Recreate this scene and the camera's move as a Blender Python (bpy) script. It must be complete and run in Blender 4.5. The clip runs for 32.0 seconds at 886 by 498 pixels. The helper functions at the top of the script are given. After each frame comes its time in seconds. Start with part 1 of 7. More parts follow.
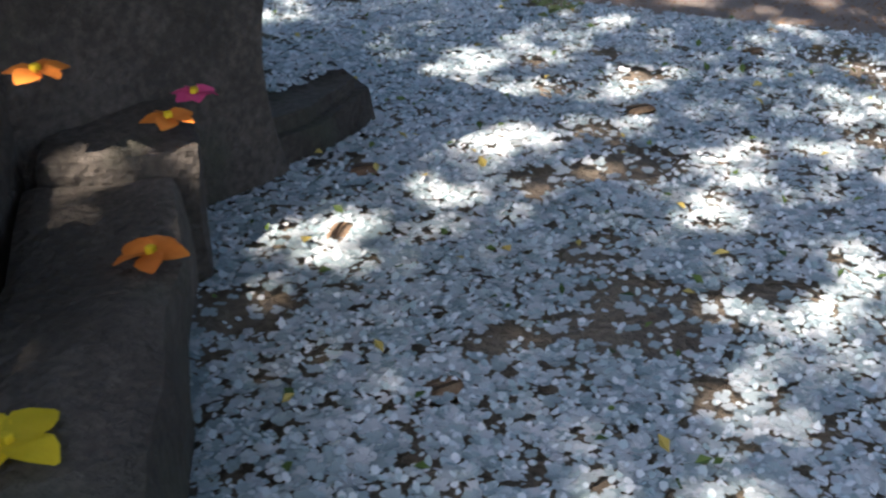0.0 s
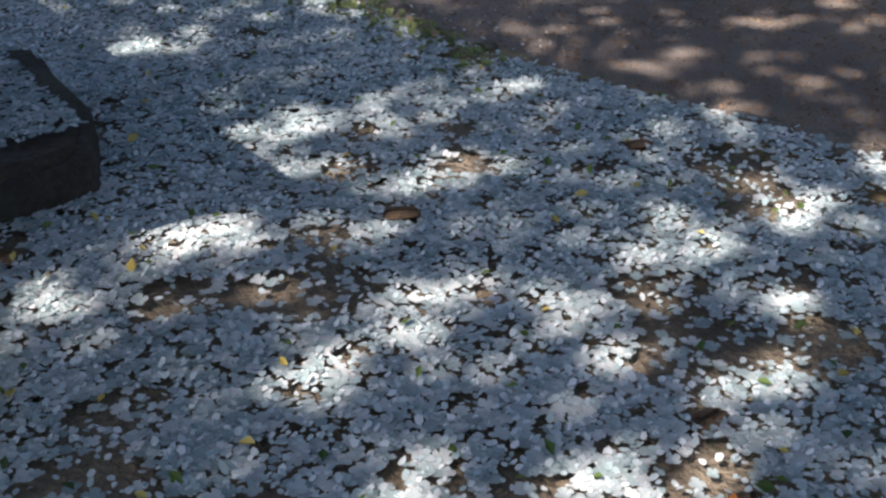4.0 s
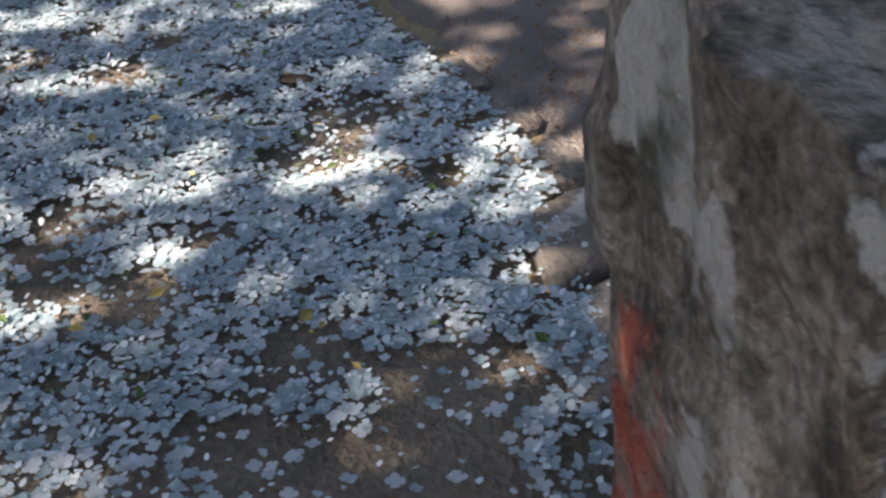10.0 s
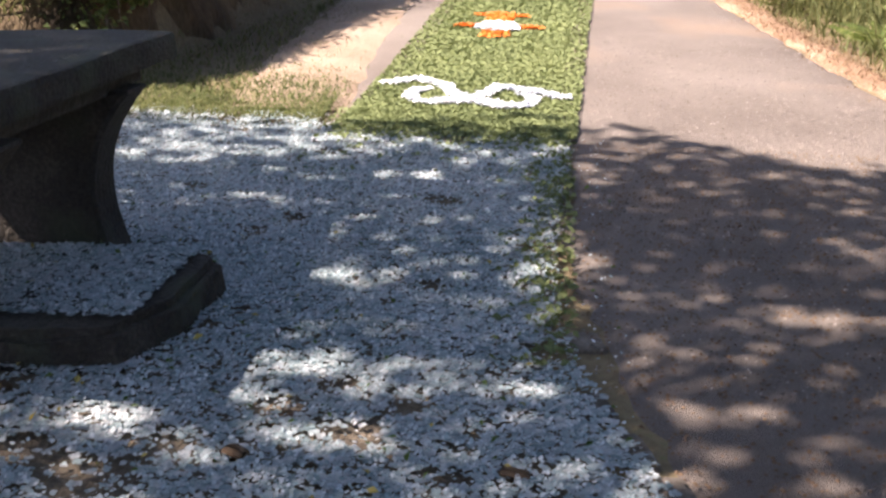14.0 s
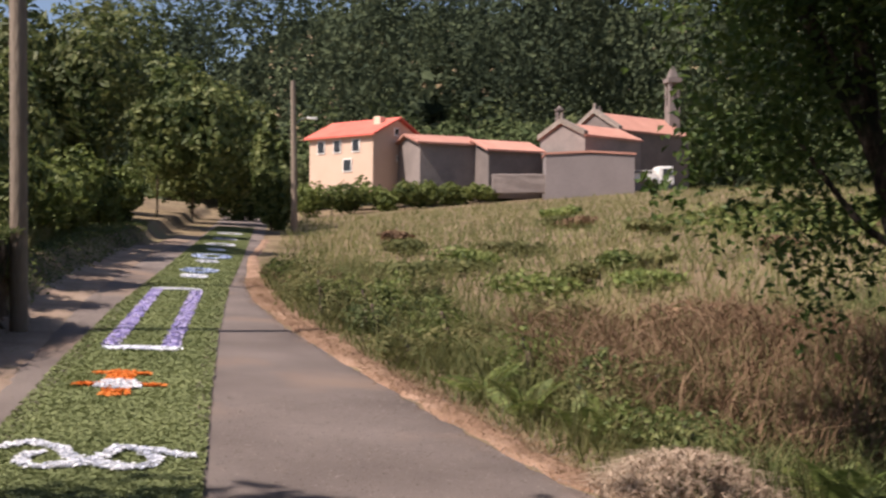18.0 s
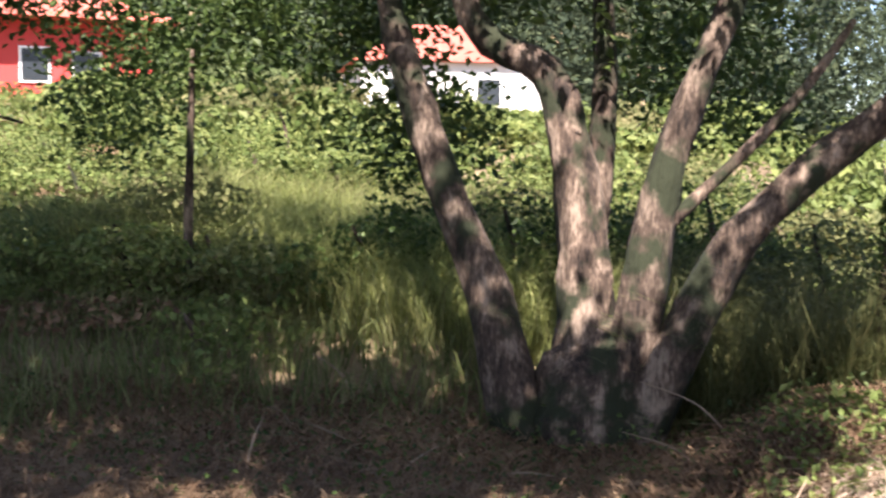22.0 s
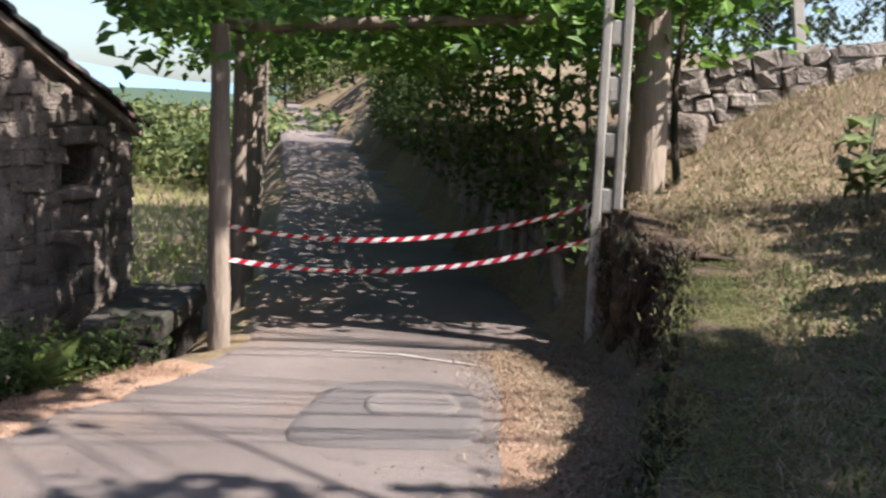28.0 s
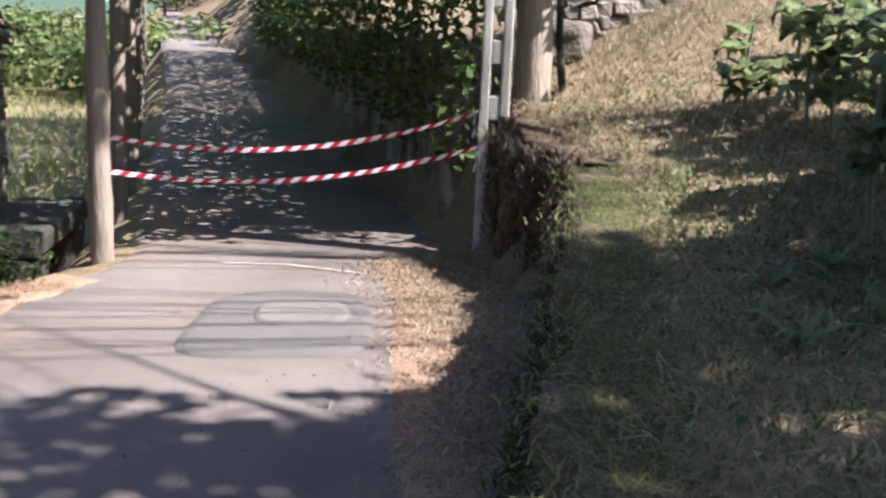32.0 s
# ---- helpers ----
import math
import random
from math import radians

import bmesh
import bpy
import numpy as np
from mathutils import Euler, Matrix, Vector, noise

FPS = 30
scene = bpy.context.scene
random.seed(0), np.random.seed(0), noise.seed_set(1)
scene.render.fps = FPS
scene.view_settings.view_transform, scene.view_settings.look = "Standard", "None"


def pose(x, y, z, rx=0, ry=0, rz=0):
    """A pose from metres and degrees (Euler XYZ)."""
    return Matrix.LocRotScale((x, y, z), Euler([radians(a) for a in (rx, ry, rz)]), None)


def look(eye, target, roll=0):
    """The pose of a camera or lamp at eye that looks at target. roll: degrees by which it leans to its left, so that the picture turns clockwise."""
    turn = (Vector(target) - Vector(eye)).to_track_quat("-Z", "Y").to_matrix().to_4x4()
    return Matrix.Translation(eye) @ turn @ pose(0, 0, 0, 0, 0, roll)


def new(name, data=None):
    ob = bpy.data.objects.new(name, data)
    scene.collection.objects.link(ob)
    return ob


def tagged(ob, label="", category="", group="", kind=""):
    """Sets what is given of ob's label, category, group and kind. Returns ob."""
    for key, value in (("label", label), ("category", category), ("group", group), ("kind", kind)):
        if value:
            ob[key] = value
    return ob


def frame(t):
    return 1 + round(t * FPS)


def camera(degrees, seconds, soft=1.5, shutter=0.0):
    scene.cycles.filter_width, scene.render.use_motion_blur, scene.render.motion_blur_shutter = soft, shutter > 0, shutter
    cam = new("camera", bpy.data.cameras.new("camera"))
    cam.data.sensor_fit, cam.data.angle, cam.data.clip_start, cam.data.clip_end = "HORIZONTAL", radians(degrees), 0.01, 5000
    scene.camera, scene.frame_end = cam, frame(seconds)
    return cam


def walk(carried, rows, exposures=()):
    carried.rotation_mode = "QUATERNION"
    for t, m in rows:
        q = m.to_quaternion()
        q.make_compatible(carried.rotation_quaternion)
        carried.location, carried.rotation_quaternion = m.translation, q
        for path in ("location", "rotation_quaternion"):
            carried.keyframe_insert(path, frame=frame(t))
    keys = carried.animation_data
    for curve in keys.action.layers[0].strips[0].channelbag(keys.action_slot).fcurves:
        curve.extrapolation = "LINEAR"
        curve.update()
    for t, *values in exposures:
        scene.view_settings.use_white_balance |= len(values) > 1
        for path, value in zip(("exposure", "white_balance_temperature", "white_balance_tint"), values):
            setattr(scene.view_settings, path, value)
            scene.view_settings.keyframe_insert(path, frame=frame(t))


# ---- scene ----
# The path: seconds, eye, and yaw (left of north), pitch and roll in degrees
PATH = [
    (0, -3.273, 1.293, 1.156, -51.60, -28.36, -0.64),
    (0.5, -3.106, 1.215, 1.126, -52.31, -28.52, -1.47),
    (1, -2.938, 1.131, 1.123, -53.47, -28.23, -0.37),
    (1.5, -2.767, 1.051, 1.114, -54.36, -27.15, 1.50),
    (2, -2.592, 0.961, 1.142, -54.34, -27.40, 1.70),
    (2.5, -2.392, 0.881, 1.156, -50.50, -28.01, -0.48),
    (4.5, -1.823, 0.711, 1.267, -31.81, -30.01, -0.88),
    (5, -1.622, 0.637, 1.327, -29.36, -31.23, -1.84),
    (5.5, -1.390, 0.544, 1.340, -28.43, -31.76, -2.34),
    (6, -1.190, 0.457, 1.315, -30.15, -31.42, -1.46),
    (6.5, -1.032, 0.390, 1.328, -31.47, -32.08, -0.69),
    (7, -0.895, 0.329, 1.324, -28.22, -32.17, -2.17),
    (7.5, -0.780, 0.274, 1.288, -24.88, -31.22, -3.97),
    (8, -0.662, 0.212, 1.252, -22.70, -30.32, -5.26),
    (8.5, -0.561, 0.169, 1.235, -21.70, -29.87, -5.65),
    (9, -0.451, 0.095, 1.251, -20.72, -30.18, -4.45),
    (9.5, -0.308, 0.024, 1.260, -15.53, -32.96, -4.39),
    (10, -0.095, -0.003, 1.217, -8.75, -33.73, -4.55),
    (10.5, 0.001, 0.069, 1.202, -4.72, -32.26, -4.71),
    (11, 0.022, 0.122, 1.253, 2.69, -30.01, -4.88),
    (11.5, 0.106, 0.201, 1.238, 11.48, -27.47, -6.43),
    (12, 0.140, 0.201, 1.291, 13.63, -25.82, -4.94),
    (12.5, 0.142, 0.182, 1.328, 11.97, -24.37, -3.25),
    (13, 0.121, 0.091, 1.390, 9.47, -23.00, -2.10),
    (13.5, 0.096, 0.053, 1.429, 7.75, -20.88, -1.41),
    (14, 0.076, 0.042, 1.457, 6.39, -17.55, -0.88),
    (14.5, 0.072, 0.028, 1.484, 5.36, -13.99, -0.54),
    (15, 0.061, 0.004, 1.491, 4.15, -9.92, -0.40),
    (15.5, 0.048, 0.004, 1.497, 2.99, -6.62, -0.08),
    (17.5, 0.065, 0.000, 1.499, -7.55, 0.04, -0.14),
    (18, 0.071, -0.007, 1.494, -12.85, 0.27, 0.21),
    (18.5, 0.081, -0.018, 1.489, -18.84, 0.67, 0.44),
    (19, 0.090, -0.025, 1.484, -27.40, 0.35, 0.59),
    (19.5, 0.088, -0.025, 1.484, -35.93, -0.57, 0.33),
    (20, 0.091, -0.027, 1.483, -44.44, -1.51, 0.27),
    (20.5, 0.092, -0.023, 1.482, -51.35, -2.32, 0.21),
    (21, 0.091, -0.019, 1.483, -57.76, -3.06, 0.03),
    (21.5, 0.088, -0.016, 1.483, -63.54, -3.73, -0.07),
    (22, 0.085, -0.014, 1.483, -69.86, -4.43, 0.10),
    (22.5, 0.082, -0.007, 1.485, -75.72, -5.10, 0.35),
    (23, 0.075, 0.005, 1.487, -81.89, -5.61, 0.73),
    (23.5, 0.072, 0.015, 1.487, -87.34, -5.90, 1.14),
    (24, 0.069, 0.017, 1.487, -92.93, -6.29, 1.73),
    (24.5, 0.069, 0.016, 1.487, -98.49, -6.57, 1.78),
    (25, 0.069, 0.014, 1.487, -104.82, -7.05, 2.10),
    (25.5, 0.069, 0.011, 1.486, -110.78, -7.38, 2.19),
    (26, 0.068, 0.008, 1.486, -117.17, -7.56, 2.27),
    (26.5, 0.068, 0.005, 1.487, -123.12, -7.55, 2.46),
    (28.5, 0.061, 0.009, 1.487, -145.50, -6.94, 2.36),
    (29, 0.059, 0.009, 1.484, -148.18, -6.95, 2.23),
    (29.5, 0.052, 0.011, 1.480, -151.42, -7.35, 2.34),
    (30, 0.043, 0.015, 1.477, -156.11, -8.21, 2.81),
    (30.5, 0.039, 0.016, 1.475, -157.17, -9.21, 3.11),
    (31, 0.041, 0.015, 1.473, -154.93, -10.15, 3.14),
    (31.5, 0.046, 0.014, 1.471, -151.93, -10.69, 2.94),
    (32, 0.050, 0.014, 1.470, -147.21, -11.37, 2.59),
]


def heading(x, y, z, yaw, pitch, roll):
    a, b = radians(yaw), radians(pitch)
    ahead = Vector((-math.sin(a) * math.cos(b), math.cos(a) * math.cos(b), math.sin(b)))
    return look((x, y, z), Vector((x, y, z)) + 2 * ahead, roll)


cam = camera(43.4, 32.0, soft=2.4, shutter=0.25)
walk(cam, [(t, heading(*p)) for t, *p in PATH], exposures=[
    (0, 2.6, 6400, 12), (1, 2.48, 6400, 12), (2, 2.05, 6350, 12), (6, 1.85, 6150, 11), (9, 2.1, 6300, 12), (10, 2.3, 6350, 12), (11.5, 2.35, 6150, 12), (13, 2.2, 6400, 15), (14, 2.03, 6500, 17), (15.5, 1.15, 6800, 22), (17.5, 0.75, 6400, 20), (19.0, 1.05, 6300, 18),
    (20.0, 1.97, 6250, 18), (21.0, 2.05, 6100, 18), (23.0, 2.35, 6100, 17), (25.0, 1.85, 6200, 15), (26.0, 2.05, 6100, 13), (26.5, 2.1, 6000, 12), (28.5, 1.6, 5700, 13), (30.0, 1.97, 5600, 13), (31.0, 2.38, 5450, 12), (32.0, 2.05, 5500, 12)])

# ---- light ----
SUN_TO = Vector((-0.96, -0.27, 1.28)).normalized()      # towards the sun
world = bpy.data.worlds.new("sky")
scene.world = world
world.use_nodes = True
nt = world.node_tree
sky = nt.nodes.new("ShaderNodeTexSky")
sky.sky_type, sky.sun_disc = "NISHITA", False
sky.sun_elevation = math.asin(SUN_TO.z)
sky.sun_rotation = math.atan2(SUN_TO.x, SUN_TO.y)
sky.dust_density, sky.ozone_density = 1.5, 1.0
nt.links.new(sky.outputs[0], nt.nodes["Background"].inputs[0])
nt.nodes["Background"].inputs[1].default_value = 0.07
lamp = bpy.data.lights.new("sun", "SUN")
lamp.energy, lamp.angle, lamp.color = 5.0, radians(0.55), (1.0, 0.90, 0.77)
sun = new("sun", lamp)
sun.matrix_world = look(SUN_TO * 60, (0, 0, 0))


# ---- materials ----
def material(name, colours, scale=4.0, detail_scale=60.0, rough=0.85, bump=0.3, bump_scale=40.0, spread=0.25,
             metallic=0.0, island=0.0, stretch=(1, 1, 1), translucent=0.0, stains=None, spec=0.3, marks=None):
    """A surface of two to four colours, mixed by noise at two sizes, with relief; island: how far loose pieces differ."""
    m = bpy.data.materials.new(name)
    m.use_nodes = True
    t = m.node_tree
    n, ln = t.nodes, t.links
    bs = n["Principled BSDF"]
    bs.inputs["Roughness"].default_value, bs.inputs["Metallic"].default_value = rough, metallic
    bs.inputs["Specular IOR Level"].default_value = spec
    geo = n.new("ShaderNodeNewGeometry")
    mp = n.new("ShaderNodeMapping")
    mp.inputs["Scale"].default_value = stretch
    ln.new(geo.outputs["Position"], mp.inputs[0])
    big, fine = n.new("ShaderNodeTexNoise"), n.new("ShaderNodeTexNoise")
    for node, s, d in ((big, scale, 5), (fine, detail_scale, 3)):
        node.inputs["Scale"].default_value, node.inputs["Detail"].default_value = s, d
        ln.new(mp.outputs[0], node.inputs["Vector"])
    mix = n.new("ShaderNodeMath")
    mix.operation = "MULTIPLY_ADD"
    mix.inputs[1].default_value, mix.inputs[2].default_value = 0.35, 0.0
    ln.new(fine.outputs[0], mix.inputs[0])
    add = n.new("ShaderNodeMath")
    add.operation = "MULTIPLY_ADD"
    add.inputs[1].default_value = 0.65
    ln.new(big.outputs[0], add.inputs[0])
    ln.new(mix.outputs[0], add.inputs[2])
    value = add.outputs[0]
    if island:
        rnd = n.new("ShaderNodeMath")
        rnd.operation = "MULTIPLY_ADD"
        rnd.inputs[1].default_value = island
        ln.new(geo.outputs["Random Per Island"], rnd.inputs[0])
        off = n.new("ShaderNodeMath")
        off.inputs[1].default_value = -island / 2
        ln.new(value, off.inputs[0])
        ln.new(off.outputs[0], rnd.inputs[2])
        value = rnd.outputs[0]
    ramp = n.new("ShaderNodeValToRGB")
    el = ramp.color_ramp.elements
    k = len(colours)
    for i in range(k):
        p = 0.5 + spread * (2 * i / max(1, k - 1) - 1)
        e = el[i] if i < 2 else el.new(p)
        e.position = p
        e.color = (*colours[i], 1)
    ln.new(value, ramp.inputs[0])
    colour = ramp.outputs[0]
    info = n.new("ShaderNodeObjectInfo")
    hsv = n.new("ShaderNodeHueSaturation")
    vary = n.new("ShaderNodeMapRange")
    vary.inputs[3].default_value, vary.inputs[4].default_value = 0.78, 1.2
    ln.new(info.outputs["Random"], vary.inputs[0])
    ln.new(vary.outputs[0], hsv.inputs["Value"])
    ln.new(colour, hsv.inputs["Color"])
    colour = hsv.outputs[0]
    for st_colour, st_scale, low, high in [q for q in (stains, marks) if q]:
        blot = n.new("ShaderNodeTexNoise")
        blot.inputs["Scale"].default_value, blot.inputs["Detail"].default_value = st_scale, 6
        ln.new(geo.outputs["Position"], blot.inputs["Vector"])
        edge = n.new("ShaderNodeMapRange")
        edge.inputs[1].default_value, edge.inputs[2].default_value = low, high
        ln.new(blot.outputs[0], edge.inputs[0])
        mx = n.new("ShaderNodeMix")
        mx.data_type = "RGBA"
        ln.new(edge.outputs[0], mx.inputs[0])
        ln.new(colour, mx.inputs[6])
        mx.inputs[7].default_value = (*st_colour, 1)
        colour = mx.outputs[2]
    ln.new(colour, bs.inputs["Base Color"])
    if bump:
        bn = n.new("ShaderNodeTexNoise")
        bn.inputs["Scale"].default_value, bn.inputs["Detail"].default_value = bump_scale, 6
        ln.new(mp.outputs[0], bn.inputs["Vector"])
        bp = n.new("ShaderNodeBump")
        bp.inputs["Strength"].default_value, bp.inputs["Distance"].default_value = bump, 0.03
        ln.new(bn.outputs[0], bp.inputs["Height"])
        ln.new(bp.outputs[0], bs.inputs["Normal"])
    if translucent:
        tr, mixs = n.new("ShaderNodeBsdfTranslucent"), n.new("ShaderNodeMixShader")
        mixs.inputs[0].default_value = translucent
        ln.new(colour, tr.inputs[0])
        ln.new(bs.outputs[0], mixs.inputs[1])
        ln.new(tr.outputs[0], mixs.inputs[2])
        ln.new(mixs.outputs[0], n["Material Output"].inputs["Surface"])
    return m


def plain(name, colour, rough=0.6, metallic=0.0, d=0.12):
    lo, hi = [max(0, c * (1 - d)) for c in colour], [min(1, c * (1 + d)) for c in colour]
    return material(name, [lo, hi], 8, 90, rough, 0.1, metallic=metallic)


M = {}
M["asphalt"] = material("asphalt", [(0.15, 0.118, 0.102), (0.255, 0.207, 0.182), (0.36, 0.30, 0.265)], 0.7, 150, 0.92, 0.9, 150, 0.2,
                        stains=((0.29, 0.205, 0.15), 0.55, 0.55, 0.72))
M["patch"] = material("fresh_asphalt", [(0.13, 0.112, 0.102), (0.21, 0.185, 0.17)], 1.2, 190, 0.95, 0.9, 150)
M["worn"] = material("worn_asphalt", [(0.16, 0.138, 0.125), (0.235, 0.203, 0.183), (0.30, 0.262, 0.238)], 0.9, 170, 0.95, 0.9, 150)
M["concrete"] = material("concrete", [(0.32, 0.29, 0.25), (0.50, 0.46, 0.40)], 3, 90, 0.85, 0.25, 80, stains=((0.2, 0.18, 0.14), 1.8, 0.55, 0.75))
M["dirt"] = material("dry_dirt", [(0.13, 0.073, 0.047), (0.235, 0.145, 0.094), (0.345, 0.235, 0.168)], 1.3, 45, 0.95, 0.8, 60, 0.2)
M["dust"] = material("pale_dust", [(0.20, 0.135, 0.095), (0.33, 0.24, 0.175), (0.45, 0.35, 0.27)], 1.6, 45, 0.95, 0.8, 60, 0.2)
M["damp"] = material("damp_earth", [(0.06, 0.046, 0.034), (0.115, 0.088, 0.064), (0.18, 0.142, 0.105), (0.12, 0.118, 0.07)], 2.2, 60, 0.95, 0.8, 60, 0.24)
M["granite"] = material("weathered_granite", [(0.02, 0.017, 0.014), (0.052, 0.043, 0.035), (0.12, 0.10, 0.083)], 2.6, 60, 0.9, 0.7, 50, 0.2,
                        stains=((0.05, 0.052, 0.035), 3.5, 0.52, 0.68))
def rust_streak(m, centre, reach, colour):
    """Lays one ragged rusty stain on a material, round a place."""
    n, ln = m.node_tree.nodes, m.node_tree.links
    bs = n["Principled BSDF"]
    geo, off, blot, sc = n.new("ShaderNodeNewGeometry"), n.new("ShaderNodeVectorMath"), n.new("ShaderNodeTexNoise"), n.new("ShaderNodeVectorMath")
    off.operation, sc.operation = "SUBTRACT", "DIVIDE"
    off.inputs[1].default_value, sc.inputs[1].default_value = centre, reach
    ln.new(geo.outputs["Position"], off.inputs[0])
    ln.new(off.outputs[0], sc.inputs[0])
    far = n.new("ShaderNodeVectorMath")
    far.operation = "LENGTH"
    ln.new(sc.outputs[0], far.inputs[0])
    blot.inputs["Scale"].default_value, blot.inputs["Detail"].default_value = 11, 6
    ln.new(geo.outputs["Position"], blot.inputs["Vector"])
    add = n.new("ShaderNodeMath")
    add.operation = "MULTIPLY_ADD"
    add.inputs[1].default_value = 2.6
    ln.new(blot.outputs[0], add.inputs[0])
    ln.new(far.outputs["Value"], add.inputs[2])
    edge = n.new("ShaderNodeMapRange")
    edge.inputs[1].default_value, edge.inputs[2].default_value, edge.inputs[3].default_value, edge.inputs[4].default_value = 1.95, 2.35, 0.9, 0.0
    ln.new(add.outputs[0], edge.inputs[0])
    mx = n.new("ShaderNodeMix")
    mx.data_type = "RGBA"
    mx.inputs[7].default_value = (*colour, 1)
    ln.new(edge.outputs[0], mx.inputs[0])
    ln.new(bs.inputs["Base Color"].links[0].from_socket, mx.inputs[6])
    ln.new(mx.outputs[2], bs.inputs["Base Color"])


M["lichen"] = material("lichened_granite", [(0.04, 0.03, 0.023), (0.115, 0.092, 0.072), (0.22, 0.185, 0.155)], 9, 85, 0.95, 1.0, 45, 0.11,
                       stains=((0.29, 0.262, 0.235), 5.2, 0.535, 0.55), marks=((0.055, 0.052, 0.036), 5.5, 0.57, 0.66))
rust_streak(M["lichen"], (0.15, 0.66, 0.42), (0.14, 0.13, 0.26), (0.25, 0.055, 0.03))
M["stone"] = material("rubble_stone", [(0.075, 0.058, 0.046), (0.17, 0.135, 0.11), (0.30, 0.25, 0.21)], 4, 50, 0.92, 0.9, 35, 0.22,
                      stains=((0.07, 0.068, 0.045), 2.5, 0.55, 0.7))
M["brown_stone"] = material("brown_stone", [(0.10, 0.058, 0.034), (0.19, 0.115, 0.068), (0.27, 0.18, 0.11)], 9, 60, 0.9, 0.5, 60)
M["edging_grit"] = material("pale_grit", [(0.08, 0.065, 0.055), (0.19, 0.155, 0.135), (0.33, 0.28, 0.25)], 5, 60, 0.95, 0, island=0.6)
M["raw_joint"] = material("earthy_joint", [(0.05, 0.039, 0.031), (0.11, 0.087, 0.069), (0.19, 0.155, 0.125)], 5, 60, 0.95, 1.0, 30)
M["mortar"] = material("dark_joint", [(0.03, 0.025, 0.02), (0.08, 0.065, 0.05)], 4, 60, 0.95, 0.5)
M["tile"] = material("clay_tile", [(0.055, 0.036, 0.031), (0.125, 0.072, 0.06), (0.24, 0.14, 0.115)], 5, 40, 0.95, 0.8, 40, 0.2,
                     stains=((0.028, 0.028, 0.027), 1.1, 0.33, 0.5), marks=((0.10, 0.085, 0.05), 6.0, 0.56, 0.64))
M["red_tile"] = material("red_roof", [(0.40, 0.08, 0.055), (0.56, 0.15, 0.11)], 1.2, 20, 0.8, 0.3, 12)
M["old_tile"] = material("old_roof", [(0.32, 0.15, 0.11), (0.48, 0.25, 0.19)], 0.8, 12, 0.85, 0.3, 12)
M["cream"] = material("cream_wall", [(0.60, 0.42, 0.31), (0.70, 0.51, 0.39)], 0.7, 10, 0.85, 0.1, 10)
M["white"] = material("white_paint", [(0.70, 0.68, 0.64), (0.82, 0.80, 0.76)], 1.5, 30, 0.7, 0.1, 20)
M["redwall"] = material("red_wall", [(0.50, 0.05, 0.045), (0.62, 0.08, 0.07)], 0.8, 12, 0.8, 0.1, 10)
M["grey_stone"] = material("church_stone", [(0.13, 0.11, 0.10), (0.24, 0.20, 0.18)], 0.8, 8, 0.9, 0.4, 8)
M["lane_leaf"] = material("lane_leaf", [(0.05, 0.075, 0.024), (0.115, 0.145, 0.048), (0.22, 0.235, 0.085)], 0.5, 6, 0.6, 0, island=0.5, translucent=0.4, spread=0.3)
M["glass"] = plain("dark_glass", (0.03, 0.035, 0.04), 0.1)
M["bark"] = material("bark", [(0.015, 0.011, 0.009), (0.075, 0.052, 0.038), (0.24, 0.18, 0.135)], 8, 50, 0.95, 1.0, 20, 0.13, stretch=(1, 1, 0.35),
                     stains=((0.022, 0.026, 0.013), 3.2, 0.49, 0.58))
M["annex"] = material("annex_render", [(0.17, 0.145, 0.14), (0.23, 0.20, 0.19)], 0.6, 6, 0.9, 0.1, 6)
M["straw"] = material("pale_straw", [(0.33, 0.235, 0.165), (0.48, 0.37, 0.27), (0.64, 0.52, 0.40)], 1.5, 12, 0.85, 0, island=0.5, translucent=0.2, spread=0.3)
M["orchard"] = material("orchard_leaf", [(0.05, 0.072, 0.03), (0.095, 0.122, 0.05), (0.16, 0.185, 0.08)], 0.09, 0.5, 0.8, 0, island=0.25, translucent=0.25, spread=0.16, spec=0.1)
M["pale_stone"] = material("pale_stone", [(0.12, 0.10, 0.08), (0.22, 0.185, 0.155), (0.33, 0.29, 0.25)], 8, 60, 0.92, 0.8, 40, 0.2)
M["wood"] = material("grey_wood", [(0.13, 0.10, 0.075), (0.29, 0.235, 0.18)], 4, 60, 0.9, 0.6, 40, stretch=(1, 1, 0.15))
M["leaf"] = material("leaf", [(0.03, 0.055, 0.014), (0.07, 0.11, 0.026), (0.13, 0.175, 0.045)], 1.2, 15, 0.55, 0, island=0.5, translucent=0.42, spread=0.3)
M["vine"] = material("vine_leaf", [(0.045, 0.10, 0.018), (0.10, 0.19, 0.03), (0.19, 0.29, 0.055)], 1.2, 15, 0.55, 0, island=0.5, translucent=0.45, spread=0.3)
M["fern"] = material("fern_leaf", [(0.065, 0.095, 0.022), (0.14, 0.178, 0.048), (0.23, 0.255, 0.08)], 1.2, 15, 0.6, 0, island=0.5, translucent=0.4, spread=0.3)
M["kale"] = material("kale_leaf", [(0.12, 0.15, 0.062), (0.22, 0.25, 0.115), (0.35, 0.37, 0.20)], 2, 30, 0.5, 0.2, island=0.5, translucent=0.5, spread=0.3)
M["kale_stem"] = plain("kale_stem", (0.17, 0.18, 0.115), 0.7)
M["pine"] = material("far_leaf", [(0.036, 0.05, 0.033), (0.066, 0.086, 0.05), (0.105, 0.128, 0.068)], 0.05, 0.4, 0.95, 0, island=0.25, translucent=0.25, spread=0.16, spec=0.02)
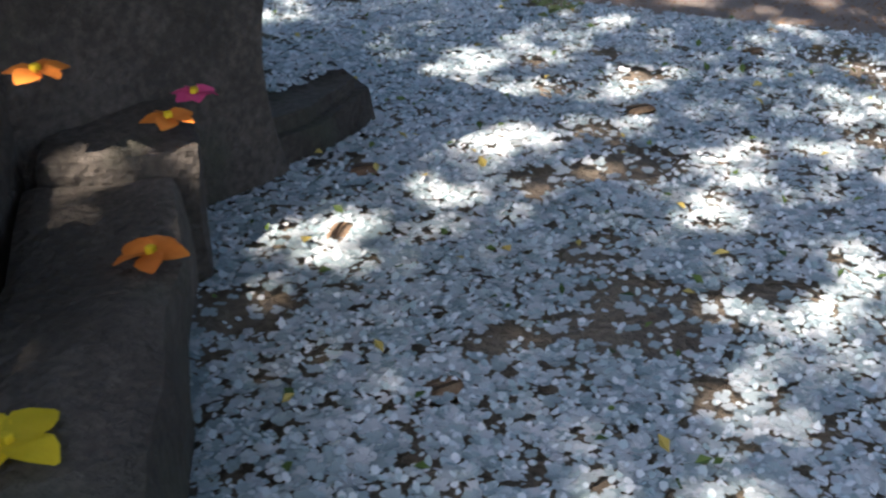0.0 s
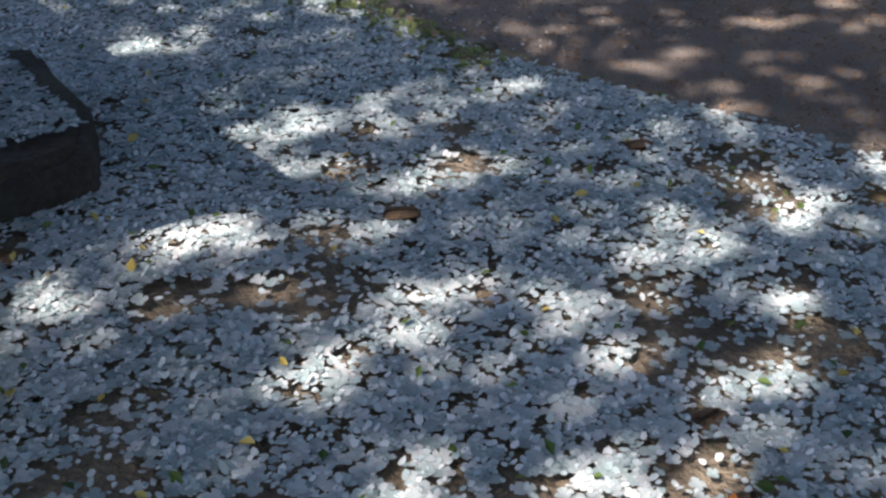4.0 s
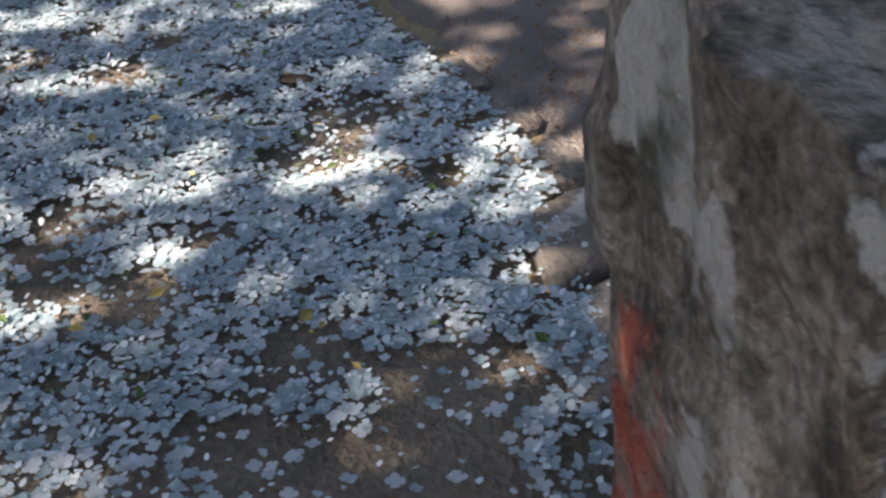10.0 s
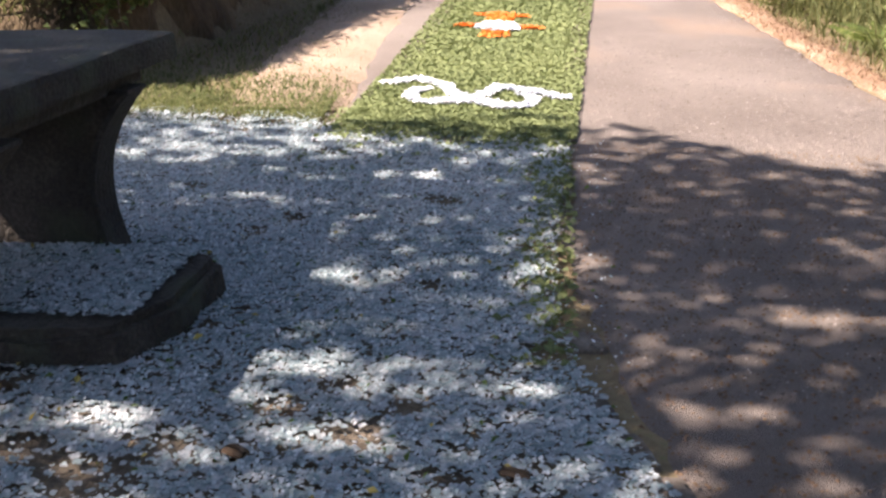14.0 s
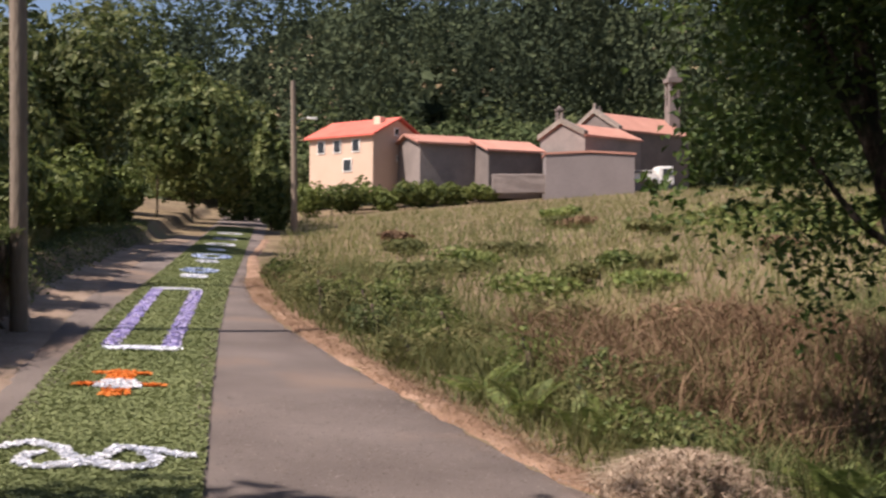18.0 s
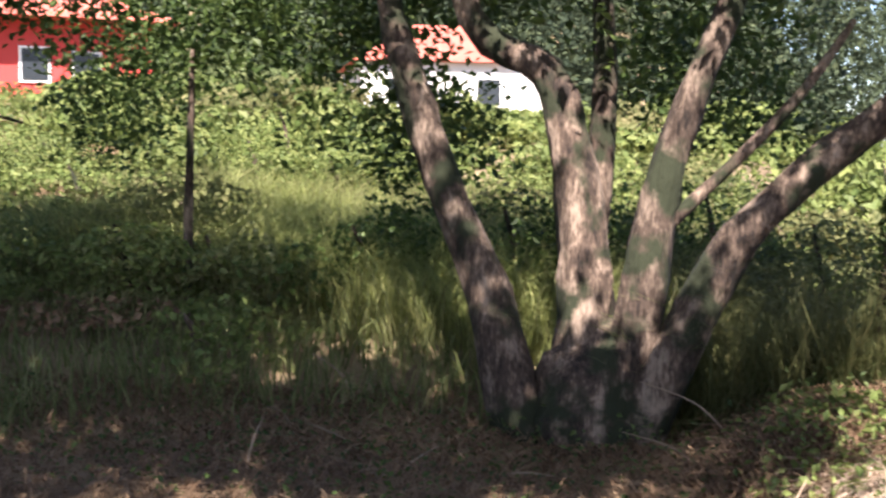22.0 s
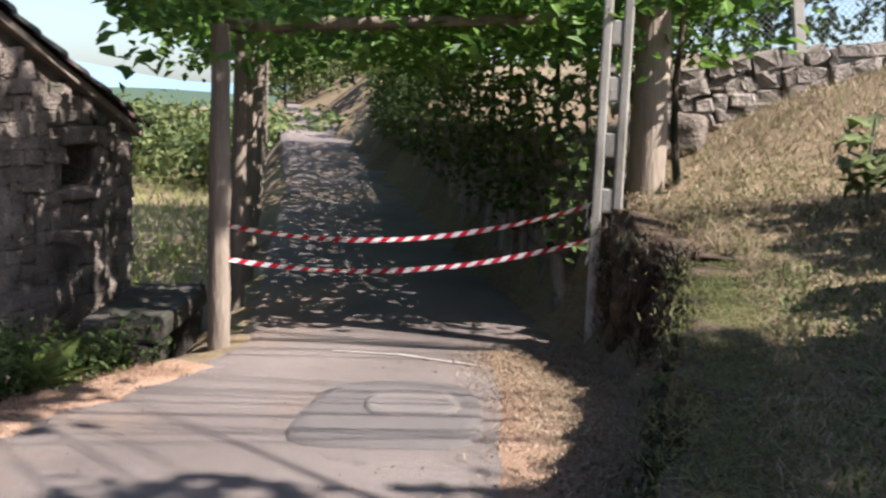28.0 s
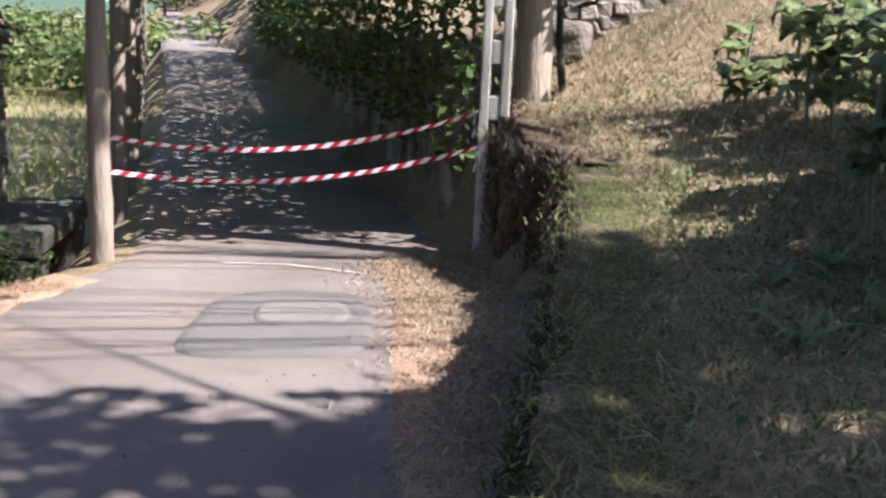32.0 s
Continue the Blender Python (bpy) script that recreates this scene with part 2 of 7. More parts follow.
M["bush"] = material("bush_leaf", [(0.055, 0.08, 0.02), (0.125, 0.158, 0.04), (0.21, 0.235, 0.068)], 0.35, 4, 0.65, 0, island=0.45, translucent=0.35, spread=0.28)
M["grass"] = material("green_grass", [(0.07, 0.09, 0.027), (0.145, 0.165, 0.058), (0.27, 0.265, 0.115)], 0.6, 6, 0.7, 0, island=0.55, translucent=0.35, spread=0.3)
M["field"] = material("field_grass", [(0.075, 0.088, 0.03), (0.142, 0.15, 0.055), (0.245, 0.212, 0.095)], 0.3, 3, 0.75, 0, island=0.26, translucent=0.4, spread=0.24)
M["meadow"] = material("meadow_grass", [(0.13, 0.16, 0.045), (0.25, 0.275, 0.085), (0.38, 0.375, 0.15)], 0.5, 5, 0.7, 0, island=0.4, translucent=0.45, spread=0.28)
M["hay"] = material("dry_grass", [(0.18, 0.118, 0.072), (0.34, 0.25, 0.16), (0.50, 0.41, 0.28)], 0.8, 9, 0.85, 0, island=0.55, translucent=0.2, spread=0.3)
M["bracken"] = material("dead_bracken", [(0.09, 0.052, 0.03), (0.19, 0.118, 0.068), (0.29, 0.20, 0.12)], 1.0, 9, 0.9, 0, island=0.55, translucent=0.15, spread=0.3)
M["clip"] = material("cut_greenery", [(0.125, 0.155, 0.06), (0.19, 0.222, 0.09), (0.28, 0.31, 0.135)], 1.2, 20, 0.75, 0, island=0.35, translucent=0.2, spread=0.3)
M["petal"] = material("hydrangea_petal", [(0.285, 0.365, 0.385), (0.43, 0.505, 0.53), (0.57, 0.612, 0.64), (0.72, 0.722, 0.735)], 1.3, 12, 0.75, 0, island=0.6, translucent=0.4, spread=0.34, spec=0.15)
M["white_petal"] = material("white_petal", [(0.55, 0.58, 0.66), (0.80, 0.80, 0.80)], 2, 20, 0.6, 0, island=0.6, translucent=0.2)
M["purple_petal"] = material("purple_petal", [(0.20, 0.17, 0.42), (0.38, 0.33, 0.58), (0.55, 0.5, 0.66)], 2, 20, 0.6, 0, island=0.6, translucent=0.2)
M["blue_petal"] = material("blue_petal", [(0.25, 0.33, 0.55), (0.5, 0.56, 0.68)], 2, 20, 0.6, 0, island=0.6, translucent=0.2)
M["orange_petal"] = material("orange_petal", [(0.62, 0.16, 0.02), (0.80, 0.30, 0.06)], 6, 60, 0.6, 0.2, island=0.4, translucent=0.25)
M["yellow_petal"] = material("yellow_petal", [(0.70, 0.48, 0.01), (0.82, 0.62, 0.03)], 6, 60, 0.6, 0.2, island=0.3, translucent=0.25)
M["pink_petal"] = material("pink_petal", [(0.6, 0.05, 0.16), (0.75, 0.12, 0.26)], 6, 60, 0.6, 0.2, island=0.3, translucent=0.25)
M["yellow_leaf"] = material("yellow_leaf", [(0.32, 0.24, 0.05), (0.48, 0.38, 0.12)], 6, 60, 0.7, 0.2, island=0.4)
M["red_tape"] = plain("red_tape", (0.55, 0.02, 0.045), 0.4)
M["white_tape"] = plain("white_tape", (0.78, 0.76, 0.75), 0.4)
M["wire"] = plain("zinc_wire", (0.22, 0.25, 0.22), 0.5, 0.6)
M["hill"] = material("wooded_hill", [(0.035, 0.06, 0.04), (0.06, 0.09, 0.06)], 0.01, 0.12, 0.9, 0)
# Distance haze is painted in: the far hill's base colour is pale blue
M["far_hill"] = material("haze_tinted_hill", [(0.16, 0.25, 0.36), (0.20, 0.29, 0.40)], 0.004, 0.05, 0.95, 0)
M["twig"] = plain("dry_twig", (0.27, 0.20, 0.14), 0.9)


# ---- mesh helpers ----
def mesh_np(name, verts, faces, mat, smooth=False):
    """A mesh from arrays: faces is n x 3 or n x 4."""
    me = bpy.data.meshes.new(name)
    verts, faces = np.asarray(verts, np.float32), np.asarray(faces, np.int32)
    n, k = faces.shape
    me.vertices.add(len(verts))
    me.vertices.foreach_set("co", verts.ravel())
    me.loops.add(n * k)
    me.loops.foreach_set("vertex_index", faces.ravel())
    me.polygons.add(n)
    me.polygons.foreach_set("loop_start", np.arange(0, n * k, k, dtype=np.int32))
    me.polygons.foreach_set("loop_total", np.full(n, k, np.int32))
    me.polygons.foreach_set("use_smooth", np.full(n, smooth))
    me.update(calc_edges=True)
    if mat:
        me.materials.append(mat)
    return me


def part(name, data, mat=None, parent=None, label="", smooth=False):
    """One mesh object, from a bmesh or a mesh, under a thing or a part."""
    if isinstance(data, bmesh.types.BMesh):
        me = bpy.data.meshes.new(name)
        data.to_mesh(me)
        data.free()
        if smooth:
            me.polygons.foreach_set("use_smooth", [True] * len(me.polygons))
        data = me
    if mat and not data.materials:
        data.materials.append(mat)
    ob = new(name, data)
    if parent:
        ob.parent = parent
    if label:
        ob["label"] = label
    return ob


def thing(name, label, category, group="", kind="", at=(0, 0, 0), turn=0.0):
    ob = tagged(new(name), label, category, group, kind)
    ob.matrix_basis = pose(*at, 0, 0, turn)
    ob.empty_display_size = 0.1
    return ob


def box_bm(sx, sy, sz, at=(0, 0, 0), turn=0.0, bevel=0.0, wobble=0.0, cuts=0, seed=0, taper=1.0):
    """A box standing on at, with bevelled and uneven edges."""
    bm = bmesh.new()
    bmesh.ops.create_cube(bm, size=1)
    for v in bm.verts:
        k = taper if v.co.z > 0 else 1.0
        v.co = Vector((v.co.x * sx * k, v.co.y * sy * k, (v.co.z + 0.5) * sz))
    if cuts:
        bmesh.ops.subdivide_edges(bm, edges=bm.edges[:], cuts=cuts, use_grid_fill=True)
    if bevel:
        sharp = [e for e in bm.edges if len(e.link_faces) == 2 and e.calc_face_angle(0) > 0.5]
        bmesh.ops.bevel(bm, geom=sharp, offset=bevel, segments=2, affect="EDGES", profile=0.6)
    if wobble:
        for v in bm.verts:
            v.co += noise.noise_vector(v.co * 5 + Vector((seed * 3.1, seed * 1.7, seed))) * wobble
    bmesh.ops.transform(bm, matrix=pose(*at, 0, 0, turn), verts=bm.verts)
    return bm


def tube_mesh(name, points, radii, mat, sides=10, rough=0.0, seed=0):
    """A tapered round limb through points."""
    pts = [Vector(p) for p in points]
    fine, rad = [], []
    for i in range(len(pts) - 1):
        p0, p1, p2, p3 = pts[max(i - 1, 0)], pts[i], pts[i + 1], pts[min(i + 2, len(pts) - 1)]
        for k in range(4):
            t = k / 4
            fine.append(0.5 * (2 * p1 + (p2 - p0) * t + (2 * p0 - 5 * p1 + 4 * p2 - p3) * t * t + (3 * p1 - p0 - 3 * p2 + p3) * t ** 3))
            rad.append(radii[i] * (1 - t) + radii[i + 1] * t)
    fine.append(pts[-1])
    rad.append(radii[-1])
    verts, faces = [], []
    for i, (p, r) in enumerate(zip(fine, rad)):
        d = (fine[min(i + 1, len(fine) - 1)] - fine[max(i - 1, 0)]).normalized()
        a = d.orthogonal().normalized() if i == 0 else (a - d * a.dot(d)).normalized()
        b = d.cross(a)
        for k in range(sides):
            w = 2 * math.pi * k / sides
            o = a * math.cos(w) + b * math.sin(w)
            rr = r * (1 + rough * noise.noise(Vector((p * 4) + o * 1.5) + Vector((seed, 0, 0))))
            verts.append(p + o * rr)
    for i in range(len(fine) - 1):
        for k in range(sides):
            faces.append((i * sides + k, i * sides + (k + 1) % sides, (i + 1) * sides + (k + 1) % sides, (i + 1) * sides + k))
    return mesh_np(name, [tuple(v) for v in verts], faces, mat, True)


RNG = np.random.default_rng(7)


def leaves(name, centres, size, mat, spread=0.0, flat=0.0, facing=None):
    """Small folded leaves at the centres, each turned its own way; flat: how far they lie level; facing: the way they mostly face."""
    c = np.asarray(centres, float)
    n = len(c)
    if spread:
        c = c + RNG.normal(0, spread, c.shape)
    nrm = RNG.normal(0, 1, (n, 3))
    nrm[:, 2] = np.abs(nrm[:, 2]) + flat
    if facing is not None:
        nrm = facing * 1.3 + RNG.normal(0, 0.55, (n, 3))
    nrm /= np.linalg.norm(nrm, axis=1, keepdims=True)
    t = np.cross(nrm, RNG.normal(0, 1, (n, 3)))
    t /= np.linalg.norm(t, axis=1, keepdims=True) + 1e-9
    b = np.cross(nrm, t)
    s = (size * RNG.uniform(0.6, 1.4, n))[:, None] if np.isscalar(size) else np.asarray(size)[:, None]
    fold = nrm * s * 0.14
    v = np.stack([c - t * s * 0.5, c - b * s * 0.3 + fold, c + t * s * 0.5, c + b * s * 0.3 + fold], 1).reshape(-1, 3)
    i = np.arange(n)[:, None] * 4
    f = np.concatenate([i + [[0, 1, 2]], i + [[0, 2, 3]]])
    return mesh_np(name, v, f, mat)


def blades(name, roots, height, width, mat, lean=0.35, heads=0.0):
    """Bent blades of grass on the roots."""
    r = np.asarray(roots, float)
    n = len(r)
    h = height * RNG.uniform(0.5, 1.3, n)
    w = width * RNG.uniform(0.6, 1.4, n)
    a, c = RNG.uniform(0, 2 * np.pi, n), RNG.uniform(0, 2 * np.pi, n)
    out = np.stack([np.cos(a), np.sin(a), 0 * a], 1) * (h * lean * RNG.uniform(0.2, 1.6, n))[:, None]
    side = np.stack([np.cos(c), np.sin(c), 0 * c], 1) * (w / 2)[:, None]
    up = np.stack([0 * h, 0 * h, h], 1)
    mid = r + out * 0.3 + up * 0.55
    v = np.stack([r - side, r + side, mid + side * 0.8, mid - side * 0.8, r + out + up * (1 - 0.3 * lean)], 1).reshape(-1, 3)
    i = np.arange(n)[:, None] * 5
    f = np.concatenate([i + [[0, 1, 2]], i + [[0, 2, 3]], i + [[3, 2, 4]]])
    return mesh_np(name, v, f, mat)


def stuff(name, me, label, category):
    return tagged(new(name, me), label, category, "", "stuff")


# ---- the lie of the land ----
# Road edges from north to south: west edge, east edge
ROAD = [((3.4, 90), (6.4, 90)), ((1.8, 66), (4.7, 66)), ((0.4, 40), (2.7, 40)), ((-0.9, 28.5), (1.6, 28.5)), ((-1.3, 21), (1.15, 21)),
        ((-1.45, 17.8), (1.12, 17.8)), ((-1.5, 14.4), (1.36, 14.4)), ((-1.5, 10.5), (1.86, 10.5)), ((-1.5, 8.6), (2.15, 8.6)),
        ((-1.35, 6.6), (2.45, 6.7)), ((0.0, 4.6), (3.1, 5.0)), ((0.18, 3.3), (3.7, 3.4)), ((0.42, 2.1), (4.2, 1.8)),
        ((0.62, 1.0), (4.65, 0.3)), ((0.72, -0.7), (4.8, -0.7)), ((1.3, -2.3), (5.1, -1.9)), ((2.0, -3.9), (5.65, -3.3)),
        ((2.95, -5.5), (5.9, -4.6)), ((4.05, -6.6), (6.2, -5.3)), ((7.6, -9.9), (9.2, -8.3)), ((11.2, -13.3), (12.6, -11.7)),
        ((20.9, -22.2), (22.6, -20.8)), ((31.0, -31.4), (32.6, -30.2))]
EAST_Y = np.array([r[1] for _, r in ROAD])[::-1]
EAST_X = np.array([r[0] for _, r in ROAD])[::-1]
WALL_A, WALL_D, WALL_N = np.array((0.55, -0.95)), np.array((0.425, -0.905)), np.array((-0.905, -0.425))
LANE_A, LANE_D, LANE_N = np.array((3.98, -6.72)), np.array((0.738, -0.675)), np.array((-0.675, -0.738))


def step(v, a, b):
    t = np.clip((v - a) / (b - a), 0, 1)
    return t * t * (3 - 2 * t)


def terrace(x, y):
    """How far inside the raised garden (metres, below 0 outside) and its height."""
    q = (x - WALL_A[0]) * WALL_N[0] + (y - WALL_A[1]) * WALL_N[1]
    s = (x - WALL_A[0]) * WALL_D[0] + (y - WALL_A[1]) * WALL_D[1]
    q2 = (x - LANE_A[0]) * LANE_N[0] + (y - LANE_A[1]) * LANE_N[1]
    s2 = (x - LANE_A[0]) * LANE_D[0] + (y - LANE_A[1]) * LANE_D[1]
    q = np.where(y < -0.7, q, -5 + 0 * q)
    inside = np.maximum(q, q2)
    q2 = np.clip(q2, 0, 3)
    u, v = (4.8 - x) * 0.8 - (8.95 + y) * 0.6, (4.8 - x) * 0.6 + (y + 8.95) * 0.8
    rise = 0.33 * np.clip(u, 0, 2.6) * step(v, 2.6, 0.2) * step(u, 4.5, 3.0)
    return inside, rise + 0.5 + 0.035 * np.clip(s, 0, 8) + 0.05 * np.clip(s2 + 1.5, 0, 60) + 0.2 * np.clip(q2, 0, 2.2)


def bank_line(y):
    """Where the cut face of the west bank stands."""
    return -1.9 - 1.0 * np.clip((13 - np.asarray(y, float)) / 5.5, 0, 1)


def land(x, y):
    """The height of the ground, for arrays or numbers."""
    x, y = np.asarray(x, float), np.asarray(y, float)
    e = np.interp(y, EAST_Y, EAST_X)
    d = x - e
    base = -0.0437 * np.clip(np.minimum(x, e), -5, 6) + 0.058 * np.clip(y - 4, 0, 90)
    lane_s = (x - 5.0) * 0.738 - (y + 6.0) * 0.675
    base = base + 0.05 * np.clip(lane_s, 0, 80) * step(y, -4.5, -6.5)
    field = base + 0.09 * np.clip(d - 1.5, 0, 26) - 0.3 * np.exp(-((d - 2.6) / 1.5) ** 2) * step(y, 9, 7)
    low = base + (-0.95 - base) * step(d, 0.05, 1.5)
    m = step(y, 2.5, -1.5)
    z = np.where(d > 0, field * (1 - m) + low * m, base)
    # the bank beyond the ditch, under the willow
    rise = -0.32 + 0.34 * step(x, 5.7, 6.9) * step(y, 1.0, 0.0) - 0.12 * step(y, 0.2, 1.6) + 0.05 * np.sin(x * 4.1 + y) * np.sin(y * 3.3)
    z = z + np.maximum(rise - z, 0) * step(x, 5.52 + 0.05 * np.sin(y * 3), 5.8) * step(x, 8.3, 7.5) * step(y + 0.3 * (x - 5.8), -2.3, -1.9) * step(y, 4.2, 2.6)
    # banks and fields west of the road
    w = bank_line(y) + 0.06 * np.clip(y - 20, 0, 60) - x
    z = z + (1.08 - 0.65 * step(y, 12.8, 14.4) + 0.06 * np.clip(w - 1, 0, 30)) * step(w, 0.0, 0.55) * step(y, 6.6, 7.6)
    t, tz = terrace(x, y)
    z = z + (tz - z) * step(t, 0.0, 0.22)
    # wooded hillside far to the north and east
    r = np.hypot(x, y)
    z = z + (0.16 + 0.16 * step(x / (r + 1), -0.06, 0.12)) * np.clip(r - 100, 0, 140) * step(y, -10, 40)
    return z + 0.02 * np.sin(x * 1.7 + 1) * np.sin(y * 1.3) * step(np.abs(d + 2), 2.5, 5)


def on_land(pts, dz=0.0):
    p = np.asarray(pts, float)
    return np.column_stack([p[:, 0], p[:, 1], land(p[:, 0], p[:, 1]) + dz])


def scatter(n, x0, x1, y0, y1, keep=None):
    p = np.column_stack([RNG.uniform(x0, x1, n), RNG.uniform(y0, y1, n)])
    return p[keep(p[:, 0], p[:, 1])] if keep else p


def east_of_road(x, y):
    return x - np.interp(y, EAST_Y, EAST_X)


U = np.linspace(-1, 1, 360)
GX, GY = np.meshgrid(3 * np.sinh(7 * U), 3 * np.sinh(7 * U) + 1.5)
GZ = land(GX, GY)
n = len(U)
idx = np.arange(n * n).reshape(n, n)
quads = np.stack([idx[:-1, :-1], idx[:-1, 1:], idx[1:, 1:], idx[1:, :-1]], -1).reshape(-1, 4)
M["soil"] = material("ground_soil", [(0.05, 0.035, 0.022), (0.12, 0.085, 0.05), (0.20, 0.15, 0.085), (0.15, 0.16, 0.06)], 0.5, 30, 0.95, 0.6, 40, 0.25)
tagged(new("ground", mesh_np("ground", np.stack([GX, GY, GZ], -1).reshape(-1, 3), quads, M["soil"], True)),
       "earth ground with litter, banks and rising fields", "ground", "", "structure")


def ribbon(name, stations, mat, dz, across=14, along=10, ragged=0.0):
    """A sheet over the land between pairs of edge points."""
    a, b = np.array([s[0] for s in stations], float), np.array([s[1] for s in stations], float)
    k = np.arange(len(a))
    f = np.linspace(0, len(a) - 1, (len(a) - 1) * along + 1)
    sm = lambda q: np.column_stack([np.interp(f, k, q[:, 0]), np.interp(f, k, q[:, 1])])
    a, b = sm(a), sm(b)
    if ragged:
        a = a + RNG.normal(0, ragged, a.shape)
        b = b + RNG.normal(0, ragged, b.shape)
    t = np.linspace(0, 1, across)[None, :, None]
    p = a[:, None] * (1 - t) + b[:, None] * t
    z = land(p[..., 0], p[..., 1]) + dz
    z[:, 0] -= 0.03 + dz
    z[:, -1] -= 0.03 + dz
    v = np.concatenate([p, z[..., None]], -1).reshape(-1, 3)
    i = np.arange(len(f) * across).reshape(len(f), across)
    q = np.stack([i[:-1, :-1], i[:-1, 1:], i[1:, 1:], i[1:, :-1]], -1).reshape(-1, 4)
    return mesh_np(name, v, q[:, ::-1], mat, True)


tagged(new("road", ribbon("road", ROAD, M["asphalt"], 0.022, 22, 12, 0.015)), "worn grey asphalt lane with dusty edges", "road", "", "structure")
verge = [((e[0] - 0.12 - 0.26 * (-5.5 < e[1] < 0.5) - 0.16 * (-4 < e[1] < 0), e[1]), (e[0] + 0.2 + 0.3 * (13 < e[1] < 25), e[1] + 0.05)) for _, e in ROAD[2:18]]
tagged(new("verge_east", ribbon("verge_east", verge, M["dirt"], 0.03, 6, 12, 0.03)), "sandy brown verge along the asphalt", "verge", "", "structure")
verge = [((w[0] - 0.75, w[1]), (w[0] + 0.22, w[1])) for w, _ in ROAD[2:10]]
tagged(new("verge_west", ribbon("verge_west", verge, M["dust"], 0.03, 6, 12, 0.03)), "pale dusty verge below the grass bank", "verge", "", "structure")
yard = [((-4.5, 7.0), (-1.0, 6.9)), ((-5, 5.2), (-0.3, 5.4)), ((-5, 3), (0.25, 3.2)), ((-5, 1), (0.55, 1.4)), ((-5, -0.6), (0.5, -0.4))]
tagged(new("yard", ribbon("yard", yard, M["damp"], 0.012, 22, 10, 0.02)), "trodden brown earth under the petals", "ground", "", "structure")
lane_side = [((1.3, -2.6), (1.75, -2.4)), ((1.75, -3.6), (2.55, -3.3)), ((2.3, -4.6), (3.3, -4.25)), ((2.9, -5.5), (3.9, -5.1)), ((3.55, -6.2), (4.45, -5.75)), ((3.95, -6.6), (4.75, -6.1))]
tagged(new("verge_south", ribbon("verge_south", lane_side, M["dirt"], 0.03, 6, 8, 0.012)), "brown leaf litter beside the wall", "verge", "", "structure")


def patch(name, pts, mat, dz, label, category):
    bm = bmesh.new()
    n = len(pts)
    ring = []
    for i in range(n):
        p0, p1, p2, p3 = (np.array(pts[(i + k) % n], float) for k in (-1, 0, 1, 2))
        for t in (0, 0.25, 0.5, 0.75):
            ring.append(0.5 * (2 * p1 + (p2 - p0) * t + (2 * p0 - 5 * p1 + 4 * p2 - p3) * t * t + (3 * p1 - p0 - 3 * p2 + p3) * t ** 3))
    c = np.mean(ring, 0)
    rings = [[bm.verts.new((*(c + (q - c) * s), float(land(*(c + (q - c) * s))) + dz * (1 if s < 1 else 0.55))) for q in ring] for s in (0.3, 0.6, 0.8, 0.97, 1.0)]
    mid = bm.verts.new((*c, float(land(*c)) + dz))
    m = len(ring)
    for i in range(m):
        bm.faces.new((mid, rings[0][i], rings[0][(i + 1) % m]))
        for a, b in zip(rings, rings[1:]):
            bm.faces.new((a[i], b[i], b[(i + 1) % m], a[(i + 1) % m]))
    bmesh.ops.recalc_face_normals(bm, faces=bm.faces)
    return tagged(part(name, bm, mat, None, "", True), label, category, "", "structure")


def flat_patch(name, pts, mat, dz, label, category):
    bm = bmesh.new()
    bm.faces.new([bm.verts.new((x, y, float(land(x, y)) + dz)) for x, y in pts])
    bmesh.ops.triangulate(bm, faces=bm.faces[:])
    bmesh.ops.recalc_face_normals(bm, faces=bm.faces)
    return tagged(part(name, bm, mat), label, category, "", "structure")


patch("road_patch", [(3.94, -3.67), (4.39, -4.25), (4.58, -4.67), (4.41, -5.02), (4.04, -5.16), (3.61, -4.82), (3.21, -4.19), (3.52, -3.85)], M["patch"], 0.042, "darker grey asphalt repair patch", "road")
patch("worn_patch", [(4.23, -4.56), (4.2, -4.79), (3.9, -4.9), (3.62, -4.58), (3.91, -4.27)], M["worn"], 0.052, "worn pale island in the repair patch", "road")
# Pale strip painted on the lane in place of a gap of sunlight
flat_patch("road_line", [(5.4, -5.46), (4.98, -5.665), (4.29, -5.725), (4.29, -5.74), (4.98, -5.685), (5.4, -5.48)], M["concrete"], 0.034, "pale strip standing for a line of sunlight across the lane", "marking")


